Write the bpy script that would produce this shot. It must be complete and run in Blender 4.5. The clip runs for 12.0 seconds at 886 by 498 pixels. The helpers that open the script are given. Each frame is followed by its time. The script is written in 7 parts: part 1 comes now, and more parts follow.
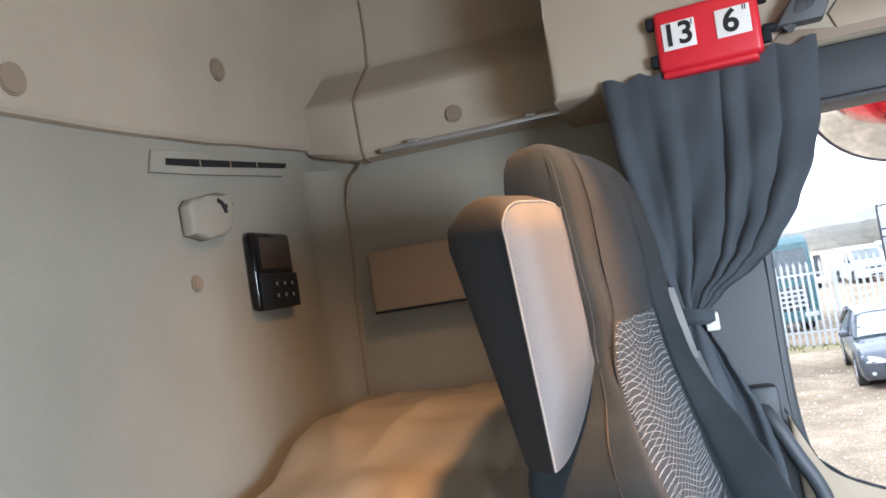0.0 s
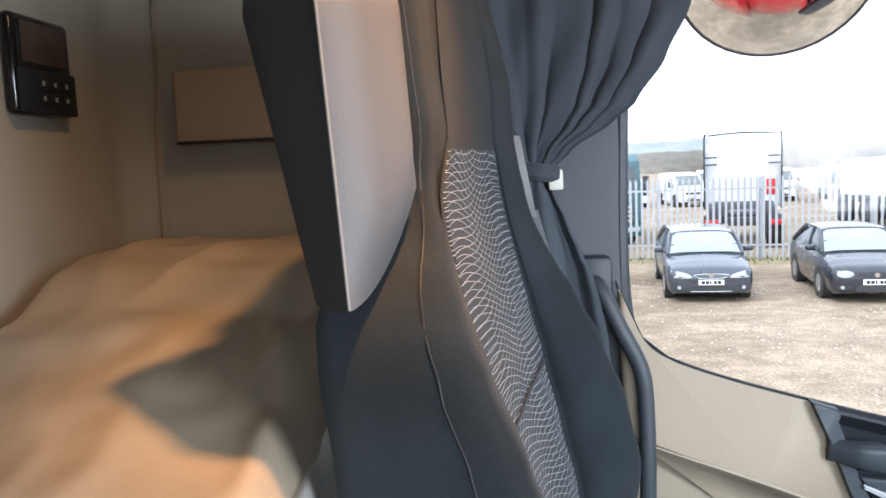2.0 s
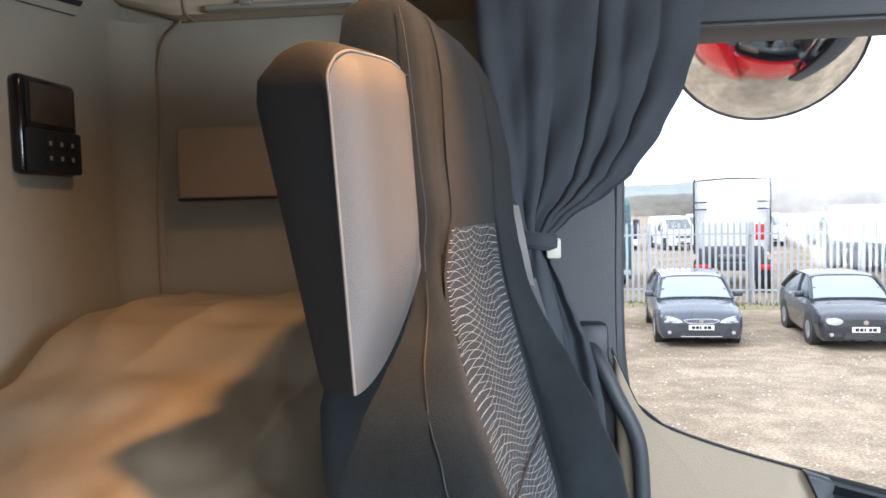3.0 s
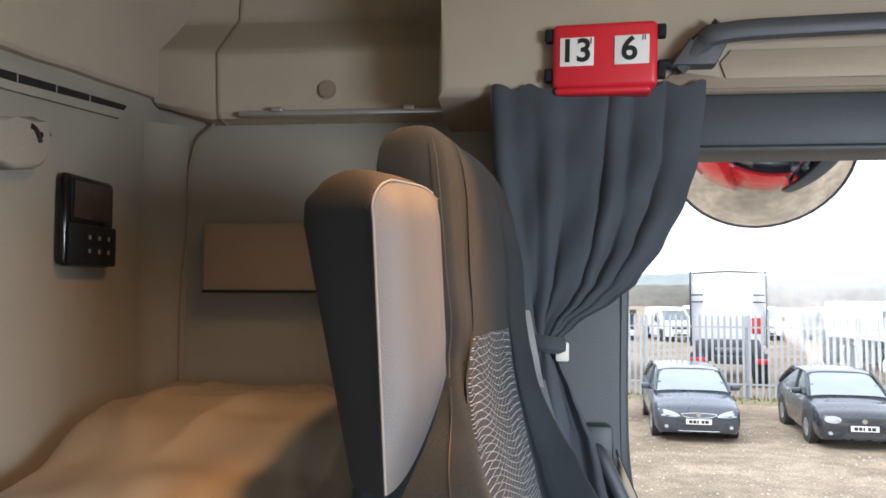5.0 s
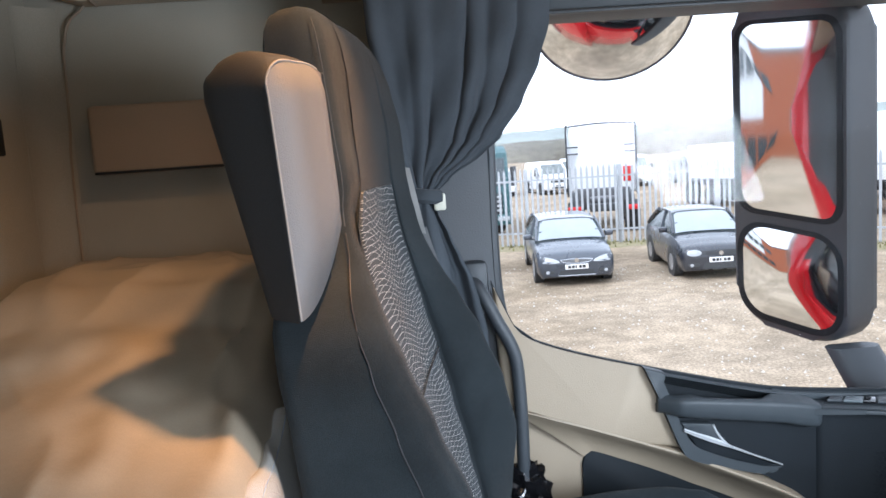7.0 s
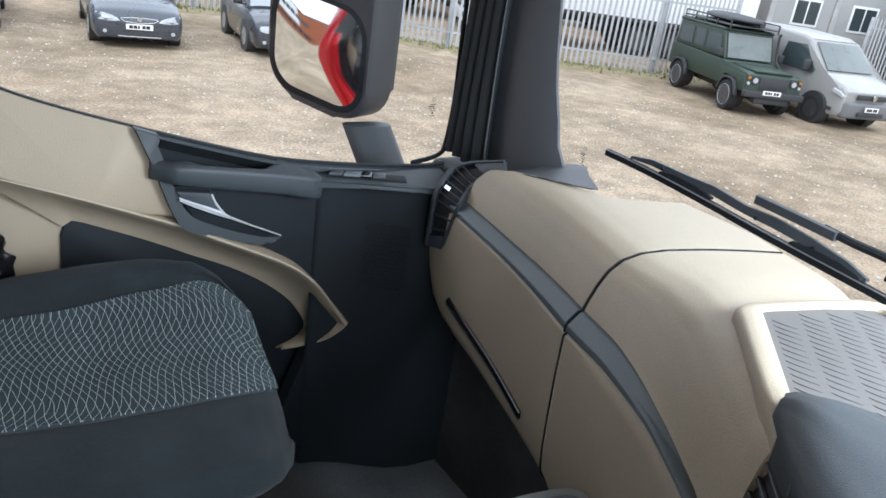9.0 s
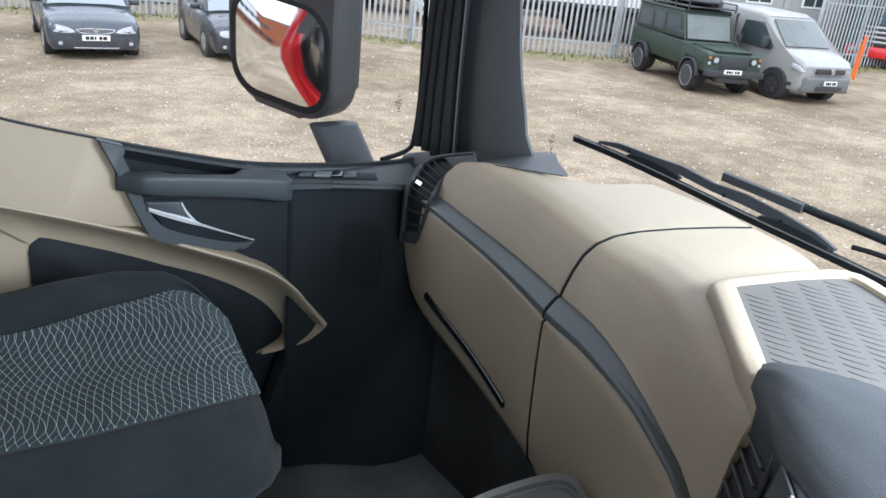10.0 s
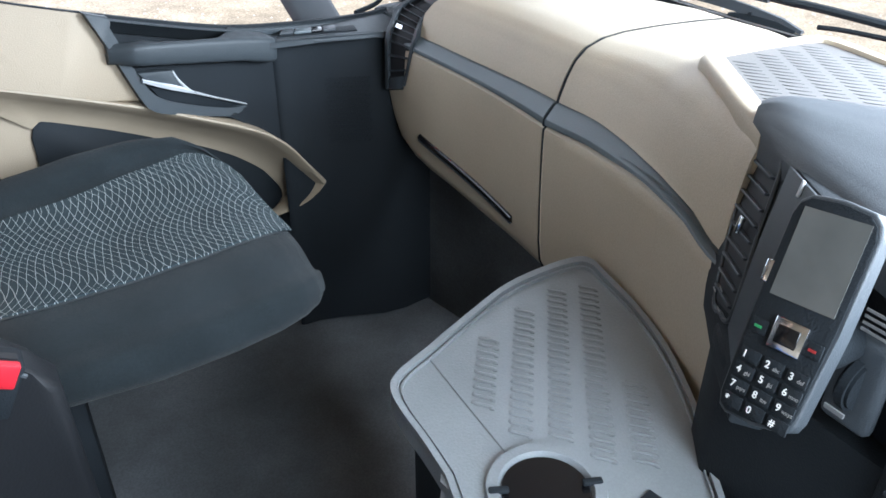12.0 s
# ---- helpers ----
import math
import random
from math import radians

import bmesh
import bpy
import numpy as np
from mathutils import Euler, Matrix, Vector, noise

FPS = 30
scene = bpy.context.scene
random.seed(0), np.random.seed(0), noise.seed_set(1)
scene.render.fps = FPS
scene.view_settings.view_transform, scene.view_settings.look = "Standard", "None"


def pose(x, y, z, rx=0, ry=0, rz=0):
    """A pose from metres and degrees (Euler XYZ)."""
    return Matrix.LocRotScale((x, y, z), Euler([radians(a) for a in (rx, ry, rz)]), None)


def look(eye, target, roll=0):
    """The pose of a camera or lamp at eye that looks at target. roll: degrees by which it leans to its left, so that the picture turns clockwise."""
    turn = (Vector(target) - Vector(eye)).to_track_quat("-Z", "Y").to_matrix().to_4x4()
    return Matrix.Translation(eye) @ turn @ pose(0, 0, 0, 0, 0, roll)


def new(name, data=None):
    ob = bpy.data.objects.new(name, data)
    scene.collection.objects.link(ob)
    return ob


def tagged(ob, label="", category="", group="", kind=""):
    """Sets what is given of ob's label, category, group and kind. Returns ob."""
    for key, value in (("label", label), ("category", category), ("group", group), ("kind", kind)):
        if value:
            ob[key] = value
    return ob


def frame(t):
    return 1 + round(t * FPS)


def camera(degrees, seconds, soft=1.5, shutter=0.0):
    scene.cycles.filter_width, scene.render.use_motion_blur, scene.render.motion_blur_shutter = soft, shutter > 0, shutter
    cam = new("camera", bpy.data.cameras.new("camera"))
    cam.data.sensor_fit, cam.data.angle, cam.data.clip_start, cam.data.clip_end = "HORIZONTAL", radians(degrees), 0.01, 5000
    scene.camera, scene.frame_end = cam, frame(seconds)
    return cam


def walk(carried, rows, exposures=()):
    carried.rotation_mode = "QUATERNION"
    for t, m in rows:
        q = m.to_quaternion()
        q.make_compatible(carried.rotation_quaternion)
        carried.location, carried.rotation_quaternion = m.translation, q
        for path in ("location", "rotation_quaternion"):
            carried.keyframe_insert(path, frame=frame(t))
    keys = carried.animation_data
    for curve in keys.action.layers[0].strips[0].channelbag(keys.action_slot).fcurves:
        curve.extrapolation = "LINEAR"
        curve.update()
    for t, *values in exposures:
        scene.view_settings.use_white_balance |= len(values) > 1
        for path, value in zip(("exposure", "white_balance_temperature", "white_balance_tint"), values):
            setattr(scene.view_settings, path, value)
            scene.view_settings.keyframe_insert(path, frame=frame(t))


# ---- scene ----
cam = camera(60.3, 12.0, soft=1.6)
PATH = [
    (0, (0.849, -0.427, 3.084), (0.273, 1.485, 3.197), -9.0),
    (0.5, (0.819, -0.252, 2.97), (0.622, 1.734, 2.844), -0.4),
    (1, (0.812, -0.202, 2.967), (0.628, 1.776, 2.741), 0.2),
    (1.5, (0.828, -0.214, 2.978), (0.63, 1.764, 2.754), -1.9),
    (2, (0.834, -0.211, 2.983), (0.624, 1.767, 2.771), -2.6),
    (2.5, (0.832, -0.221, 3.004), (0.615, 1.76, 2.831), -2.5),
    (3, (0.823, -0.225, 3.03), (0.64, 1.764, 2.918), -1.6),
    (3.2, (0.881, -0.206, 3.03), (0.792, 1.789, 2.916), -0.6),
    (4.8, (0.805, -0.342, 3.075), (0.671, 1.651, 3.182), -0.1),
    (5, (0.797, -0.305, 3.063), (0.626, 1.685, 3.17), 0.1),
    (5.5, (0.794, -0.252, 3.051), (0.61, 1.738, 3.124), 0.7),
    (6, (0.796, -0.379, 3.074), (0.648, 1.616, 3.093), -1.7),
    (6.5, (0.807, -0.472, 3.053), (0.757, 1.523, 2.924), -3.4),
    (6.7, (0.804, -0.492, 3.063), (0.816, 1.501, 2.89), -3.5),
    (8.3, (0.796, -0.332, 2.951), (1.529, 1.39, 2.247), 1.8),
    (8.5, (0.822, -0.347, 2.956), (1.689, 1.296, 2.214), 5.7),
    (9, (0.986, -0.373, 2.984), (2.076, 1.119, 2.219), 8.7),
    (9.5, (0.989, -0.371, 2.982), (2.119, 1.087, 2.212), 7.1),
    (10, (0.984, -0.375, 2.983), (2.127, 1.075, 2.214), 6.1),
    (10.5, (0.968, -0.38, 2.987), (2.129, 1.05, 2.208), 4.5),
    (11, (0.906, -0.408, 2.972), (2.087, 0.98, 2.149), 2.7),
    (11.5, (0.877, -0.427, 2.944), (2.076, 0.902, 2.052), 1.1),
    (12, (0.839, -0.423, 2.911), (1.995, 0.853, 1.892), 0.3),
]
EXPOSURES = [(0.0, 1.68, 5600, 10), (0.6, 1.38, 5650, 10), (1.4, 1.30, 5700, 10), (3.2, 1.2, 5800, 10), (5.0, 1.13, 5900, 10), (5.5, 1.36, 5900, 10), (6.0, 1.28, 5800, 10), (6.7, 1.20, 5600, 10), (8.3, 1.1, 5850, 8), (9.0, 0.92, 5800, 8), (10.8, 1.0, 5780, 8), (12.0, 1.62, 5650, 8)]
walk(cam, [(t, look(eye, target, roll)) for t, eye, target, roll in PATH], EXPOSURES)

# ---- light ----
world = bpy.data.worlds.new("overcast_sky")
scene.world = world
world.use_nodes = True
wn, wl = world.node_tree.nodes, world.node_tree.links
bg = wn["Background"]
sky = wn.new("ShaderNodeTexSky")
sky.sky_type, sky.sun_disc = "NISHITA", False
sky.sun_elevation, sky.sun_rotation = radians(58), radians(214)
sky.air_density, sky.dust_density, sky.ozone_density = 1.0, 6.0, 0.6
cloud = wn.new("ShaderNodeMix")
cloud.data_type = "RGBA"
cloud.inputs["Factor"].default_value = 0.9
wl.new(sky.outputs["Color"], cloud.inputs["A"])
cloud.inputs["B"].default_value = (11.5, 11.9, 12.5, 1)
wl.new(cloud.outputs["Result"], bg.inputs["Color"])
bg.inputs["Strength"].default_value = 0.1
sun = new("sun", bpy.data.lights.new("sun", "SUN"))
sun.data.energy, sun.data.angle, sun.data.color = 0.8, radians(25), (1.0, 0.95, 0.88)
sun.matrix_world = look((-12, -16, 34), (4, 8, 0))

# ---- materials ----
def material(name, colour, rough=0.6, spread=0.12, size=6.0, grain=0.0, grain_size=400.0, metal=0.0, bump=0.0, bump_size=300.0, spec=0.5, tint=None, coat=0.0, sheen=0.0):
    """A surface with broad stains, fine grain and fine relief."""
    m = bpy.data.materials.new(name)
    m.use_nodes = True
    n, l = m.node_tree.nodes, m.node_tree.links
    b = n["Principled BSDF"]
    b.inputs["Roughness"].default_value, b.inputs["Metallic"].default_value = rough, metal
    b.inputs["Specular IOR Level"].default_value, b.inputs["Coat Weight"].default_value = spec, coat
    b.inputs["Sheen Weight"].default_value = sheen
    co = n.new("ShaderNodeTexCoord")
    broad = n.new("ShaderNodeTexNoise")
    broad.inputs["Scale"].default_value, broad.inputs["Detail"].default_value = size, 5
    l.new(co.outputs["Object"], broad.inputs["Vector"])
    ramp = n.new("ShaderNodeValToRGB")
    c2 = tint or tuple(c * (1 - 2 * spread) for c in colour)
    ramp.color_ramp.elements[0].position, ramp.color_ramp.elements[1].position = 0.3, 0.7
    ramp.color_ramp.elements[0].color, ramp.color_ramp.elements[1].color = (*c2, 1), (*colour, 1)
    l.new(broad.outputs["Fac"], ramp.inputs["Fac"])
    out = ramp.outputs["Color"]
    fine = n.new("ShaderNodeTexNoise")
    fine.inputs["Scale"].default_value, fine.inputs["Detail"].default_value = grain_size, 3
    l.new(co.outputs["Object"], fine.inputs["Vector"])
    if grain:
        mix = n.new("ShaderNodeMix")
        mix.data_type, mix.blend_type = "RGBA", "MULTIPLY"
        mix.inputs["Factor"].default_value = grain
        r2 = n.new("ShaderNodeValToRGB")
        r2.color_ramp.elements[0].position, r2.color_ramp.elements[1].position = 0.35, 0.65
        r2.color_ramp.elements[0].color, r2.color_ramp.elements[1].color = (0.25, 0.25, 0.25, 1), (1.3, 1.3, 1.3, 1)
        l.new(fine.outputs["Fac"], r2.inputs["Fac"])
        l.new(out, mix.inputs["A"])
        l.new(r2.outputs["Color"], mix.inputs["B"])
        out = mix.outputs["Result"]
    l.new(out, b.inputs["Base Color"])
    rr = n.new("ShaderNodeMapRange")
    rr.inputs["To Min"].default_value, rr.inputs["To Max"].default_value = max(0.02, rough - 0.12), min(1.0, rough + 0.1)
    l.new(broad.outputs["Fac"], rr.inputs["Value"])
    l.new(rr.outputs["Result"], b.inputs["Roughness"])
    if bump:
        relief = n.new("ShaderNodeTexNoise")
        relief.inputs["Scale"].default_value, relief.inputs["Detail"].default_value = bump_size, 2
        l.new(co.outputs["Object"], relief.inputs["Vector"])
        bp = n.new("ShaderNodeBump")
        bp.inputs["Strength"].default_value, bp.inputs["Distance"].default_value = bump, 0.002
        l.new(relief.outputs["Fac"], bp.inputs["Height"])
        l.new(bp.outputs["Normal"], b.inputs["Normal"])
    return m


def glass(name, colour=(1, 1, 1), gloss=0.06):
    """A thin pane: clear, with a faint reflection."""
    m = bpy.data.materials.new(name)
    m.use_nodes = True
    n, l = m.node_tree.nodes, m.node_tree.links
    clear, shine, mix = n.new("ShaderNodeBsdfTransparent"), n.new("ShaderNodeBsdfGlossy"), n.new("ShaderNodeMixShader")
    clear.inputs["Color"].default_value = (*colour, 1)
    shine.inputs["Roughness"].default_value = 0.02
    mix.inputs["Fac"].default_value = gloss
    l.new(clear.outputs[0], mix.inputs[1])
    l.new(shine.outputs[0], mix.inputs[2])
    l.new(mix.outputs[0], n["Material Output"].inputs["Surface"])
    return m


def wave_net(name, base, line, across, along, sway_by=((62.0, 0.0, 0.0, 0.0035), (47.0, 20.0, 0.0, 0.0045)), slopes=(0.10, -0.30), drift=0.032):
    """Dark woven cloth with two crossing families of pale wavy threads, across and along given as object axes."""
    m = material(name, base, rough=0.95, grain=0.45, grain_size=900, bump=0.5, bump_size=900, spec=0.12, size=9)
    n, l = m.node_tree.nodes, m.node_tree.links
    b = n["Principled BSDF"]
    old = b.inputs["Base Color"].links[0].from_socket
    co = n.new("ShaderNodeTexCoord")
    sep = n.new("ShaderNodeSeparateXYZ")
    l.new(co.outputs["UV"], sep.inputs[0])

    def calc(op, a, c=None, d=None):
        q = n.new("ShaderNodeMath")
        q.operation = op
        for i, v in enumerate((a, c, d)):
            if v is None:
                continue
            if isinstance(v, (int, float)):
                q.inputs[i].default_value = v
            else:
                l.new(v, q.inputs[i])
        return q.outputs[0]

    u, v = sep.outputs["X"], sep.outputs["Y"]
    wob = n.new("ShaderNodeTexNoise")
    wob.inputs["Scale"].default_value, wob.inputs["Detail"].default_value = 11, 1
    l.new(co.outputs["UV"], wob.inputs["Vector"])
    shift = calc("MULTIPLY", calc("SUBTRACT", wob.outputs["Fac"], 0.5), drift)
    waves = [calc("MULTIPLY", calc("SINE", calc("ADD", calc("ADD", calc("MULTIPLY", u, p), calc("MULTIPLY", v, q)), r)), h) for p, q, r, h in sway_by]
    total = None
    for slope, wave, k in zip(slopes, waves, (across, across * 1.07)):
        q = calc("ADD", calc("ADD", v, calc("MULTIPLY", u, slope)), calc("ADD", wave, calc("MULTIPLY", shift, 1.0 if slope > 0 else -0.8)))
        f = calc("ABSOLUTE", calc("SUBTRACT", calc("FRACT", calc("DIVIDE", q, k)), 0.5))
        s = calc("LESS_THAN", f, along)
        total = s if total is None else calc("MAXIMUM", total, s)
    stitch = calc("GREATER_THAN", calc("FRACT", calc("MULTIPLY", calc("ADD", u, calc("MULTIPLY", v, 0.6)), 300.0)), 0.28)
    total = calc("MULTIPLY", total, stitch)
    mix = n.new("ShaderNodeMix")
    mix.data_type = "RGBA"
    l.new(total, mix.inputs["Factor"])
    l.new(old, mix.inputs["A"])
    mix.inputs["B"].default_value = (*line, 1)
    l.new(mix.outputs["Result"], b.inputs["Base Color"])
    return m


BEIGE = material("beige_soft_plastic", (0.365, 0.30, 0.217), 0.55, 0.05, 4, 0.06, 500, bump=0.35, bump_size=420)
BEIGE_DIRTY = material("beige_leathered_plastic", (0.51, 0.435, 0.322), 0.55, 0.10, 4, 0.08, 350, bump=0.3, bump_size=520, tint=(0.43, 0.365, 0.272))
LINING = material("cream_headlining_cloth", (0.42, 0.365, 0.285), 0.95, 0.07, 3.5, 0.14, 700, bump=0.5, bump_size=700, spec=0.1)
WALLING = material("pale_wall_felt", (0.33, 0.31, 0.255), 0.95, 0.09, 3, 0.16, 600, bump=0.5, bump_size=600, spec=0.1)
TAUPE = material("taupe_plastic", (0.25, 0.195, 0.14), 0.6, 0.06, 5, 0.05, bump=0.2)
BLACK = material("black_grained_plastic", (0.013, 0.017, 0.021), 0.7, 0.15, 5, 0.1, bump=0.4, bump_size=500, spec=0.25)
CHARCOAL = material("charcoal_plastic", (0.046, 0.054, 0.062), 0.5, 0.12, 5, 0.08, bump=0.3, bump_size=800)
SLATE = material("slate_trim_plastic", (0.112, 0.135, 0.147), 0.42, 0.08, 5, 0.06, bump=0.25, bump_size=500)
SATIN = material("satin_chrome_plastic", (0.66, 0.68, 0.70), 0.3, 0.04, 9, metal=0.3)
FRAME = material("dark_slate_door_plastic", (0.046, 0.055, 0.062), 0.55, 0.08, 5, 0.06, bump=0.25, bump_size=500, spec=0.4)
PILLAR = material("pillar_grey_plastic", (0.070, 0.076, 0.084), 0.55, 0.1, 4, 0.06, bump=0.3)
TRAY_RIB = material("dark_rubber_rib", (0.10, 0.10, 0.105), 0.5, 0.1, 6)
TRAY = material("grey_rubber_tray", (0.145, 0.138, 0.133), 0.8, 0.1, 6, 0.08, bump=0.2)
TRAY_DARK = material("dark_tray_plastic", (0.25, 0.268, 0.28), 0.38, 0.12, 6, 0.08, bump=0.3)
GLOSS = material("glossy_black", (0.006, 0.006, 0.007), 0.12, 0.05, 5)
CHROME = material("brushed_chrome", (0.72, 0.73, 0.75), 0.16, 0.03, 9, metal=1.0)
ALLOY = material("satin_aluminium", (0.55, 0.56, 0.57), 0.38, 0.05, 9, metal=0.9)
VELOUR = material("black_velour", (0.027, 0.034, 0.038), 0.95, 0.25, 7, 0.5, 1100, bump=0.6, bump_size=1000, spec=0.06, sheen=0.08)
NET = wave_net("wave_stitched_cloth", (0.060, 0.070, 0.078), (0.55, 0.56, 0.55), 0.0100, 0.030, ((27.0, 6.0, 0.0, 0.010), (30.0, -5.0, 1.3, 0.009)), (0.20, -0.24), 0.012)
NET_SEAT = wave_net("wave_stitched_seat_cloth", (0.045, 0.062, 0.070), (0.50, 0.54, 0.54), 0.0130, 0.030, ((24.0, 9.0, 0.4, 0.012), (26.0, 7.0, 1.9, 0.012)), (0.40, -0.36), 0.020)
VINYL = material("grey_vinyl", (0.094, 0.094, 0.095), 0.5, 0.04, 7, 0.06, 600, bump=0.35, bump_size=600)
VINYL_DARK = material("dark_vinyl", (0.028, 0.033, 0.037), 0.55, 0.1, 7, 0.1, 500, bump=0.3, bump_size=500)
ARM_CLOTH = material("dark_armrest_cloth", (0.038, 0.040, 0.043), 0.8, 0.08, 7, 0.2, 700, bump=0.3, bump_size=700, spec=0.2)
SHELL = material("black_shell_plastic", (0.010, 0.011, 0.013), 0.45, 0.1, 5, 0.05, bump=0.2)
MARK = material("grey_print", (0.05, 0.05, 0.052), 0.7)
KEYMARK = material("grey_key_print", (0.22, 0.22, 0.22), 0.6)
THREAD = material("pale_piping", (0.22, 0.21, 0.20), 0.7)
CURTAIN = material("dark_blue_grey_curtain", (0.068, 0.079, 0.091), 0.9, 0.12, 8, 0.2, 900, bump=0.3, bump_size=900, spec=0.12, sheen=0.08)
STRAP = material("pale_strap", (0.26, 0.26, 0.255), 0.6, 0.1, 20, 0.2, 900)
WEBBING = material("grey_webbing", (0.10, 0.105, 0.11), 0.5, 0.1, 20, 0.3, 900)
MATTRESS = material("beige_mattress_cover", (0.33, 0.275, 0.20), 0.5, 0.10, 5, 0.1, 500, bump=0.55, bump_size=28, coat=0.5)
RED = material("red_plastic", (0.62, 0.02, 0.035), 0.4, 0.05, 6)
RED_PAINT = material("red_lorry_paint", (0.55, 0.012, 0.02), 0.22, 0.05, 2, coat=0.6)
WHITE = material("white_card", (0.80, 0.80, 0.78), 0.6, 0.03, 20)
INK = material("black_ink", (0.012, 0.012, 0.014), 0.6)
CLIP = material("cream_clip", (0.62, 0.62, 0.52), 0.5)
BLUE = material("blue_bunk_board", (0.03, 0.16, 0.50), 0.5, 0.08, 6)
FLOORMAT = material("dark_rubber_floor", (0.15, 0.16, 0.17), 0.75, 0.25, 5, 0.25, 250, bump=0.4, bump_size=200)
PANE = glass("clear_glass", gloss=0.006)
MIRROR = material("mirror_glass", (0.86, 0.88, 0.88), 0.02, 0.0, 3, metal=1.0)

# ---- building tools ----
def part(name, bm, mat, parent=None, label="", smooth=40):
    """Links a bmesh as one mesh object under its thing."""
    me = bpy.data.meshes.new(name)
    bmesh.ops.recalc_face_normals(bm, faces=bm.faces)
    bm.to_mesh(me)
    bm.free()
    for m in (mat if isinstance(mat, (list, tuple)) else (mat,)):
        me.materials.append(m)
    if smooth:
        me.polygons.foreach_set("use_smooth", [True] * len(me.polygons))
        me.set_sharp_from_angle(angle=radians(smooth))
    ob = new(name, me)
    if parent is not None:
        ob.parent = parent
    if label:
        ob["label"] = label
    return ob


def empty(name, label, category, group="", kind="", at=(0, 0, 0)):
    ob = tagged(new(name), label, category, group, kind)
    ob.location = at
    ob.empty_display_size = 0.05
    return ob


def rbox(lo, hi, r=0.01, seg=2, bm=None, m=None):
    """A box from corner lo to corner hi with rounded edges."""
    out = bmesh.new()
    bmesh.ops.create_cube(out, size=1)
    s, c = Vector(hi) - Vector(lo), (Vector(hi) + Vector(lo)) / 2
    for v in out.verts:
        v.co = Vector((v.co.x * s.x, v.co.y * s.y, v.co.z * s.z)) + c
    if r:
        bmesh.ops.bevel(out, geom=out.edges[:], offset=min(r, min(abs(a) for a in s) * 0.49), segments=seg, profile=0.5, affect="EDGES")
    if m is not None:
        bmesh.ops.transform(out, matrix=m, verts=out.verts)
    return merge(bm, out)


def merge(bm, other):
    if bm is None:
        return other
    me = bpy.data.meshes.new("tmp")
    other.to_mesh(me)
    other.free()
    bm.from_mesh(me)
    bpy.data.meshes.remove(me)
    return bm


def prism(outline, a, b, axis="y", r=0.0, seg=2, bm=None, m=None):
    """An outline extruded from a to b along an axis. The outline runs in the two other axes, in alphabetical order."""
    out = bmesh.new()
    place = {"x": lambda p, q, d: (d, p, q), "y": lambda p, q, d: (p, d, q), "z": lambda p, q, d: (p, q, d)}[axis]
    v0 = [out.verts.new(place(p, q, a)) for p, q in outline]
    v1 = [out.verts.new(place(p, q, b)) for p, q in outline]
    k = len(outline)
    f0 = out.faces.new(v0)
    f1 = out.faces.new(v1[::-1])
    for i in range(k):
        out.faces.new((v0[i], v1[i], v1[(i + 1) % k], v0[(i + 1) % k]))
    if r:
        edges = [e for f in (f0, f1) for e in f.edges]
        bmesh.ops.bevel(out, geom=list(set(edges)), offset=r, segments=seg, profile=0.5, affect="EDGES")
    if m is not None:
        bmesh.ops.transform(out, matrix=m, verts=out.verts)
    return merge(bm, out)


def loft(rings, closed=True, caps=True, bm=None):
    """A skin over rings of points of one length."""
    out = bmesh.new()
    rows = [[out.verts.new(p) for p in ring] for ring in rings]
    n = len(rows[0])
    for a, b in zip(rows, rows[1:]):
        for i in range(n if closed else n - 1):
            j = (i + 1) % n
            out.faces.new((a[i], a[j], b[j], b[i]))
    if caps and closed:
        out.faces.new(rows[0][::-1])
        out.faces.new(rows[-1])
    return merge(bm, out)


def tube(points, r, n=10, bm=None, caps=True, flat=1.0):
    """A round bar along a smooth line of points."""
    pts = smooth_line(points)
    rings, up = [], Vector((0.123, 0.456, 1.0))
    for i, p in enumerate(pts):
        t = (pts[min(i + 1, len(pts) - 1)] - pts[max(i - 1, 0)]).normalized()
        a = t.cross(up).normalized()
        b = a.cross(t).normalized()
        rr = r[0] + (r[1] - r[0]) * i / (len(pts) - 1) if isinstance(r, tuple) else r
        rings.append([p + a * math.cos(2 * math.pi * k / n) * rr + b * math.sin(2 * math.pi * k / n) * rr * flat for k in range(n)])
    return loft(rings, True, caps, bm)


def smooth_line(points, steps=6):
    pts = [Vector(p) for p in points]
    if len(pts) < 3:
        return pts
    out = []
    for i in range(len(pts) - 1):
        p0, p1, p2, p3 = pts[max(i - 1, 0)], pts[i], pts[i + 1], pts[min(i + 2, len(pts) - 1)]
        for k in range(steps):
            t = k / steps
            out.append(0.5 * ((2 * p1) + (p2 - p0) * t + (2 * p0 - 5 * p1 + 4 * p2 - p3) * t * t + (3 * p1 - p0 - 3 * p2 + p3) * t ** 3))
    return out + [pts[-1]]


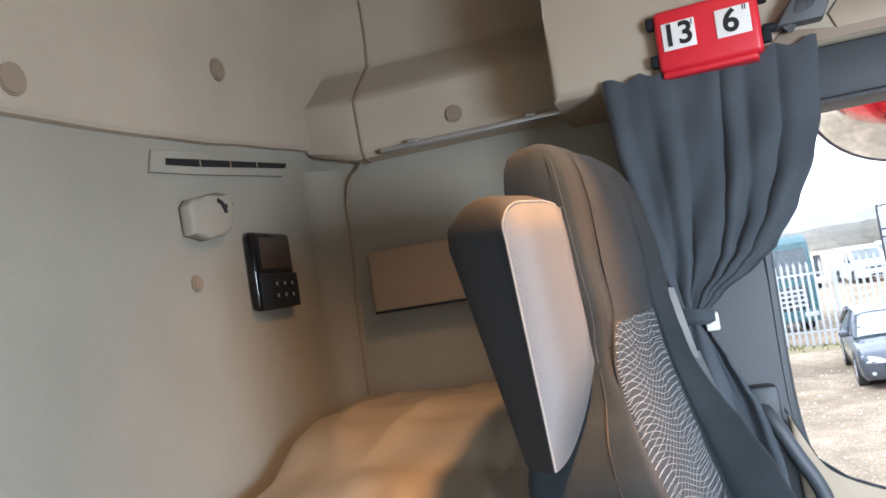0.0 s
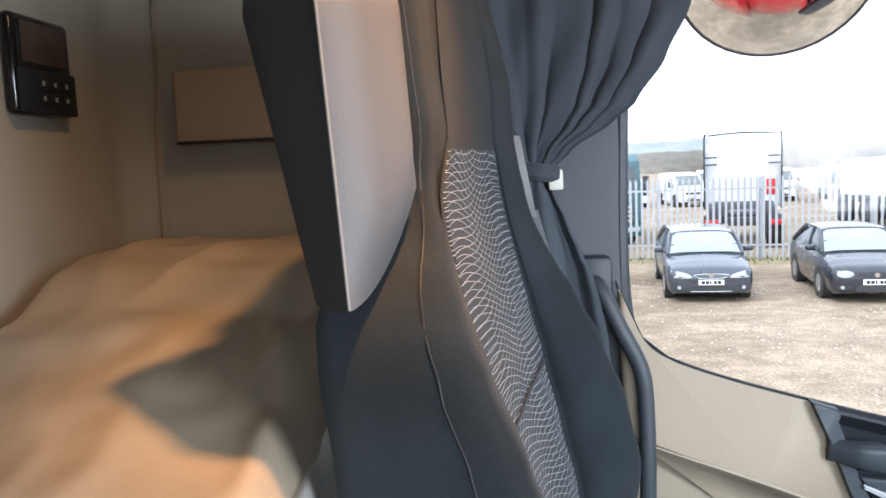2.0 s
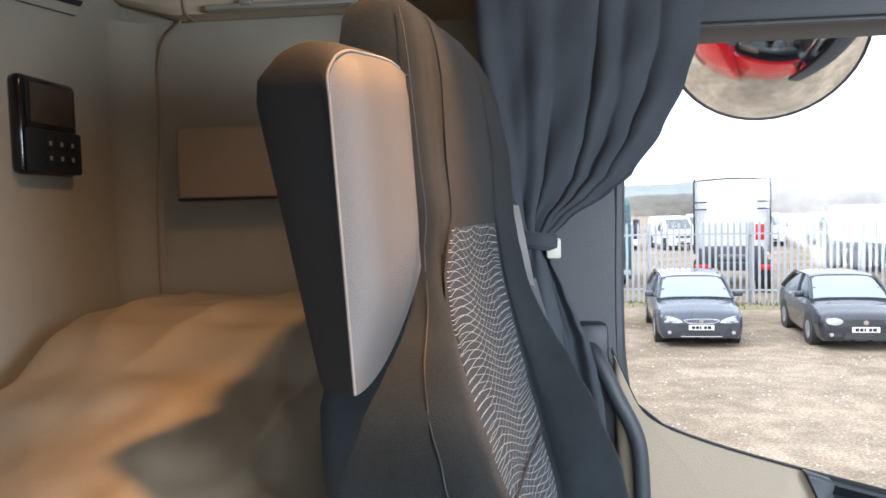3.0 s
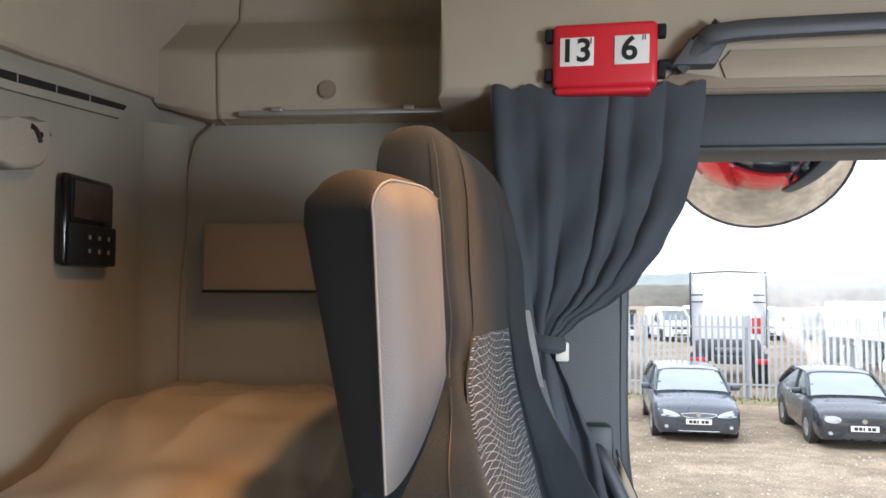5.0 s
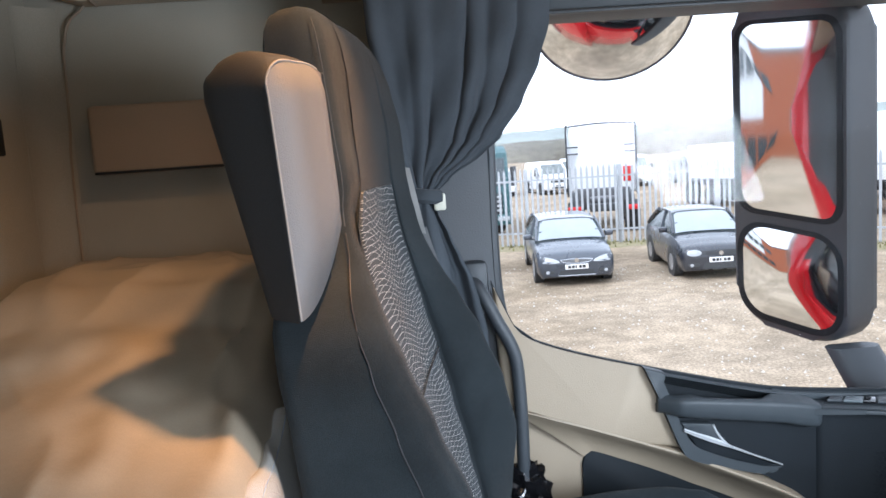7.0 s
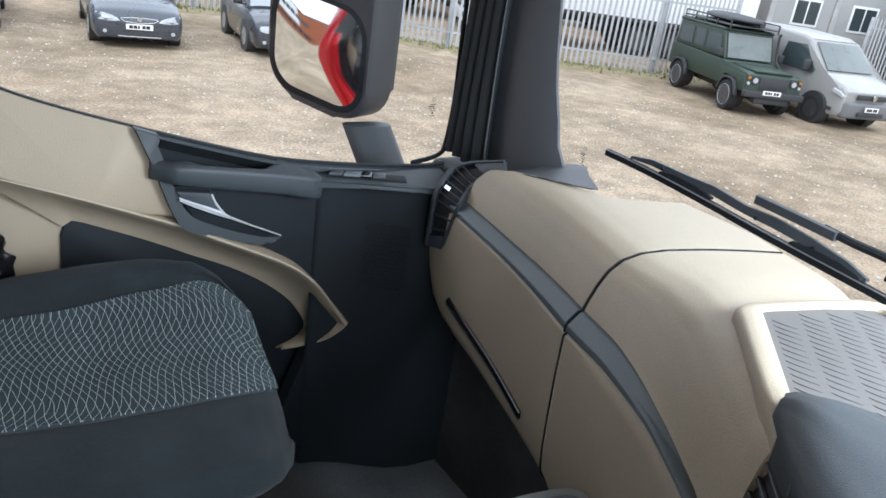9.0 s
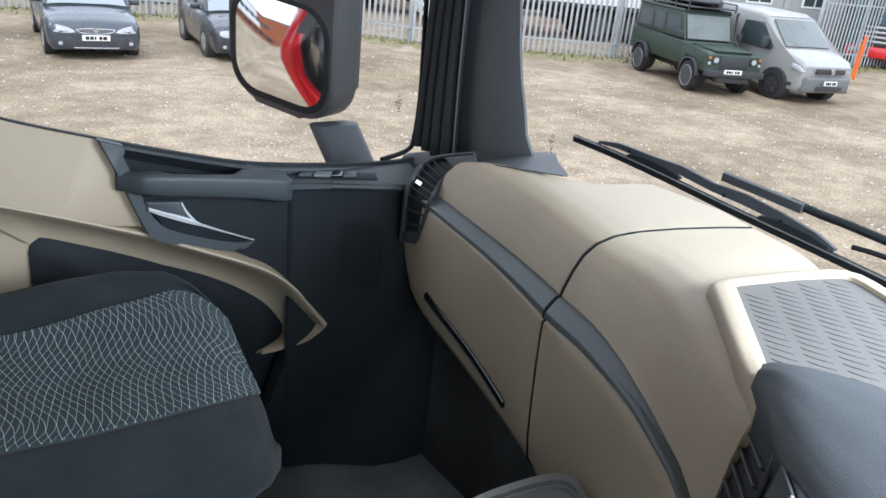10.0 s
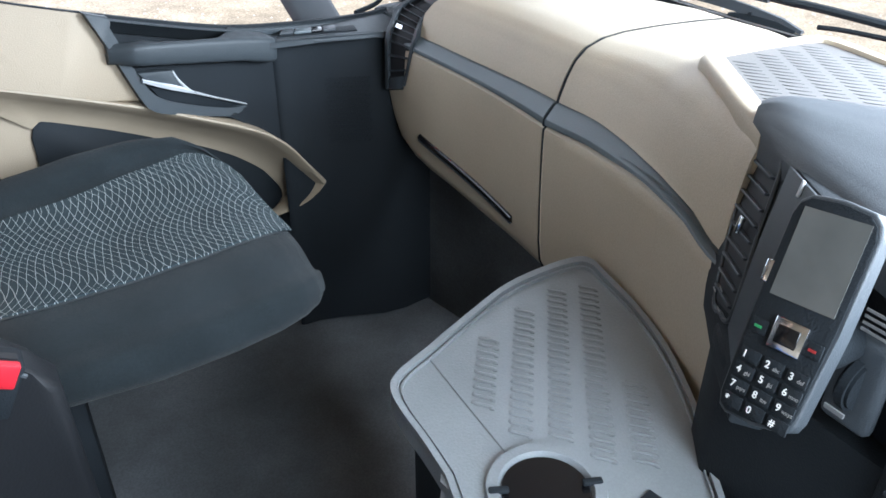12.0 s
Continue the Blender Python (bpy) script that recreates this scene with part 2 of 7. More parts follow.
def sheet(fn, nu, nv, thick=0.0, bm=None, uv=None, push=None):
    """A surface fn(u, v), u and v from 0 to 1, with a thickness: along its normals, or along one vector, push."""
    out = bmesh.new()
    lay = out.loops.layers.uv.new("UVMap") if uv else None
    grid = [[out.verts.new(fn(i / nu, j / nv)) for j in range(nv + 1)] for i in range(nu + 1)]
    for i in range(nu):
        for j in range(nv):
            f = out.faces.new((grid[i][j], grid[i + 1][j], grid[i + 1][j + 1], grid[i][j + 1]))
            if uv:
                for lp, (a, b) in zip(f.loops, ((i, j), (i + 1, j), (i + 1, j + 1), (i, j + 1))):
                    lp[lay].uv = uv(a / nu, b / nv)
    if push:
        far = [[out.verts.new(v.co + Vector(push)) for v in row] for row in grid]
        for i in range(nu):
            for j in range(nv):
                out.faces.new((far[i][j], far[i][j + 1], far[i + 1][j + 1], far[i + 1][j]))
        edge = [(i, 0) for i in range(nu)] + [(nu, j) for j in range(nv)] + [(i, nv) for i in range(nu, 0, -1)] + [(0, j) for j in range(nv, 0, -1)]
        for (a, b), (c, d) in zip(edge, edge[1:] + edge[:1]):
            out.faces.new((grid[a][b], grid[c][d], far[c][d], far[a][b]))
    if thick:
        out.normal_update()
        bmesh.ops.solidify(out, geom=out.faces[:], thickness=thick)
    return merge(bm, out)


def disc(c, r, depth, axis, n=24, bm=None, bevel=0.0):
    """A round plate centred at c, along an axis vector."""
    out = bmesh.new()
    bmesh.ops.create_cone(out, cap_ends=True, segments=n, radius1=r, radius2=r, depth=depth)
    if bevel:
        bmesh.ops.bevel(out, geom=[e for e in out.edges if len(e.link_faces) == 2 and any(len(f.verts) > 4 for f in e.link_faces)], offset=bevel, segments=2, affect="EDGES")
    q = Vector((0, 0, 1)).rotation_difference(Vector(axis)).to_matrix().to_4x4()
    bmesh.ops.transform(out, matrix=Matrix.Translation(c) @ q, verts=out.verts)
    return merge(bm, out)


def lerp(a, b, t):
    return a + (b - a) * t


def table(t, rows):
    """Smooth lookup: rows of (t, value...), clamped at both ends."""
    if t <= rows[0][0]:
        return rows[0][1:]
    for a, b in zip(rows, rows[1:]):
        if t <= b[0]:
            k = (t - a[0]) / (b[0] - a[0])
            k = k * k * (3 - 2 * k) * 0.5 + k * 0.5
            return tuple(lerp(p, q, k) for p, q in zip(a[1:], b[1:]))
    return rows[-1][1:]


def writing(name, text, size, mat, m, parent, depth=0.0006, label=""):
    """Letters in the built-in font as one mesh part."""
    cu = bpy.data.curves.new(name, "FONT")
    cu.body, cu.size, cu.extrude, cu.align_x, cu.align_y = text, size, depth, "CENTER", "CENTER"
    cu.offset = size * 0.022
    tmp = bpy.data.objects.new("tmp", cu)
    me = bpy.data.meshes.new_from_object(tmp)
    bpy.data.objects.remove(tmp)
    me.name = name
    me.materials.clear()
    me.materials.append(mat)
    ob = new(name, me)
    ob.parent = parent
    ob.matrix_local = m
    if label:
        ob["label"] = label
    return ob

# ---- cab shell ----
FLOOR = 1.65
tagged(part("floor", rbox((-0.06, -1.2, 1.60), (2.25, 1.2, FLOOR), 0.0), FLOORMAT), "dark rubber cab floor with scuff marks", "floor", kind="structure")
wall_rear = tagged(part("wall_rear", rbox((-0.13, -1.25, 1.60), (-0.028, 1.6, 4.05), 0.0), WALLING), "pale felt rear wall above the bunk", "wall", kind="structure")


def upper_rear(u, v):
    y = lerp(-1.25, 1.5, u)
    edge, = table(y, [(-1.25, 3.42), (0.3, 3.427), (0.60, 3.437), (0.873, 3.455), (1.112, 3.479), (1.385, 3.504), (1.5, 3.506)])
    prof = [(-0.028, 0.0), (-0.014, 0.002), (-0.008, 0.010), (-0.004, 0.05), (0.012, 0.25), (0.05, 0.5), (0.12, 0.62)]
    k = v * (len(prof) - 1)
    i = min(int(k), len(prof) - 2)
    x, z = (lerp(prof[i][j], prof[i + 1][j], k - i) for j in (0, 1))
    return (x, y, edge + z)


tagged(part("wall_rear_upper", sheet(upper_rear, 24, 24, 0.03), LINING), "cream padded upper rear wall panel with round studs", "wall", kind="structure")
ceiling = tagged(part("ceiling", rbox((-0.1, -1.3, 4.02), (2.45, 1.6, 4.1), 0.0), LINING), "cream cloth cab ceiling", "ceiling", kind="structure")

SIDE_Y = 1.42
wall_side = tagged(part("wall_side", rbox((-0.028, SIDE_Y, 1.60), (1.0, 1.5, 3.6), 0.0), WALLING), "pale felt side wall beside the bunk", "wall", kind="structure")


def corner(u, v):
    a = u * math.pi / 2
    r = 0.073
    return (-0.0272 + r - r * math.cos(a), SIDE_Y - 0.002 - r + r * math.sin(a), lerp(1.7, 3.45, v))


part("trim", sheet(corner, 14, 6, 0.003), WALLING, wall_side)
part("groove", tube([(0.030, SIDE_Y - 0.003, 1.75), (0.034, SIDE_Y - 0.003, 2.95), (0.044, SIDE_Y - 0.003, 3.18), (0.049, SIDE_Y - 0.003, 3.30), (0.052, SIDE_Y - 0.006, 3.345), (0.060, SIDE_Y - 0.01, 3.375), (0.068, SIDE_Y - 0.014, 3.398), (0.083, SIDE_Y - 0.018, 3.420), (0.105, SIDE_Y - 0.020, 3.436), (0.116, SIDE_Y - 0.022, 3.448)], 0.0035, 6), TAUPE, wall_side)


def panel_side(u, v):
    x = lerp(-0.02, 0.72, u)
    prof = [(1.40, 3.445), (1.36, 3.45), (1.35, 3.465), (1.345, 3.52), (1.34, 3.59), (1.35, 3.605), (1.42, 3.665), (1.475, 3.715), (1.49, 3.80), (1.49, 4.03)]
    k = v * (len(prof) - 1)
    i = min(int(k), len(prof) - 2)
    y, z = (lerp(prof[i][j], prof[i + 1][j], k - i) for j in (0, 1))
    rise = max(0.0, 0.115 - x) * 0.36 * max(0.0, 1 - v * 1.6)
    return (x, y + max(0.0, 0.13 - x) * 0.3 * max(0.0, 1 - v * 1.6), z + rise)


side_panel = tagged(part("wall_side_upper", sheet(panel_side, 26, 36, 0.02), LINING), "cream padded side panel above the curtain rail", "wall", kind="structure")

part("panel_seam", tube([Vector(panel_side(0.225, k / 18)) + Vector((0, -0.002, 0)) for k in range(19)], 0.0035, 6), TAUPE, side_panel, "dark seam of the padded panel")

# header box over the passenger door
hdr = [(0.665, 3.425), (2.25, 3.425), (2.25, 4.03), (0.70, 4.03), (0.672, 3.60)]
header = tagged(part("wall_header", prism(hdr, 1.10, 1.5, "y", 0.02, 3), LINING), "cream roof shelf lining over the passenger door", "wall", kind="structure")
band = tagged(part("trim_door_header", rbox((0.99, 1.115, 3.325), (2.12, 1.30, 3.424), 0.012), FRAME), "dark blue-grey door header trim", "trim", kind="structure")
part("seal", rbox((1.0, 1.112, 3.318), (2.10, 1.125, 3.3245), 0.002), CHARCOAL, band)

# driver side, roof ends and the front, which close the cab
tagged(part("wall_driver_side", rbox((0.0, -1.25, 1.6), (2.1, -1.15, 2.5), 0.0), BEIGE), "beige driver door lining", "wall", kind="structure")
tagged(part("wall_driver_rear", rbox((0.0, -1.25, 2.5), (0.95, -1.15, 4.02), 0.0), WALLING), "pale felt side wall behind the driver", "wall", kind="structure")
tagged(part("wall_driver_header", rbox((0.95, -1.25, 3.35), (2.25, -1.15, 4.02), 0.0), LINING), "cream lining over the driver door", "wall", kind="structure")
tagged(part("wall_front_upper", prism([(2.30, 3.42), (2.45, 3.42), (2.45, 4.02), (2.02, 4.02), (2.05, 3.7)], -1.25, 1.10, "y"), LINING), "cream roof storage over the windscreen", "wall", kind="structure")
tagged(part("wall_front_lower", rbox((2.30, -1.25, 1.2), (2.42, 1.25, 2.36), 0.02), RED_PAINT), "red cab front under the windscreen", "wall", kind="structure")
tagged(part("wall_driver_post", rbox((2.1, -1.25, 2.5), (2.25, -1.1, 3.42), 0.02), PILLAR), "grey driver side front pillar", "pillar", kind="structure")
footwell = tagged(part("wall_footwell", rbox((2.05, -1.2, 1.6), (2.2, 1.2, 2.45), 0.02), FLOORMAT), "black footwell bulkhead under the dashboard", "wall", kind="structure")

windscreen = tagged(part("window_windscreen", sheet(lambda u, v: (lerp(2.285, 2.36, v) - 0.10 * (2 * u - 1) ** 4, lerp(-1.12, 1.12, u), lerp(2.47, 3.45, v)), 20, 4), PANE), "clear windscreen glass", "window", kind="structure")
windscreen.visible_shadow = False
sidepane = tagged(part("window_passenger", rbox((0.99, 1.222, 2.40), (2.13, 1.227, 3.34), 0.0), PANE), "clear passenger door window glass", "window", kind="structure")
sidepane.visible_shadow = False

# printed marks on the panes, as plain bars
def pane_marks(parent, place):
    ring = [place(0.006 * math.cos(a * 0.524), 0.045 + 0.006 * math.sin(a * 0.524)) for a in range(13)]
    part("mark_ring", tube(ring, 0.0005, 5), MARK, parent)
    for k, (a, b, z, h) in enumerate(((-0.012, 0.010, 0.028, 0.0012), (-0.018, 0.004, 0.022, 0.0016), (-0.014, 0.012, 0.016, 0.0010), (-0.010, 0.008, 0.009, 0.0012), (-0.003, 0.003, 0.0, 0.004), (-0.008, 0.010, -0.010, 0.0010))):
        q = [place(a, z - h), place(b, z - h), place(b, z + h), place(a, z + h)]
        back = [v + Vector((0.0006, 0.0006, 0)) for v in q]
        part("mark_bar", loft([q, back]), MARK, parent)


pane_marks(sidepane, lambda s, t: Vector((2.052 + s * 0.75, 1.2205, 2.556 + t * 0.75)))
pane_marks(windscreen, lambda s, t: Vector((2.255 - s * 0.12, 0.868 - s * 0.8, 2.532 + t * 0.7)))

# outer skin of the cab, red, seen in the mirrors
skin = empty("cab_body", "red painted lorry cab body side", "lorry cab", kind="structure")
part("side_skin", rbox((-0.15, 1.53, 1.0), (0.98, 1.56, 4.1), 0.015), RED_PAINT, skin)
part("return_skin", rbox((0.984, 1.275, 1.0), (1.004, 1.56, 4.1), 0.008), RED_PAINT, skin)
part("roof_skin", rbox((0.985, 1.502, 3.45), (2.40, 1.54, 4.1), 0.015), RED_PAINT, skin)

# ---- passenger door ----
door = empty("passenger_door", "beige and black passenger door with grab bar and chrome handle, closed", "door", at=(0, 0, 0))
LINE = [(0.98, 2.80), (1.012, 2.72), (1.05, 2.655), (1.147, 2.61), (1.32, 2.558), (1.553, 2.497), (1.682, 2.476), (1.854, 2.461), (1.99, 2.456), (2.04, 2.462)]
SILL = [(p.x, p.z) for p in smooth_line([(x, 0, z) for x, z in LINE], 4)]


def sill_at(x):
    for a, b in zip(SILL, SILL[1:]):
        if x <= b[0]:
            return lerp(a[1], b[1], (x - a[0]) / (b[0] - a[0]))
    return SILL[-1][1]


def sill_run(x0, x1, n=14, drop=0.0):
    return [(lerp(x0, x1, i / n), sill_at(lerp(x0, x1, i / n)) - drop) for i in range(n + 1)]


part("lower_skin", prism([(2.2, 0.9), (1.006, 0.9)] + sill_run(1.006, 2.10, 16, 0.135) + [(2.2, 2.31)], 1.272, 1.34, "y", 0.012), RED_PAINT, skin)
part("core", prism(sill_run(0.985, 2.06, 20, 0.07) + [(2.06, 1.70), (0.985, 1.70)], 1.195, 1.215, "y"), BLACK, door)
part("outer_frame", prism(sill_run(0.985, 2.10, 20, 0.11) + [(2.10, 1.0), (0.985, 1.0)], 1.235, 1.268, "y"), BLACK, door)
part("upper_panel", prism(sill_run(0.992, 1.314, 40) + [(1.340, 2.502), (1.366, 2.424), (1.386, 2.370), (1.310, 2.391), (1.233, 2.420), (1.162, 2.446), (1.10, 2.468), (1.0, 2.502)], 1.098, 1.127, "y", 0.010, 3), BEIGE, door, "smooth beige upper trim")
part("seam_strip", prism(sill_run(0.99, 2.03, 24, -0.0025) + sill_run(0.99, 2.03, 24, 0.007)[::-1], 1.105, 1.118, "y"), BLACK, door, "black window seal")
back = [(1.0, 2.50), (1.10, 2.473), (1.201, 2.454), (1.272, 2.423), (1.40, 2.36), (1.40, 1.72), (1.0, 1.72)]
part("lower_panel", prism(back, 1.176, 1.190, "y", 0.004), BEIGE, door)
def arc(points, n=5):
    return [(q.x, q.z) for q in smooth_line([(a, 0, b) for a, b in points], n)]


pocket = [(1.181, 1.99), (1.181, 2.24), (1.181, 2.325), (1.189, 2.350), (1.208, 2.356), (1.273, 2.331), (1.344, 2.300), (1.419, 2.264), (1.517, 2.219), (1.606, 2.166), (1.672, 2.112), (1.718, 2.045), (1.722, 2.022), (1.700, 2.000), (1.640, 1.975)]
part("pocket_liner", prism([(x, z) for x, z in pocket], 1.168, 1.1755, "y", 0.002), BLACK, door, "black map pocket")


# moulded edge that runs from the upper trim round the pocket: edge point with its depth, and its foot on the pocket
EDGE = [(1.003, 2.500, 1.099, 1.185, 2.345), (1.099, 2.465, 1.098, 1.195, 2.352), (1.162, 2.443, 1.098, 1.210, 2.355), (1.233, 2.417, 1.098, 1.273, 2.330), (1.310, 2.388, 1.096, 1.330, 2.306), (1.387, 2.360, 1.089, 1.395, 2.276),
        (1.428, 2.343, 1.080, 1.435, 2.256), (1.470, 2.326, 1.070, 1.480, 2.236), (1.523, 2.304, 1.060, 1.535, 2.209), (1.580, 2.278, 1.055, 1.590, 2.176), (1.630, 2.251, 1.050, 1.632, 2.145), (1.664, 2.225, 1.045, 1.660, 2.121),
        (1.695, 2.193, 1.042, 1.682, 2.098), (1.719, 2.160, 1.041, 1.698, 2.075), (1.744, 2.127, 1.040, 1.710, 2.056), (1.768, 2.095, 1.040, 1.718, 2.040), (1.771, 2.086, 1.041, 1.718, 2.033), (1.757, 2.064, 1.052, 1.718, 2.016), (1.737, 2.040, 1.070, 1.708, 2.000), (1.700, 2.012, 1.105, 1.690, 1.988), (1.655, 1.990, 1.140, 1.650, 1.975)]
lip = smooth_line([(a, y, b) for a, b, y, _, _ in EDGE], 4)
foot = smooth_line([(a, 1.166, b) for _, _, _, a, b in EDGE], 4)
rings = []
for k, (o, i) in enumerate(zip(lip, foot)):
    g = (o - i)
    g.y = 0
    g.normalize()
    rings.append([(o.x + g.x * 0.006, 1.15, o.z + g.z * 0.006), (o.x + g.x * 0.005, o.y + 0.007, o.z + g.z * 0.005), (o.x + g.x * 0.003, o.y + 0.001, o.z + g.z * 0.003), tuple(o - g * 0.001),
                  (o.x - g.x * 0.006, o.y + 0.003, o.z - g.z * 0.006), (lerp(o.x, i.x, 0.22), lerp(o.y, i.y, 0.34), lerp(o.z, i.z, 0.22)), (lerp(o.x, i.x, 0.52), lerp(o.y, i.y, 0.72), lerp(o.z, i.z, 0.52)), (lerp(o.x, i.x, 0.8), lerp(o.y, i.y, 0.93), lerp(o.z, i.z, 0.8)), tuple(i), (i.x, i.y + 0.010, i.z)])
part("pocket_rim", loft(rings), BEIGE, door, "beige moulded pocket edge")
part("front_panel", prism([(1.335, 2.47), (1.39, 2.37), (1.58, 2.288), (1.64, 2.255), (1.70, 2.205), (1.785, 2.085), (1.70, 1.98), (1.60, 1.72), (2.05, 1.72), (2.05, 2.44), (1.69, 2.44)], 1.10, 1.15, "y", 0.008), BLACK, door)
# slate frame: a leg beside the beige trim, a thin strip under the window, a deep well and the grab bar before it
leg = arc([(1.304, 2.5665), (1.332, 2.502), (1.361, 2.424), (1.382, 2.374), (1.396, 2.356), (1.422, 2.343), (1.492, 2.322), (1.563, 2.304), (1.594, 2.309), (1.606, 2.318)], 4)
leg += arc([(1.590, 2.319), (1.556, 2.324), (1.491, 2.345), (1.429, 2.371), (1.402, 2.393), (1.386, 2.422), (1.369, 2.464), (1.355, 2.505), (1.343, 2.540), (1.347, 2.5525)], 4)
part("side_frame", prism(leg, 1.077, 1.105, "y", 0.005, 3), FRAME, door, "slate grey trim frame")
rings = []
for k in range(41):
    x = lerp(1.325, 2.03, k / 40)
    top = sill_at(x) - 0.002
    low, = table(x, [(1.325, 2.548), (1.345, 2.553), (1.363, 2.550), (1.426, 2.535), (1.501, 2.515), (1.564, 2.494), (1.590, 2.483), (1.66, 2.456), (2.03, 2.440)])
    low = min(low, top - 0.004)
    edge, = table(x, [(1.60, 1.080), (1.70, 1.098), (2.03, 1.10)])
    rings.append([(x, 1.118, top - 0.010), (x, 1.112, top - 0.002), (x, edge + 0.006, top - 0.001), (x, edge + 0.001, top - 0.004), (x, edge, lerp(top, low, 0.6)), (x, edge + 0.003, low + 0.001), (x, edge + 0.008, low - 0.001), (x, 1.14, low - 0.030)])
part("top_frame", loft(rings), FRAME, door, "slate grey trim frame")
# Back of the well is slate too; black here stands for its shade.
part("well", prism([(1.35, 2.518), (1.43, 2.50), (1.60, 2.452), (1.60, 2.40), (1.35, 2.43)], 1.151, 1.160, "y"), BLACK, door, "pull well with its shade put into a black colour")
BAR = [(1.332, 2.498, 2.500, 2.462, 1.078, 1.090), (1.345, 2.497, 2.503, 2.462, 1.066, 1.084), (1.357, 2.498, 2.503, 2.461, 1.054, 1.080), (1.372, 2.500, 2.503, 2.459, 1.044, 1.074), (1.395, 2.500, 2.504, 2.456, 1.040, 1.071), (1.435, 2.496, 2.494, 2.450, 1.039, 1.069), (1.495, 2.489, 2.486, 2.441, 1.039, 1.070),
       (1.555, 2.481, 2.480, 2.432, 1.040, 1.074), (1.580, 2.478, 2.484, 2.428, 1.040, 1.084), (1.598, 2.475, 2.487, 2.425, 1.041, 1.108), (1.63, 2.470, 2.481, 2.417, 1.042, 1.116), (1.66, 2.464, 2.473, 2.410, 1.044, 1.118), (1.676, 2.460, 2.466, 2.407, 1.048, 1.118), (1.686, 2.454, 2.458, 2.406, 1.058, 1.118)]
rings = []
for k in range(53):
    x = lerp(1.332, 1.686, k / 52)
    zf, zk, zl, face, rear = table(x, [(a, b, c, d, e2, f2) for a, b, c, d, e2, f2 in BAR])
    zm = lerp(zf, zk, 0.5)
    rings.append([(x, max(rear, 1.112), zl + 0.012), (x, rear, zk - 0.016), (x, rear, zk - 0.004), (x, rear - 0.004, zk), (x, lerp(face, rear, 0.55), zm + 0.001), (x, face + 0.009, zf + 0.001), (x, face + 0.004, zf - 0.001), (x, face + 0.001, zf - 0.004), (x, face, zf - 0.010),
                  (x, face + 0.0015, lerp(zf, zl, 0.55)), (x, face + 0.004, zl + 0.009), (x, face + 0.008, zl + 0.003), (x, face + 0.014, zl), (x, 1.112, zl + 0.004)])
part("grab_bar", loft(rings, True, True), FRAME, door, "slate grey grab bar")
part("handle_recess", prism([(1.372, 2.445), (1.43, 2.44), (1.69, 2.40), (1.69, 2.30), (1.565, 2.305), (1.43, 2.345), (1.392, 2.37)], 1.092, 1.0995, "y"), BLACK, door)
hand = part("release_handle", prism([(1.378, 2.440), (1.447, 2.432), (1.460, 2.407), (1.478, 2.384), (1.432, 2.404), (1.386, 2.426)], 1.070, 1.092, "y", 0.003), FRAME, door, "slate release handle with chrome edge")
part("lower_lip", prism([(1.395, 2.410), (1.476, 2.377), (1.590, 2.322), (1.558, 2.320), (1.431, 2.354)], 1.080, 1.0915, "y", 0.003), BLACK, hand)
part("chrome_edge", loft([[(x, y, z + w), (x, y - 0.004, z + w * 0.3), (x, y - 0.002, z - w), (x, y + 0.006, z - w)] for x, y, z, w in ((1.384, 1.072, 2.424, 0.004), (1.41, 1.071, 2.412, 0.0055), (1.44, 1.070, 2.399, 0.006), (1.470, 1.070, 2.386, 0.0055), (1.487, 1.071, 2.377, 0.003), (1.535, 1.073, 2.354, 0.002), (1.604, 1.076, 2.323, 0.0015))]), SATIN, hand, "bright satin chrome edge")
part("chrome_rise", tube([(1.447, 1.069, 2.431), (1.458, 1.069, 2.408), (1.477, 1.069, 2.384)], 0.0024, 8), SATIN, hand, "bright chrome edge")
sw = part("switch_panel", prism([(1.66, 1.045), (1.76, 1.020), (1.87, 0.985), (1.915, 0.945), (1.95, 0.95), (2.01, 1.06), (2.03, 1.13), (1.58, 1.13), (1.60, 1.09)], 2.442, 2.453, "z", 0.012, 3), FRAME, door, "slate armrest end with window switches")
plate = part("switch_plate", prism([(1.697, 1.075), (1.866, 1.005), (1.885, 1.045), (1.725, 1.105)], 2.4532, 2.4555, "z", 0.0008), BLACK, sw)
for k, (a, b, mm) in enumerate(((0.03, 0.19, CHARCOAL), (0.21, 0.42, SLATE), (0.43, 0.56, GLOSS), (0.58, 0.74, CHARCOAL))):
    q = [Vector((1.702, 1.078)).lerp(Vector((1.866, 1.010)), t) for t in (a, b)] + [Vector((1.722, 1.100)).lerp(Vector((1.880, 1.040)), t) for t in (b, a)]
    part("switch", prism([(v.x, v.y) for v in q], 2.4556, 2.462, "z", 0.002), mm, sw)
part("inner_wall", prism([(1.694, 1.0995), (1.698, 1.0935), (1.707, 1.0895), (1.725, 1.086), (1.75, 1.079), (1.80, 1.055), (1.90, 0.990), (1.96, 0.972), (2.10, 0.965), (2.2, 0.965), (2.2, 1.0995)], 1.66, 2.442, "z"), BLACK, door, "black lower corner panel")
grille = bmesh.new()
gm = Matrix.Translation((1.80, 1.0535, 2.18)) @ pose(0, 0, 0, 0, 0, -35)
for i in range(10):
    for j in range(16):
        rbox((i * 0.0105 + (j % 2) * 0.005, -0.001, j * 0.0105), (i * 0.0105 + (j % 2) * 0.005 + 0.006, 0.002, j * 0.0105 + 0.006), 0.0, bm=grille, m=gm)
tagged(part("speaker_grille", grille, BLACK, door, "fine dotted speaker grille"), kind="stuff")

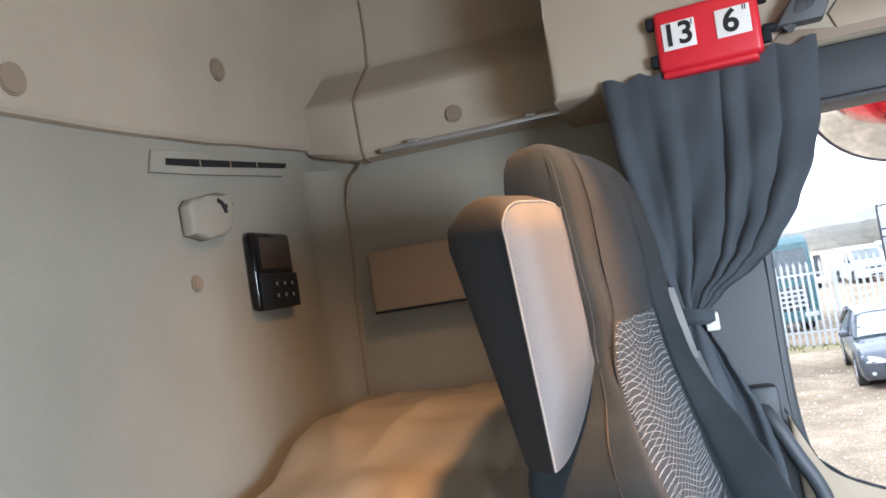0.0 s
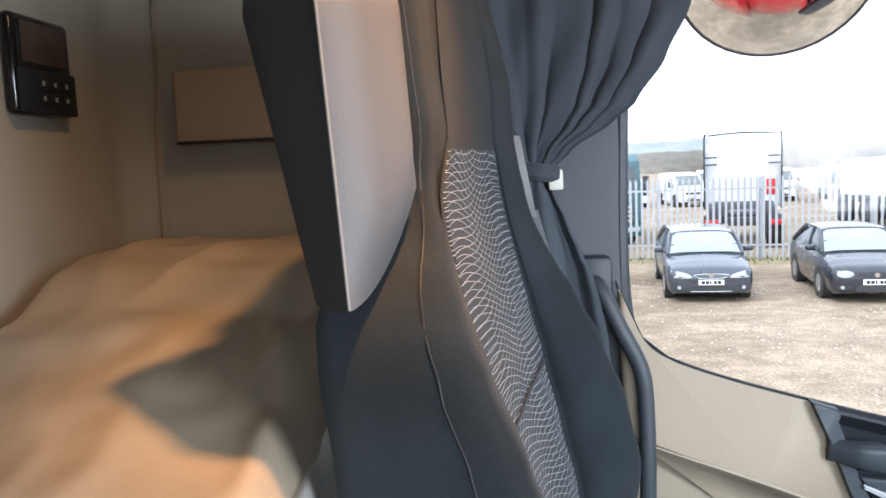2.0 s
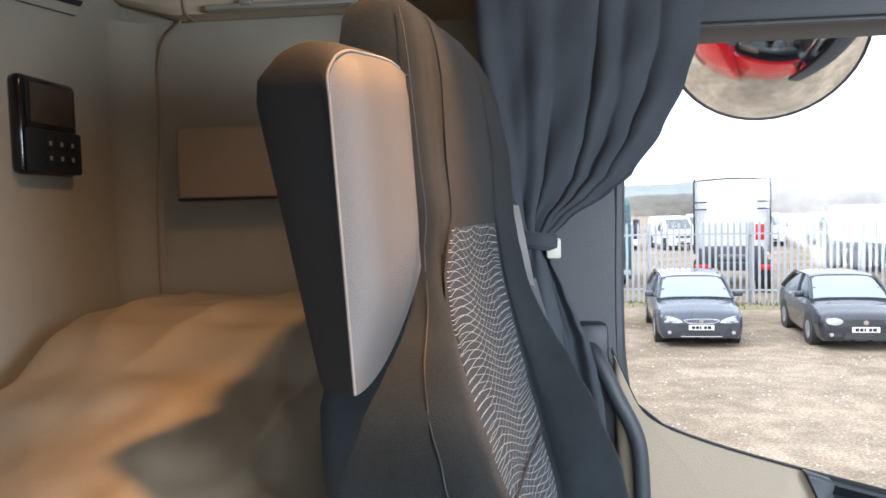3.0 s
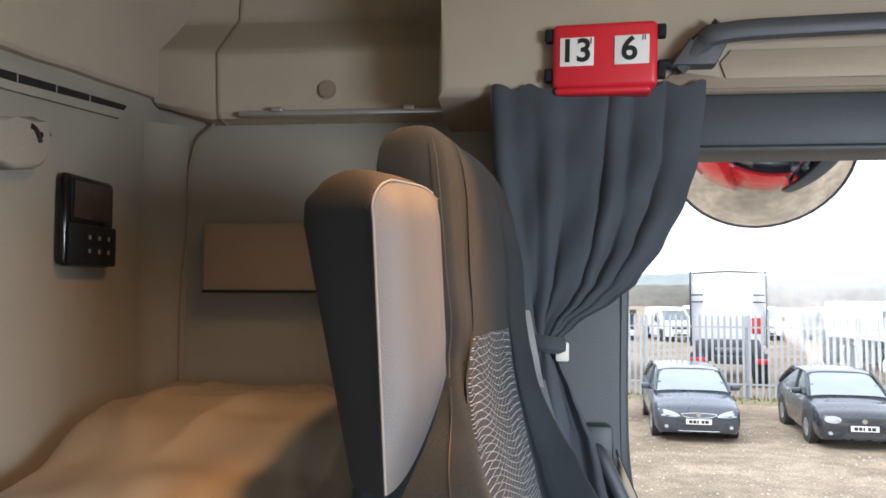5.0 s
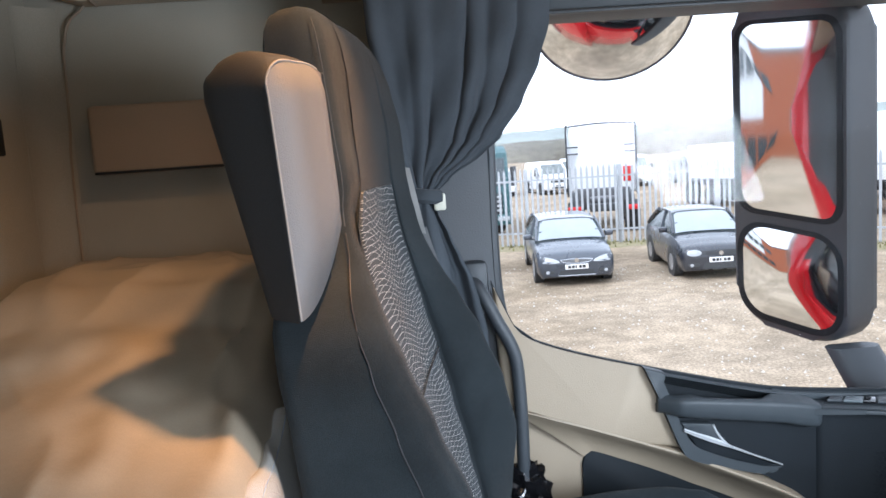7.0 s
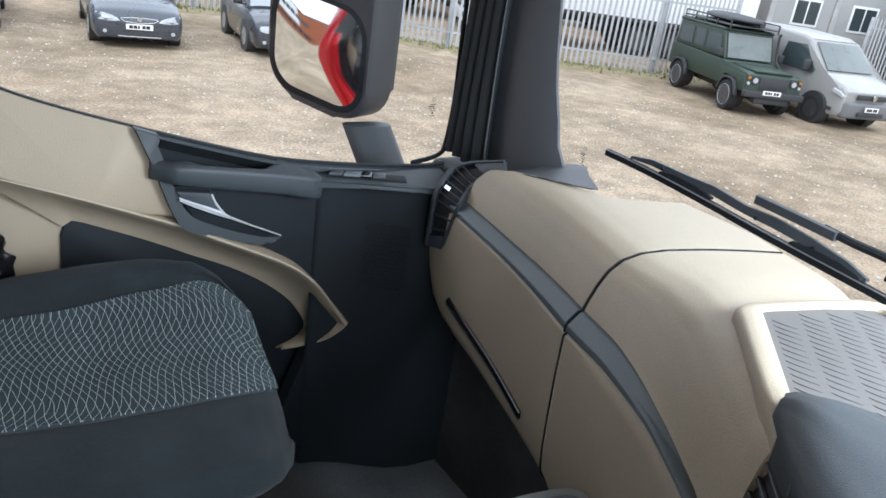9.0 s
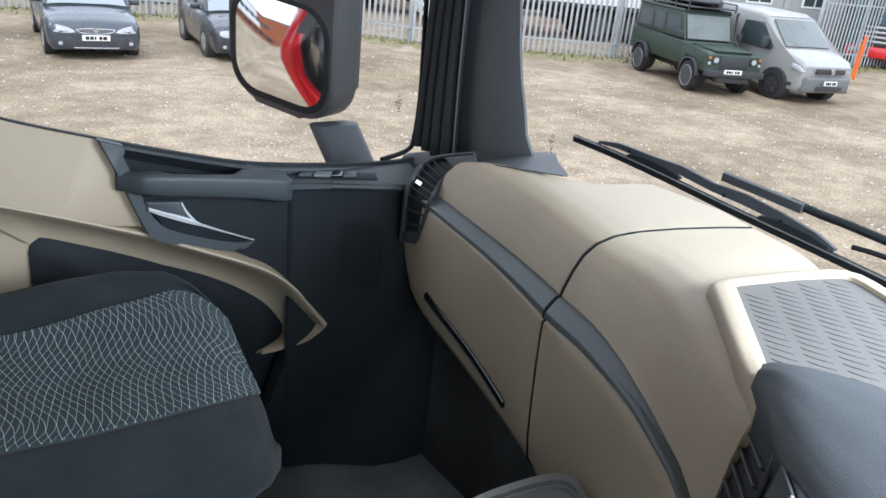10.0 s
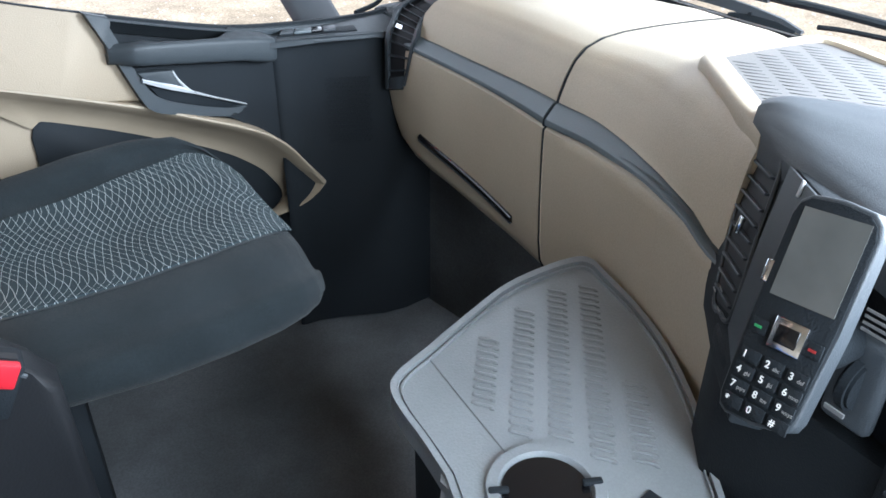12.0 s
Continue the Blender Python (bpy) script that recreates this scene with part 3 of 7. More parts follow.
# rear post with grab handle
post = empty("door_post", "dark grey rear door post trim", "pillar", kind="structure")
part("post_trim", prism([(0.80, 1.60), (0.985, 1.60), (0.985, 2.70), (1.005, 2.80), (1.02, 3.33), (0.80, 3.424)], 1.14, 1.40, "y", 0.02), PILLAR, post)
part("post_edge", tube([(1.018, 1.15, 3.33), (1.008, 1.15, 3.0), (1.006, 1.15, 2.82), (1.012, 1.15, 2.72), (1.03, 1.15, 2.62)], 0.012, 8), CHARCOAL, post)
grab = empty("grab_handle", "dark grey plastic grab handle on the door post", "grab handle")
part("handle_bar", tube([(0.945, 1.12, 2.78), (0.962, 1.09, 2.765), (0.992, 1.075, 2.70), (1.024, 1.07, 2.63), (1.032, 1.07, 2.55), (1.032, 1.07, 2.40), (1.03, 1.09, 2.22), (1.025, 1.13, 2.18)], 0.014, 12), CHARCOAL, grab)
part("handle_base", rbox((0.93, 1.10, 2.74), (0.985, 1.142, 2.82), 0.012), CHARCOAL, grab)

# ---- front pillar ----
pil = empty("front_pillar", "dark grey windscreen pillar trim with black folded blind", "pillar", kind="structure")


def pillar_ring(z):
    yi, = table(z, [(2.45, 0.70), (2.52, 0.745), (2.60, 0.80), (2.76, 0.855), (2.9, 0.885), (3.4, 0.95)])
    xo, = table(z, [(2.45, 2.10), (2.6, 2.10), (3.4, 2.12)])
    return [(xo, yi, z), (xo - 0.012, yi + 0.03, z), (xo - 0.02, yi + 0.10, z), (xo - 0.018, yi + 0.17, z), (xo, 1.10, z), (xo + 0.04, 1.20, z), (xo + 0.07, 1.20, z), (xo + 0.05, yi + 0.06, z), (xo + 0.01, yi + 0.004, z)]


part("pillar_trim", loft([pillar_ring(lerp(2.45, 3.45, (i / 16) ** 1.4)) for i in range(17)]), PILLAR, pil)
part("folded_blind", sheet(lambda u, v: (2.072 - 0.013 * math.cos(u * 2 * math.pi * 4.5) + 0.02 * u, lerp(0.985, 1.19, u) + 0.012 * math.sin(v * 4 + u * 3), lerp(2.47, 3.36, v)), 54, 10, 0.003), VINYL_DARK, pil, "black folded side blind")
part("window_channel", tube([(2.085, 1.2, 3.34), (2.095, 1.2, 2.8), (2.10, 1.2, 2.6), (2.085, 1.19, 2.49), (2.05, 1.165, 2.463), (1.95, 1.125, 2.459)], 0.006, 8), BLACK, pil)

# ---- lamps of the cab and added lights ----
# Added lamp, out of view, for a faint warm wash on the walls.
wash_lamp = empty("roof_lamp", "small warm roof lamp, added out of view to wash the walls", "lamp")
WARM = bpy.data.materials.new("lamp_diffuser")
WARM.use_nodes = True
e = WARM.node_tree.nodes["Principled BSDF"]
e.inputs["Emission Color"].default_value, e.inputs["Emission Strength"].default_value = (1.0, 0.62, 0.30, 1), 6.0
part("diffuser", rbox((1.14, -0.06, 3.985), (1.26, 0.06, 3.999), 0.004), WARM, wash_lamp, "lit warm diffuser")
part("base", rbox((1.12, -0.08, 3.9992), (1.28, 0.08, 4.019), 0.004), BEIGE, wash_lamp)


read_lamp = empty("reading_lamp", "small warm roof reading lamp", "lamp")
part("lens", disc((0.98, 0.42, 3.985), 0.035, 0.02, (0, 0, 1), 20), WARM, read_lamp, "lit warm lens")
part("bezel", disc((0.98, 0.42, 4.008), 0.05, 0.022, (0, 0, 1), 24, bevel=0.004), BEIGE, read_lamp)


def area(name, at, to, w, h, power, colour):
    l = bpy.data.lights.new(name, "AREA")
    l.shape, l.size, l.size_y, l.energy, l.color = "RECTANGLE", w, h, power, colour
    ob = new(name, l)
    ob.matrix_world = look(at, to)
    return ob


spot = area("reading_lamp_light", (1.02, 0.50, 3.95), (0.22, 0.98, 2.80), 0.05, 0.05, 0.42, (1.0, 0.50, 0.19))
spot.data.spread = radians(48)
# Second, narrower beam of the reading lamp, added to brighten armrest and seat.
beam = area("seat_lamp_light", (0.99, 0.40, 3.95), (0.72, 0.55, 3.05), 0.05, 0.05, 0.85, (1.0, 0.47, 0.16))
beam.data.spread = radians(34)
# Faint warm wash from the added roof lamp.
lamp = area("roof_lamp_light", (1.20, 0.0, 3.93), (0.35, 0.62, 3.1), 0.07, 0.07, 0.20, (1.0, 0.55, 0.25))
lamp.data.spread = radians(140)
# Area lamps added in both openings strengthen the sky's light inside the cab.
side_light = area("driver_window_light", (1.20, -1.12, 2.95), (1.60, 0.30, 1.9), 1.0, 0.8, 7.0, (0.92, 0.97, 1.0))
side_light.data.spread = radians(105)
area("windscreen_light", (2.24, -0.80, 2.98), (1.3, 0.2, 1.6), 0.62, 0.8, 30, (0.94, 0.98, 1.0))

# ---- dashboard ----
dash = empty("dashboard", "beige two-tone dashboard with slate band and black centre unit", "dashboard")
RUN = smooth_line([(1.945, 1.06, 0), (1.925, 0.96, 0), (1.900, 0.83, 0), (1.86, 0.60, 0), (1.798, 0.375, 0), (1.717, 0.16, 0), (1.586, -0.075, 0), (1.47, -0.24, 0)], 10)


def run_at(s):
    k = s * (len(RUN) - 1)
    i = min(int(k), len(RUN) - 2)
    p = RUN[i].lerp(RUN[i + 1], k - i)
    t = (RUN[min(i + 2, len(RUN) - 1)] - RUN[max(i - 1, 0)]).normalized()
    return p, Vector((-t.y, t.x, 0)) if -t.y > 0 else Vector((t.y, -t.x, 0))


def run_to(y):
    """The station of the front line at a given y."""
    lo, hi = 0.0, 1.0
    for _ in range(40):
        mid = (lo + hi) / 2
        lo, hi = (mid, hi) if run_at(mid)[0].y > y else (lo, mid)
    return lo


FOOT = [(-0.12, 1.96), (0.20, 2.04), (0.36, 2.125), (0.58, 2.128), (0.80, 2.146), (0.88, 2.156), (0.93, 2.176), (0.965, 2.215), (0.985, 2.27)]
LOW = [(-0.055, 2.444), (0.0, 2.456), (0.09, 2.456), (0.22, 2.444), (0.37, 2.428), (0.60, 2.430), (0.85, 2.432)]
HIGH = [(-0.055, 2.458), (0.0, 2.471), (0.10, 2.476), (0.25, 2.475), (0.38, 2.466), (0.64, 2.458), (0.85, 2.460)]
LOWER = [(0.075, 0.0), (0.045, 0.004), (0.022, 0.03), (0.010, 0.10), (0.004, 0.25), (0.0, 0.5), (-0.003, 0.75), (-0.004, 0.98), (0.002, 1.0)]


def lower_z(y, f):
    foot, = table(y, FOOT)
    return lerp(foot, table(y, LOW)[0] - 0.001, f)


BANDP = [(0.006, 2.428), (-0.003, 2.4292), (-0.0048, 2.431), (-0.0036, 2.4418), (-0.003, 2.443), (0.0132, 2.4658), (0.016, 2.468), (0.022, 2.469)]
UPPER = [(0.020, 0.000), (0.026, 0.006), (0.045, 0.038), (0.072, 0.073), (0.11, 0.103), (0.16, 0.120), (0.185, 0.123), (0.22, 0.122), (0.28, 0.120), (0.36, 0.118)]
FLAT = [(0.020, 0.000), (0.024, 0.014), (0.034, 0.040), (0.048, 0.066), (0.068, 0.085), (0.098, 0.097), (0.14, 0.103), (0.21, 0.106), (0.29, 0.106), (0.36, 0.104)]


def pad_at(y, k):
    """Depth and height of the top pad, k counting along its profile: a flat top towards the door, a slope towards the tray."""
    i = min(int(k), len(UPPER) - 2)
    squeeze, = table(y, [(-0.12, 0.09), (-0.07, 0.13), (0.0, 0.28), (0.10, 0.42), (0.20, 0.66), (0.30, 0.92), (0.40, 1.0)])
    d, z = (lerp(UPPER[i][j], UPPER[i + 1][j], k - i) for j in (0, 1))
    d = d * squeeze if d < 0.16 else d - 0.16 * (1 - squeeze)
    e, w = (lerp(FLAT[i][j], FLAT[i + 1][j], k - i) for j in (0, 1))
    f, = table(y, [(0.12, 0.0), (0.36, 1.0)])
    return lerp(d, e, f), table(y, HIGH)[0] + 0.001 + lerp(z, w, f) * (2.592 - table(y, HIGH)[0]) / 0.122


def pad_end(d):
    """Where the top pad gives way to the grey corner cap, by depth from the front."""
    y, = table(d, [(0, 0.850), (0.034, 0.862), (0.054, 0.837), (0.07, 0.788), (0.094, 0.732), (0.117, 0.674), (0.142, 0.631), (0.17, 0.591), (0.21, 0.575), (0.40, 0.56)])
    return run_to(y)


def strip(profile, s0, s1, n, thick=0.012, cut="", drop=0.0):
    def fn(u, v):
        k = v * (len(profile) - 1)
        i = min(int(k), len(profile) - 2)
        d, z = (lerp(profile[i][j], profile[i + 1][j], k - i) for j in (0, 1))
        a, b = s0, s1
        if cut == "pad":
            a = pad_end(pad_at(0.6, k)[0])
        p, q = run_at(lerp(a, b, u))
        if profile is LOWER:
            z = lower_z(p.y, z)
        elif profile is UPPER:
            d, z = pad_at(p.y, k)
            z -= drop
        elif profile is BANDP:
            z = lerp(table(p.y, LOW)[0], table(p.y, HIGH)[0], (z - 2.428) / 0.041)
        pt = p + q * d
        pt.x = min(pt.x, 2.165 - 0.10 * (pt.y / 1.12) ** 4)
        return (pt.x, pt.y, z)
    return sheet(fn, n, max(10, 3 * len(profile)), thick)


S_SEAM, S_END, S_VENT = run_to(0.375), run_to(-0.115), run_to(0.982)
GAP = 0.0028
part("lower_panel_outer", strip(LOWER, S_VENT, S_SEAM - GAP, 30), BEIGE_DIRTY, dash, "beige glovebox lid")
part("lower_panel_centre", strip(LOWER, S_SEAM + GAP, S_END, 26), BEIGE_DIRTY, dash)
part("band_outer", strip(BANDP, S_VENT, S_SEAM - GAP, 30), SLATE, dash, "slate grey decor band")
part("band_centre", strip(BANDP, S_SEAM + GAP, run_to(-0.092), 26), SLATE, dash)
part("upper_pad_outer", strip(UPPER, S_VENT, S_SEAM - GAP, 40, cut="pad"), BEIGE_DIRTY, dash, "beige padded top with light stains")
part("upper_pad_centre", strip(UPPER, S_SEAM + GAP, run_to(-0.074), 26), BEIGE_DIRTY, dash)
part("backing", strip(UPPER, run_to(0.60), run_to(-0.07), 50, 0.004, drop=0.016), BLACK, dash)


# dark joint between the two halves
def joint(profile, lift):
    pts = []
    p, q = run_at(S_SEAM)
    for k in range(3 * len(profile)):
        f = k / (3 * len(profile) - 1) * (len(profile) - 1)
        j = min(int(f), len(profile) - 2)
        dd, z = (lerp(profile[j][i], profile[j + 1][i], f - j) for i in (0, 1))
        if profile is UPPER:
            dd, z = pad_at(p.y, f)
        elif profile is LOWER:
            z = lower_z(p.y, z)
        else:
            z = lerp(table(p.y, LOW)[0], table(p.y, HIGH)[0], (z - 2.428) / 0.041)
        pt = p + q * dd
        pts.append((pt.x, pt.y, z + lift))
    return tube(pts, 0.0020, 6)


for prof in (LOWER, BANDP, UPPER):
    part("joint", joint(prof, -0.0012), BLACK, dash)


# slot pull of the glovebox
def on_face(s, z, out=0.0):
    prof = LOWER
    p, q = run_at(s)
    d = prof[0][0]
    for a, b in zip(prof, prof[1:]):
        za, zb = lower_z(p.y, a[1]), lower_z(p.y, b[1])
        if za <= z <= zb:
            d = lerp(a[0], b[0], (z - za) / (zb - za))
    pt = p + q * (d - out)
    return Vector((pt.x, pt.y, z))


sl0, sl1 = run_to(0.832), run_to(0.472)
slot = part("pull_slot", tube([on_face(lerp(sl0, sl1, k / 6), lerp(2.238, 2.193, k / 6), -0.001) for k in range(7)], 0.0085, 10), GLOSS, dash, "black glovebox pull slot")
part("slot_lip", tube([on_face(lerp(sl0, sl1, k / 6), lerp(2.230, 2.186, k / 6), 0.005) for k in range(7)], 0.0022, 8), CHARCOAL, slot)

def cap(u, v):
    """Grey corner surface between the pad's end, the vent and the pillar."""
    y = lerp(0.96, 0.592, u)
    xf, zf, zr = table(y, [(0.591, 2.015, 2.578, 2.577), (0.631, 1.992, 2.575, 2.572), (0.674, 1.978, 2.570, 2.568), (0.732, 1.968, 2.561, 2.564), (0.788, 1.964, 2.546, 2.556), (0.86, 1.952, 2.510, 2.530), (0.96, 1.985, 2.490, 2.500)])
    xr, = table(y, [(0.592, 2.030), (0.63, 2.058), (0.68, 2.092), (0.72, 2.125), (0.76, 2.16)])
    return (lerp(xf, xr, v), y, lerp(zf, zr, min(1.0, v * 1.4)))


part("corner_cap", sheet(cap, 24, 8, 0.003), PILLAR, dash, "grey corner cap by the pillar")

# end vent beside the door: its two long edges from foot to head
VL = smooth_line([(1.903, 0.950, 2.321), (1.902, 0.948, 2.352), (1.901, 0.943, 2.44), (1.911, 0.936, 2.477), (1.941, 0.945, 2.506), (1.962, 0.908, 2.530), (1.985, 0.824, 2.559)], 5)
VR = smooth_line([(1.905, 0.893, 2.335), (1.904, 0.874, 2.376), (1.902, 0.851, 2.437), (1.912, 0.847, 2.47), (1.94, 0.860, 2.491), (1.955, 0.838, 2.519), (1.968, 0.790, 2.543)], 5)


def vent_at(k, w, out=0.0):
    """A point of the vent's face, k from foot to head, w across."""
    f = k * (len(VL) - 1)
    i = min(int(f), len(VL) - 2)
    a, b = VL[i].lerp(VL[i + 1], f - i), VR[i].lerp(VR[i + 1], f - i)
    n = Vector((-0.82, -0.42, 0.40))
    return a.lerp(b, w) + n * out


def vent_band(w0, w1, k0, k1, out, n=30):
    rings = []
    for j in range(n + 1):
        k = lerp(k0, k1, j / n)
        rings.append([vent_at(k, w0, -0.02), vent_at(k, w0, out - 0.003), vent_at(k, lerp(w0, w1, 0.15), out), vent_at(k, lerp(w0, w1, 0.85), out), vent_at(k, w1, out - 0.003), vent_at(k, w1, -0.02)])
    return loft(rings)


vent = part("end_vent", vent_band(0.0, 1.0, 0.0, 1.0, -0.006), INK, dash, "black end air vent with slats")
part("vent_rim", vent_band(-0.03, 0.13, 0.0, 1.0, 0.008), CHARCOAL, vent)
part("vent_rim", vent_band(0.90, 1.02, 0.05, 1.0, 0.006), CHARCOAL, vent)
part("vent_foot", vent_band(0.12, 0.91, 0.0, 0.15, 0.007, 8), CHARCOAL, vent)
part("vent_head", vent_band(0.12, 0.91, 0.84, 1.0, 0.007, 8), CHARCOAL, vent)
for k in range(9):
    c = 0.19 + k * 0.069
    part("slat", loft([[vent_at(c, w, -0.002), vent_at(c + 0.004, w, 0.005), vent_at(c + 0.011, w, 0.005), vent_at(c + 0.013, w, -0.002)] for w in (0.12, 0.5, 0.91)]), CHARCOAL, vent)
part("vent_tab", loft([[vent_at(c, w, o) for c, o in ((0.47, 0.006), (0.475, 0.013), (0.515, 0.013), (0.52, 0.006))] for w in (0.28, 0.5)]), CHROME, vent, "chrome vent tab")

# ribbed tray let into the top
MAT_EDGE = [(1.653, -0.071), (1.815, 0.081), (1.822, 0.089), (1.830, 0.094), (1.842, 0.094), (1.935, 0.071), (1.992, 0.051), (2.006, 0.042), (2.010, 0.032), (2.005, 0.015), (1.99, -0.02), (1.90, -0.20), (1.80, -0.45), (1.67, -0.45), (1.64, -0.12)]
RIM_EDGE = [(1.602, -0.084), (1.783, 0.097), (1.791, 0.106), (1.803, 0.114), (1.822, 0.117), (1.94, 0.092), (2.015, 0.070), (2.035, 0.055), (2.042, 0.035), (2.035, 0.010), (2.02, -0.02), (1.93, -0.20), (1.83, -0.46), (1.64, -0.46), (1.612, -0.12)]
part("tray_rim", loft([[(lerp(a[0], b[0], k), lerp(a[1], b[1], k), z) for a, b in zip(RIM_EDGE, MAT_EDGE)] for k, z in ((0.0, 2.560), (0.0, 2.594), (0.05, 2.6015), (0.16, 2.6055), (0.3, 2.6070), (0.85, 2.6085), (0.97, 2.6075), (1.0, 2.605), (1.0, 2.598))], True, False), BEIGE_DIRTY, dash, "raised beige tray edge")
mat_ob = part("tray_mat", prism(MAT_EDGE, 2.590, 2.6015, "z"), TRAY, dash, "grey ribbed rubber mat")


def inside(p, poly):
    hit = False
    for a, b in zip(poly, poly[1:] + poly[:1]):
        if (a[1] > p[1]) != (b[1] > p[1]) and p[0] < (b[0] - a[0]) * (p[1] - a[1]) / (b[1] - a[1]) + a[0]:
            hit = not hit
    return hit


for col in range(-1, 6):
    for row in range(-2, 34):
        a = Vector((1.815, 0.066, 0)) + Vector((0.0440, -0.0117, 0)) * col + Vector((-0.0110, -0.0102, 0)) * row
        b = a + Vector((0.0112, -0.0285, 0))
        if b.y < -0.33 or not inside((a.x - 0.003, a.y + 0.008), MAT_EDGE) or not inside((b.x + 0.010, b.y), MAT_EDGE):
            continue
        part("rib", tube([(a.x, a.y, 2.6013), (a.x + 0.0006, a.y - 0.0065, 2.6018), (a.x + 0.0045, a.y - 0.0160, 2.6018), (b.x, b.y, 2.6013)], 0.0007, 5), TRAY_RIB, mat_ob)

# black centre unit with vents
cen = empty("centre_unit", "black dashboard centre unit with air vents and a dock", "dashboard unit")
HOOD_F = smooth_line([(1.636, -0.070, 0), (1.545, -0.158, 0), (1.483, -0.235, 0), (1.444, -0.280, 0), (1.405, -0.36, 0), (1.38, -0.50, 0), (1.37, -0.75, 0)], 6)
HOOD_R = smooth_line([(1.648, -0.064, 0), (1.690, -0.112, 0), (1.722, -0.194, 0), (1.738, -0.28, 0), (1.745, -0.38, 0), (1.75, -0.52, 0), (1.75, -0.75, 0)], 6)
HOOD_P = [(0.0, 2.578), (0.0, 2.596), (0.012, 2.603), (0.05, 2.609), (0.16, 2.615), (0.5, 2.622), (0.84, 2.622), (0.95, 2.618), (0.99, 2.609), (1.0, 2.590)]


def hood(u, v):
    k = u * (len(HOOD_P) - 1)
    i = min(int(k), len(HOOD_P) - 2)
    f, z = (lerp(HOOD_P[i][j], HOOD_P[i + 1][j], k - i) for j in (0, 1))
    g = v * (len(HOOD_F) - 1)
    j = min(int(g), len(HOOD_F) - 2)
    a, b = HOOD_F[j].lerp(HOOD_F[j + 1], g - j), HOOD_R[j].lerp(HOOD_R[j + 1], g - j)
    p = a.lerp(b, f)
    return (p.x, p.y, z - 0.010 * (1 - min(1, v * 9)) ** 2)


part("hood", sheet(hood, 27, 36, 0.012), CHARCOAL, cen, "grained charcoal hood")
part("body", prism([(1.60, -0.085), (1.50, -0.128), (1.452, -0.168), (1.424, -0.30), (1.40, -0.42), (1.385, -0.75), (1.7, -0.75), (1.69, -0.11)], 1.90, 2.43, "z", 0.012, 3), BLACK, cen)
part("core", prism([(1.626, -0.10), (1.545, -0.185), (1.480, -0.262), (1.435, -0.34), (1.41, -0.75), (1.7, -0.75), (1.69, -0.13)], 2.42, 2.597, "z", 0.004, 2), BLACK, cen)
# leaning cheek below the hood's slanting edge, with an air vent: across it and down it
ax, dn = Vector((-0.768, -0.629, 0.122)), Vector((-0.223, 0.083, -0.971))
nrm = Vector((-0.600, 0.774, 0.203))
at = Vector((1.636, -0.072, 2.594))
cheek = Matrix(((ax.x, nrm.x, -dn.x, at.x), (ax.y, nrm.y, -dn.y, at.y), (ax.z, nrm.z, -dn.z, at.z), (0, 0, 0, 1)))
panel = [(-0.008, 0.0), (-0.020, -0.006), (-0.024, -0.016), (-0.017, -0.070), (-0.010, -0.121), (0.006, -0.165), (0.022, -0.188), (0.043, -0.205), (0.13, -0.216), (0.24, -0.226), (0.24, 0.0)]
v2 = part("cheek_vent", prism(panel, -0.035, 0.0, "y", 0.004, 2, m=cheek), BLACK, cen, "black air vent")
ML, MR = [Vector((-0.004, -0.016)), Vector((0.034, -0.100)), Vector((0.078, -0.176))], [Vector((0.100, -0.005)), Vector((0.122, -0.084)), Vector((0.146, -0.163))]
part("vent_mouth", prism([tuple(v) for v in ML + MR[::-1]], 0.0003, 0.0015, "y", m=cheek), INK, v2)
rim_in = smooth_line([(v.x, 0.002, v.y) for v in ML + [Vector((0.112, -0.176))] + MR[::-1] + [Vector((0.048, -0.008))] + ML[:1]], 4)
part("vent_rim", tube([cheek @ p for p in rim_in[::2]], 0.0028, 6), CHARCOAL, v2, "rounded vent rim")


def mouth_at(side, t):
    return side[0].lerp(side[1], t * 2) if t < 0.5 else side[1].lerp(side[2], t * 2 - 1)


for k in range(9):
    t = 0.07 + k * 0.104
    a, b = mouth_at(ML, t), mouth_at(MR, min(1, t + 0.05))
    a, b = a.lerp(b, 0.05), a.lerp(b, 0.95)
    h = Vector((0.0006, 0.0016))
    part("slat", prism([tuple(a - h), tuple(b - h), tuple(b + h), tuple(a + h)], 0.0016, 0.0075, "y", 0.0007, m=cheek), CHARCOAL, v2)
tq = mouth_at(ML, 0.46).lerp(mouth_at(MR, 0.46), 0.52)
part("vent_tab", rbox((tq.x - 0.005, 0.006, tq.y - 0.011), (tq.x + 0.005, 0.012, tq.y + 0.009), 0.002, m=cheek), CHROME, v2, "chrome vent tab")
lq = mouth_at(ML, 0.93).lerp(mouth_at(MR, 0.93), 0.4)
for dx, dz, w in ((-0.022, -0.004, 0.012), (-0.004, 0.006, 0.014), (0.014, -0.010, 0.012)):
    part("vent_mark", rbox((lq.x + dx, 0.0078, lq.y + dz), (lq.x + dx + w, 0.0086, lq.y + dz + 0.0016), 0.0, m=cheek @ pose(0, 0, 0, 0, 0, 0)), STRAP, v2, "pale printed air symbol")
part("cheek_trim", prism([(0.1265, -0.002), (0.236, -0.002), (0.236, -0.20), (0.152, -0.172), (0.133, -0.082)], 0.0005, 0.0035, "y", 0.001, m=cheek), CHARCOAL, cen, "smooth trim beside the vent")
part("trim_chip", rbox((0.176, 0.0036, -0.016), (0.181, 0.006, 0.0), 0.0008, m=cheek), SATIN, cen, "small chrome chip")
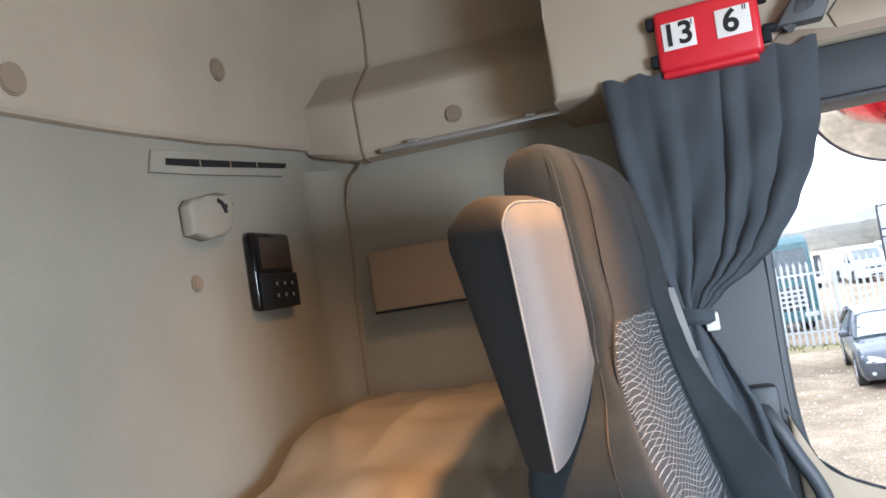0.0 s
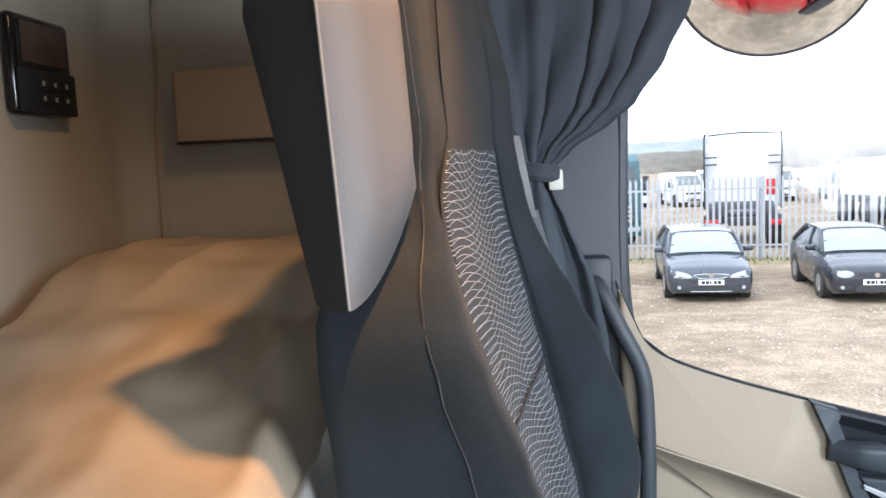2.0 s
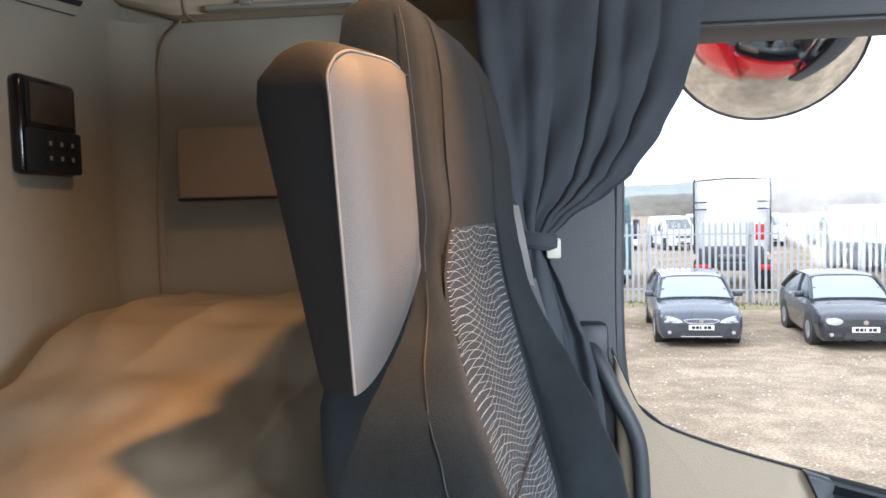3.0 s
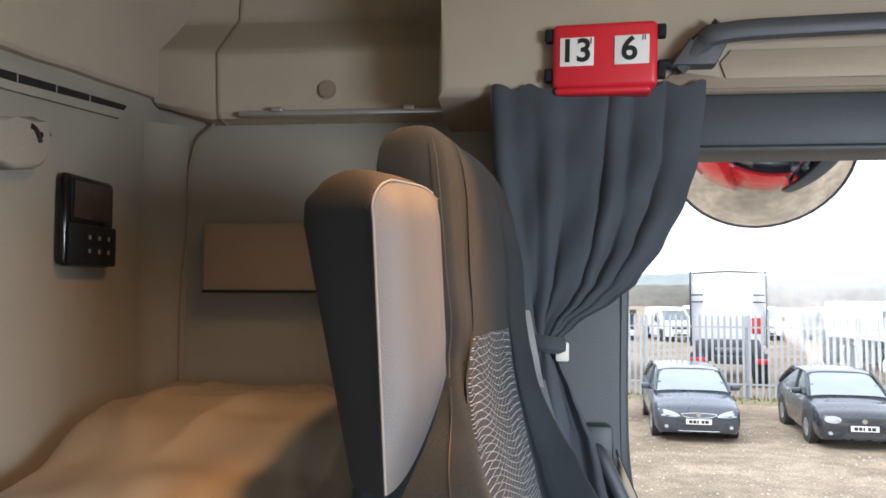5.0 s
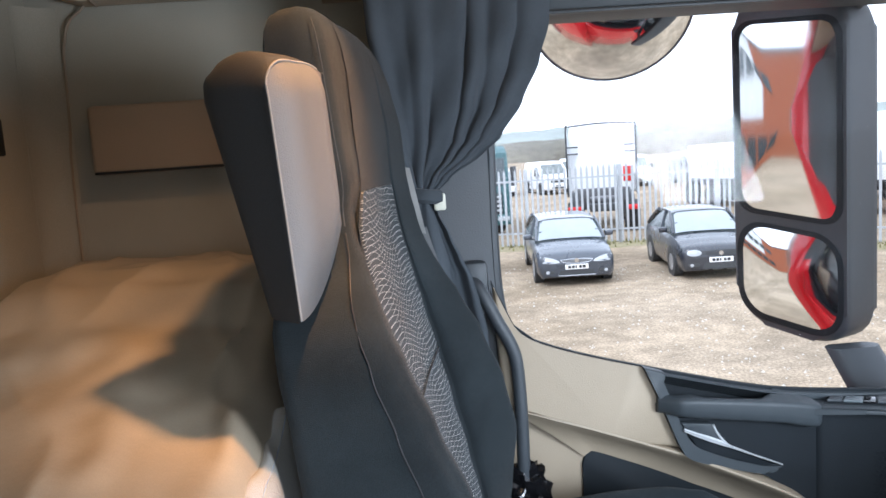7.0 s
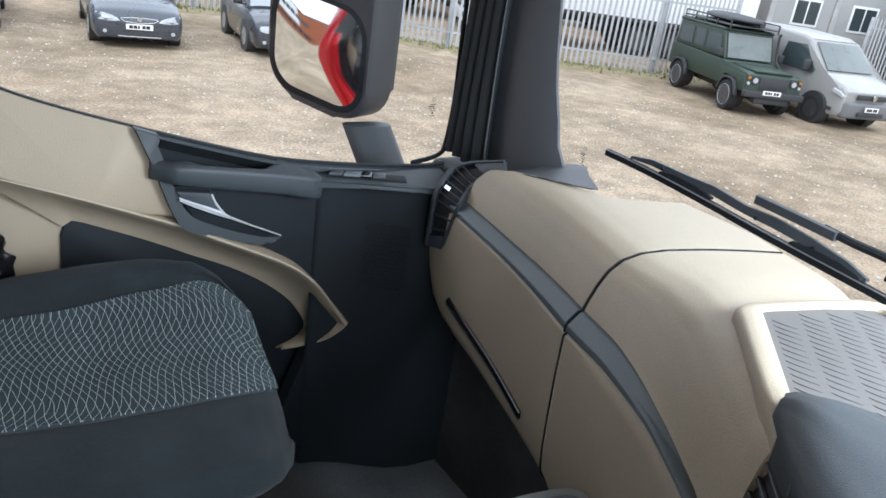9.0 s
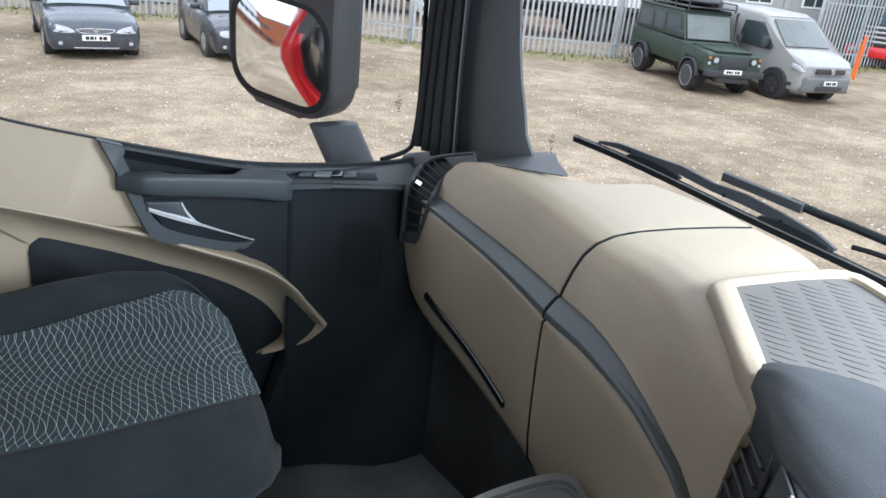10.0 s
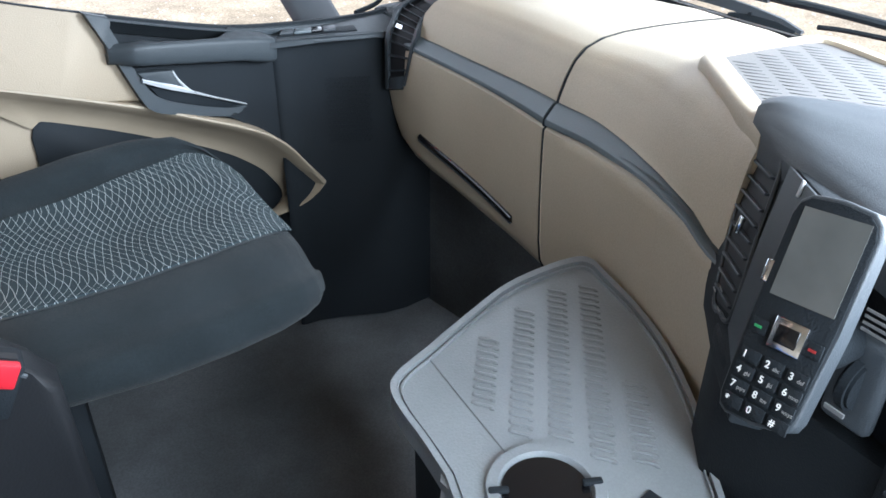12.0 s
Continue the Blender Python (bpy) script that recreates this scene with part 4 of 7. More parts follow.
# face towards the driver: thumb wheel, vents and knobs
FC = Matrix(((-0.22, -0.975, 0, 1.432), (-0.975, 0.22, 0, -0.262), (0, 0, 1, 2.50), (0, 0, 0, 1)))
well = part("wheel_recess", rbox((0.012, 0.0, -0.045), (0.058, 0.016, 0.045), 0.010, 3, m=FC), CHARCOAL, cen, "recess of the thumb wheel")
part("thumb_wheel", disc(FC @ Vector((0.035, 0.008, 0.0)), 0.026, 0.013, FC.to_3x3() @ Vector((1, 0, 0)), 28, bevel=0.003), BLACK, well, "black thumb wheel")
part("wheel_mark", rbox((0.026, 0.0305, -0.022), (0.044, 0.0325, -0.018), 0.0, m=FC), KEYMARK, well)
for k in range(4):
    part("wheel_scale", rbox((0.026, 0.0164, 0.052 + k * 0.006), (0.052 - k * 0.003, 0.0172, 0.0545 + k * 0.006), 0.0, m=FC), KEYMARK, well)
for z0 in (-0.05, -0.19):
    low = part("face_vent", rbox((0.075, -0.004, z0 - 0.06), (0.26, 0.010, z0 + 0.06), 0.012, 3, m=FC), BLACK, cen, "black face air vent")
    part("vent_mouth", rbox((0.085, 0.0102, z0 - 0.05), (0.25, 0.0112, z0 + 0.05), 0.0, m=FC), INK, low)
    for k in range(6):
        part("slat", rbox((0.086, 0.0113, z0 - 0.043 + k * 0.0165), (0.249, 0.017, z0 - 0.039 + k * 0.0165), 0.001, m=FC), CHARCOAL, low)
    part("vent_tab", rbox((0.15, 0.017, z0 - 0.008), (0.165, 0.026, z0 + 0.008), 0.003, m=FC), SATIN, low, "satin vent tab")

# handset in its dock
ph = empty("handset", "black keypad handset with grey screen in a dash dock", "handset")
BL, UX, UY = Vector((1.295, -0.233, 2.505)), Vector((-0.012, -0.064, 0.009)), Vector((0.078, 0.004, 0.157))
ux, uy = UX.normalized(), UY.normalized()
un = ux.cross(uy).normalized()
un = un if un.x < 0 else -un
uy = un.cross(ux) if un.cross(ux).z > 0 else ux.cross(un)
HS = Matrix(((ux.x, uy.x, un.x, BL.x), (ux.y, uy.y, un.y, BL.y), (ux.z, uy.z, un.z, BL.z), (0, 0, 0, 1)))
PW, PH = UX.length, UY.length
outline = [(-0.001, 0.014), (0.002, 0.005), (0.009, 0.001), (PW * 0.5, 0.003), (PW - 0.012, 0.008), (PW - 0.005, 0.012), (PW - 0.002, 0.020), (PW + 0.001, PH * 0.5), (PW + 0.002, PH - 0.016), (PW - 0.001, PH - 0.006), (PW - 0.009, PH + 0.001), (PW * 0.5, PH + 0.004), (0.009, PH + 0.002), (0.001, PH - 0.004), (-0.002, PH - 0.014), (-0.002, PH * 0.5)]
part("shell", prism(outline, -0.016, 0.0, "z", 0.003, 3, m=HS), CHARCOAL, ph, "worn grey handset shell")
part("front", prism([(0.5 * PW + (x - 0.5 * PW) * 0.93, 0.5 * PH + (y - 0.5 * PH) * 0.965) for x, y in outline], 0.0, 0.0016, "z", 0.001, m=HS), BLACK, ph)
SCREEN = material("grey_screen", (0.14, 0.145, 0.14), 0.12, 0.15, 14)
part("screen", rbox((0.008, 0.099, 0.0017), (PW - 0.006, PH - 0.008, 0.0022), 0.0, m=HS), SCREEN, ph, "grey blank screen")
nav = part("navigation_ring", rbox((PW * 0.33, PH * 0.355, 0.0017), (PW * 0.74, PH * 0.495, 0.005), 0.002, m=HS), CHROME, ph, "square chrome ring")
part("navigation_key", rbox((PW * 0.40, PH * 0.385, 0.0045), (PW * 0.67, PH * 0.465, 0.0062), 0.001, m=HS), GLOSS, nav)
LETTERS = {"2": "abc", "3": "def", "4": "ghi", "5": "jkl", "6": "mno", "7": "pqrs", "8": "tuv", "9": "wxyz"}
GREEN = material("green_mark", (0.05, 0.35, 0.12), 0.5)
REDM = material("red_mark", (0.35, 0.03, 0.03), 0.5)
for r, row in enumerate(("123", "456", "789", "*0#")):
    for c, ch in enumerate(row):
        kx, ky = PW * (0.20 + 0.30 * c), PH * (0.285 - 0.070 * r)
        key = part("key", rbox((kx - 0.0085, ky - 0.0050, 0.0017), (kx + 0.0085, ky + 0.0050, 0.0034), 0.0014, m=HS), BLACK, ph)
        writing("key_numeral", ch, 0.0075, WHITE, HS @ pose(kx - 0.004, ky, 0.0036), key, 0.0001)
        if ch in LETTERS:
            writing("key_letters", LETTERS[ch], 0.0042, STRAP, HS @ pose(kx + 0.0038, ky - 0.001, 0.0036), key, 0.0001)
for c, mm in ((0.16, GREEN), (0.84, REDM)):
    key = part("call_key", rbox((PW * c - 0.007, PH * 0.385, 0.0017), (PW * c + 0.007, PH * 0.45, 0.0034), 0.0015, m=HS), BLACK, ph)
    part("call_mark", rbox((PW * c - 0.003, PH * 0.41, 0.0035), (PW * c + 0.003, PH * 0.422, 0.0039), 0.0, m=HS), mm, key)
part("cradle", tube([HS @ Vector((PW * 0.5, PH * 0.45, -0.012)), HS @ Vector((PW * 0.5, PH * 0.4, -0.05)), Vector((1.425, -0.275, 2.53))], 0.018, 10), BLACK, ph, "black dock arm")
part("cradle_clip", rbox((-0.004, PH * 0.60, -0.018), (0.002, PH * 0.70, 0.002), 0.001, m=HS), CHROME, ph)

# fold-out table with cup holder
tab = empty("console_table", "dark grey moulded console table with cup holder", "console table")
TZ = 2.28
edge = [(1.233, 0.006), (1.249, 0.063), (1.262, 0.119), (1.277, 0.156), (1.302, 0.174), (1.362, 0.187), (1.479, 0.212), (1.556, 0.224), (1.634, 0.219), (1.692, 0.205), (1.707, 0.184), (1.692, 0.146), (1.658, 0.065), (1.617, -0.008), (1.565, -0.077), (1.51, -0.137), (1.451, -0.19), (1.30, -0.32), (1.10, -0.30), (1.13, -0.16), (1.195, -0.065)]
edge = [(p.x, p.y) for p in smooth_line([(x, y, 0) for x, y in edge + edge[:1]], 4)][:-1]
cx0, cy0 = 1.40, -0.02
grow = lambda k, dz=0.0: [(cx0 + (x - cx0) * k, cy0 + (y - cy0) * k) for x, y in edge]
part("slab", prism(edge, TZ - 0.03, TZ - 0.004, "z", 0.006, 3), TRAY_DARK, tab)


def ring_wall(a, b, z0, z1):
    n = len(a)
    return loft([[(p[0], p[1], z0) for p in a], [(p[0], p[1], z1) for p in a], [(p[0], p[1], z1) for p in b], [(p[0], p[1], z0) for p in b]], True, False)


part("rim", ring_wall(grow(1.0), grow(0.955), TZ - 0.010, TZ + 0.004), TRAY_DARK, tab, "raised rim")
part("inner_rim", ring_wall(grow(0.935), grow(0.925), TZ - 0.008, TZ + 0.001), TRAY_DARK, tab)
part("mat_border", tube([(1.356, 0.170, TZ - 0.0035), (1.333, 0.08, TZ - 0.0035), (1.311, -0.01, TZ - 0.0035)], 0.0022, 6), TRAY_DARK, tab, "raised dividing line")
for col in range(-2, 5):
    for row in range(-5, 30):
        c = Vector((1.550, 0.182, 0)) + Vector((0.0312, -0.0348, 0)) * col + Vector((-0.0108, -0.0096, 0)) * row
        a, b = c + Vector((-0.0050, 0.0135, 0)), c + Vector((0.0045, -0.0135, 0))
        if a.y > 0.190 - abs(a.x - 1.56) * 0.18 or b.y < -0.14 or b.x > 1.665 - max(0.0, 0.15 - b.y) * 0.62 - max(0.0, 0.02 - b.y) * 0.30 or a.x < 1.340 + (a.y - 0.08) * 0.27 or (c - Vector((1.302, -0.077, 0))).length < 0.080:
            continue
        part("rib", tube([(a.x + 0.003, a.y, TZ - 0.0040), (a.x, a.y - 0.005, TZ - 0.0032), (b.x, b.y + 0.005, TZ - 0.0032), (b.x - 0.003, b.y, TZ - 0.0040)], 0.0036, 8, flat=0.40), TRAY_DARK, tab)
cup = part("cup_ring", loft([[(1.302 + r * math.cos(a * math.pi / 16), -0.077 + r * math.sin(a * math.pi / 16), z) for a in range(32)] for r, z in ((0.066, TZ - 0.004), (0.064, TZ + 0.003), (0.052, TZ + 0.003), (0.049, TZ - 0.002), (0.046, TZ - 0.05))], True, False), TRAY_DARK, tab, "round cup holder")
# Black disc just below the rim stands for the shade in the hole.
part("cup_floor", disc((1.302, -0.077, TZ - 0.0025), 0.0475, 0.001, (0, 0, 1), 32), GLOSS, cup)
for a in (2.5, 5.7):
    part("cup_spring", rbox((-0.008, -0.004, 0), (0.014, 0.004, 0.006), 0.002, m=Matrix.Translation((1.302 + 0.048 * math.cos(a), -0.077 + 0.048 * math.sin(a), TZ)) @ pose(0, 0, 0, 0, 0, math.degrees(a))), BLACK, cup)
part("finger_slot", rbox((1.355, -0.17, TZ - 0.003), (1.385, -0.15, TZ - 0.001), 0.001), BLACK, tab)
part("pedestal", prism(grow(0.86), FLOOR + 0.001, TZ - 0.03, "z", 0.01), BLACK, tab)

# ---- passenger seat ----
seat = empty("passenger_seat", "black velour passenger seat with wave-stitched centre and folded armrest", "seat")
TURN = Matrix.Translation((0.82, 0.75, 0)) @ pose(0, 0, 0, 0, 0, -10) @ Matrix.Translation((-0.82, -0.75, 0))
#        z     near   far    near   middle far    rear   stitched panel from, to
BACK = [(2.30, 0.500, 1.020, 0.932, 0.915, 0.935, 0.760, 0.640, 0.900), (2.40, 0.476, 1.045, 0.935, 0.893, 0.952, 0.735, 0.612, 0.905), (2.50, 0.460, 1.055, 0.937, 0.872, 0.966, 0.706, 0.606, 0.908),
        (2.60, 0.455, 1.060, 0.921, 0.849, 0.946, 0.692, 0.603, 0.910), (2.70, 0.455, 1.060, 0.880, 0.826, 0.908, 0.684, 0.600, 0.912), (2.78, 0.458, 1.052, 0.846, 0.806, 0.868, 0.672, 0.600, 0.914),
        (2.83, 0.470, 1.045, 0.822, 0.794, 0.838, 0.666, 0.600, 0.914), (2.87, 0.505, 1.035, 0.801, 0.785, 0.818, 0.661, 0.602, 0.914), (2.91, 0.556, 1.025, 0.779, 0.776, 0.803, 0.658, 0.606, 0.913),
        (2.95, 0.582, 1.015, 0.764, 0.770, 0.796, 0.656, 0.615, 0.910), (2.98, 0.590, 1.010, 0.761, 0.769, 0.791, 0.655, 0.632, 0.900), (3.02, 0.594, 1.003, 0.764, 0.768, 0.787, 0.655, 0.665, 0.880),
        (3.10, 0.590, 0.996, 0.758, 0.766, 0.784, 0.650, 0.652, 0.884), (3.18, 0.589, 0.988, 0.752, 0.760, 0.770, 0.648, 0.665, 0.870), (3.215, 0.589, 0.975, 0.748, 0.755, 0.760, 0.649, 0.665, 0.860),
        (3.240, 0.591, 0.955, 0.743, 0.748, 0.748, 0.652, 0.665, 0.850), (3.256, 0.596, 0.930, 0.736, 0.740, 0.736, 0.659, 0.670, 0.840), (3.267, 0.606, 0.895, 0.725, 0.727, 0.720, 0.677, 0.690, 0.815), (3.272, 0.626, 0.850, 0.712, 0.713, 0.708, 0.690, 0.700, 0.790)]


def back_knots(z):
    """The outline of the backrest at a height, from the near rear corner over the front to the far side and back."""
    y0, y1, xn, xm, xf, xr, lo, hi = table(z, BACK)
    d = min(0.03, 0.25 * (xn - xr))
    w = min(0.03, 0.1 * (y1 - y0))
    return [(xr + d * 0.45, y0 + 0.006), (lerp(xr, xn, 0.5), y0), (xn - d, y0 + 0.002), (xn - d * 0.25, y0 + w * 0.45), (xn, y0 + w * 1.1), (lerp(xm, xn, 0.62), lerp(y0 + w, lo, 0.55)), (lerp(xm, xn, 0.12), lerp(y0 + w, lo, 0.92)),
            (xm, lo), (xm - 0.003, lerp(lo, hi, 0.5)), (xm, hi), (lerp(xm, xf, 0.30), hi + 0.018), (lerp(xm, xf, 0.86), lerp(hi, y1, 0.52)), (xf, lerp(hi, y1, 0.70)), (xf - d * 0.6, y1 - 0.010), (xf - d * 1.8, y1), (lerp(xr, xf, 0.35), y1 - 0.004),
            (xr + d * 0.35, y1 - 0.018), (xr, y1 - 0.06), (xr, lerp(y0, y1, 0.5)), (xr, y0 + 0.045)]


def back_ring(z):
    k = back_knots(z)
    line = smooth_line([(x, y, z) for x, y in k + k[:1]], 5)
    return [TURN @ p for p in line[:-1]]


def back_front(z, s, lift=0.0):
    """A point of the stitched panel, s from its near edge to its far edge."""
    k = back_knots(z)[7:10]
    x = lerp(lerp(k[0][0], k[1][0], s * 2), lerp(k[1][0], k[2][0], s * 2 - 1), 0.0 if s < 0.5 else 1.0)
    return TURN @ Vector((x + lift, lerp(k[0][1], k[2][1], s), z))


def back_side(z, k, lift=0.002):
    """A point on the near side of the backrest, k from its rear to its front edge."""
    y0, y1, xn, xm, xf, xr, lo, hi = table(z, BACK)
    return TURN @ Vector((lerp(xr, xn, k), y0 - lift + 0.002 * max(0.0, k - 0.6), z))


part("backrest", loft([back_ring(lerp(2.30, 3.20, i / 44)) for i in range(44)] + [back_ring(z) for z in (3.20, 3.21, 3.22, 3.23, 3.24, 3.248, 3.256, 3.262, 3.267, 3.270, 3.272)]), VELOUR, seat)
part("backrest_net", sheet(lambda u, v: back_front(lerp(2.34, 3.004, v), u, 0.0035), 14, 60, 0.003, uv=lambda u, v: (u * 0.28, v * 0.68)), NET, seat, "charcoal cloth with pale wavy stitching")
part("headrest_seam", tube([back_side(lerp(2.96, 3.25, k / 12), 0.93 - 0.03 * (k / 12)) for k in range(13)], 0.0008, 6), VINYL_DARK, seat)
part("headrest_fold", tube([back_side(3.172 + 0.01 * k / 6, lerp(0.90, 0.45, k / 6)) for k in range(7)], 0.0011, 6), VINYL_DARK, seat)
part("side_seam", tube([back_side(lerp(2.42, 2.95, k / 20), table(lerp(2.42, 2.95, k / 20), [(2.42, 0.74), (2.6, 0.75), (2.75, 0.75), (2.85, 0.79), (2.95, 0.93)])[0], 0.0004) for k in range(21)], 0.0009, 6), INK, seat)
part("cross_seam", tube([back_front(2.676 + 0.020 * k / 10, lerp(0.02, 0.98, k / 10), 0.0075) for k in range(11)], 0.0016, 6), VINYL_DARK, seat)

#        x      near   far    top    far roll  under
CUSH = [(0.84, 0.520, 1.010, 2.285, 0.020, 2.200), (0.95, 0.500, 1.040, 2.290, 0.040, 2.205), (1.05, 0.492, 1.050, 2.293, 0.056, 2.200), (1.15, 0.490, 1.055, 2.297, 0.064, 2.195), (1.25, 0.492, 1.055, 2.304, 0.060, 2.198),
        (1.33, 0.498, 1.045, 2.309, 0.044, 2.204), (1.372, 0.510, 1.030, 2.304, 0.024, 2.208), (1.402, 0.528, 1.010, 2.292, 0.010, 2.212), (1.423, 0.555, 0.985, 2.272, 0.0, 2.222), (1.434, 0.590, 0.950, 2.248, 0.0, 2.232)]


def cush_knots(x):
    y0, y1, zt, b, zu = table(x, CUSH)
    h = zt - zu
    far, = table(x, [(0.90, 0.900), (1.10, 0.925), (1.24, 0.965), (1.36, 1.005), (1.447, 0.94)])
    return [(y0 + 0.03, zu), (y0 + 0.004, zu + h * 0.22), (y0, zu + h * 0.45), (y0 + 0.012, zu + h * 0.72), (y0 + 0.045, zt - 0.018), (y0 + 0.09, zt - 0.004), (y0 + 0.140, zt), (lerp(y0 + 0.14, far, 0.5), zt - 0.004),
            (far, zt + 0.25 * b), (lerp(far, y1, 0.35), zt + 0.80 * b), (lerp(far, y1, 0.65), zt + b - 0.002), (lerp(far, y1, 0.9), zt + 0.62 * b - 0.010), (y1, zu + h * 0.6), (y1 - 0.006, zu + h * 0.25), (y1 - 0.03, zu), (lerp(y0, y1, 0.5), zu)]


def cush_line(x):
    k = cush_knots(x)
    return smooth_line([(x, y, z) for y, z in k + k[:1]], 5)[:-1]


stations = [lerp(0.84, 1.372, i / 24) for i in range(25)] + [1.382, 1.392, 1.402, 1.410, 1.417, 1.423, 1.428, 1.432, 1.434]
part("cushion", loft([[TURN @ p for p in cush_line(x)] for x in stations]), VELOUR, seat)


def net_cush(u, v):
    x = lerp(0.88, 1.424, v)
    line = cush_line(x)[30:41]
    k = u * (len(line) - 1)
    i = min(int(k), len(line) - 2)
    p = line[i].lerp(line[i + 1], k - i)
    return TURN @ (p + Vector((0.003 * max(0.0, v - 0.9) * 10, 0, 0.0035)))


part("cushion_net", sheet(net_cush, 30, 60, 0.003, uv=lambda u, v: (u * 0.33, v * 0.60)), NET_SEAT, seat, "charcoal cloth with pale wavy stitching")
part("cushion_seam", tube([TURN @ (cush_line(lerp(0.90, 1.418, k / 16))[30] + Vector((0, -0.001, 0.002))) for k in range(17)], 0.0016, 6), VINYL_DARK, seat)
part("seat_base", rbox((0.80, 0.62, FLOOR + 0.001), (1.04, 0.95, 2.15), 0.03), BLACK, seat)
part("seat_pan", rbox((0.82, 0.54, 2.15), (1.34, 0.98, 2.21), 0.02), BLACK, seat)
# folded armrest: its face is an outline by width and height, carried back into the depth
ARM_A, ARM_B = Vector((0.654, 0.470)), Vector((0.712, 0.585))
ARM_N = Vector((0.893, -0.450))


def arm_out(u):
    """Foot and head of the armrest at a share of its width."""
    return 2.852 + 0.112 * u ** 1.6, 3.145 + 0.037 * math.sqrt(max(0.0, 1 - (1 - min(1, u / 0.32)) ** 2)) - 0.010 * max(0, (u - 0.62) / 0.38) ** 2


def arm_point(u, z, back, grow=1.0, out=0.0):
    f = (3.17 - z) / 0.33
    q = ARM_A.lerp(ARM_B, 0.5 + (u - 0.5) * grow) + ARM_N * out
    deep = Vector((lerp(-0.100, -0.046, f), lerp(0.066, 0.046, f)))
    q = q + deep * back
    return Vector((q.x + (3.17 - z) * 0.055, q.y, z))


def arm_ring(back, grow):
    ring = []
    for k in range(17):
        u = k / 16
        ring.append((u, arm_out(u)[1]))
    for k in range(1, 6):
        ring.append((1.0, lerp(arm_out(1)[1], arm_out(1)[0], k / 6)))
    for k in range(16, -1, -1):
        ring.append((k / 16, arm_out(k / 16)[0]))
    for k in range(1, 8):
        ring.append((0.0, lerp(arm_out(0)[0], arm_out(0)[1], k / 8)))
    zc = 3.0
    swell = 0.016 * math.sin(min(1.0, back * 1.15) * math.pi) ** 0.7 if 0 < back < 0.87 else 0.0
    return [arm_point(0.5 + (u - 0.5) * grow, zc + (z - zc) * (1 - (1 - grow) * 0.45) + (swell if z > 3.1 else 0.0) * min(1.0, u / 0.2), back) for u, z in ring]


part("armrest", loft([arm_ring(b, g) for b, g in ((0.0, 0.975), (0.03, 0.99), (0.08, 0.998), (0.18, 1.0), (0.35, 1.0), (0.5, 1.0), (0.65, 0.995), (0.76, 0.99), (0.85, 0.975), (0.94, 0.94), (0.99, 0.88), (1.01, 0.78))]), ARM_CLOTH, seat, "dark folded armrest")


def arm_face(u, v):
    foot, head = arm_out(lerp(0.012, 0.988, u))
    z = lerp(foot + 0.003, head - 0.003, v)
    edge = min(u, 1 - u) * 2
    bulge = 0.001 + 0.021 * (1 - (1 - min(1.0, edge * 1.25)) ** 2.2) * math.sin(min(1.0, (0.06 + v * 3.0)) * math.pi / 2) * math.sin(min(1.0, (0.10 + (1 - v) * 6.0)) * math.pi / 2)
    return tuple(arm_point(lerp(0.012, 0.988, u), z, -0.02, 1.0, bulge))


part("armrest_face", sheet(arm_face, 22, 36, 0.006), VINYL, seat, "grey vinyl armrest face")
pipe = [Vector(arm_face(0.0, k / 14)) for k in range(15)] + [Vector(arm_face(k / 12, 1.0)) for k in range(1, 12)]
part("armrest_piping", tube([p + Vector((-0.001, -0.002, 0.001)) for p in pipe], 0.0015, 8), THREAD, seat, "pale piping")
shell = [(0.70, 2.00), (0.72, 2.455), (0.740, 2.476), (0.885, 2.482), (0.908, 2.478), (0.960, 2.402), (1.006, 2.352), (1.030, 2.322), (1.034, 2.00)]
part("side_shell", prism(shell, 0.405, 0.462, "y", 0.012, 3, m=TURN), SHELL, seat, "black plastic seat side shell")
part("shell_edge", tube([TURN @ Vector((x, 0.404, z)) for x, z in ((0.74, 2.474), (0.885, 2.480), (0.910, 2.474), (0.958, 2.398), (1.0, 2.352))], 0.0035, 8), CHARCOAL, seat, "lighter charcoal shell edge")
BK = TURN @ Matrix.Translation((0.972, 0.413, 2.370)) @ pose(0, 0, 0, 0, 28, 0)
bk = part("buckle", rbox((-0.030, -0.013, -0.06), (0.030, 0.030, 0.012), 0.005, m=BK), BLACK, seat, "black belt buckle")
part("buckle_button", rbox((-0.024, -0.0165, -0.017), (0.024, -0.004, 0.0145), 0.003, m=BK), RED, bk, "red buckle button")
part("buckle_slot", rbox((-0.012, 0.000, 0.0125), (0.022, 0.012, 0.0138), 0.0, m=BK), INK, bk)

anchor = empty("belt_anchor", "crumpled dark plastic bag round the belt anchor", "belt anchor")


def crumple(u, v):
    a, t = u * 2 * math.pi, v * math.pi
    d = Vector((math.sin(t) * math.cos(a) * 0.05, math.sin(t) * math.sin(a) * 0.035, math.cos(t) * 0.075))
    k = 1 + 0.5 * noise.noise(d * 45) + 0.25 * noise.noise(d * 110)
    return Vector((1.035, 1.085, 2.31)) + d * k


part("bag", sheet(crumple, 26, 18), GLOSS, anchor)

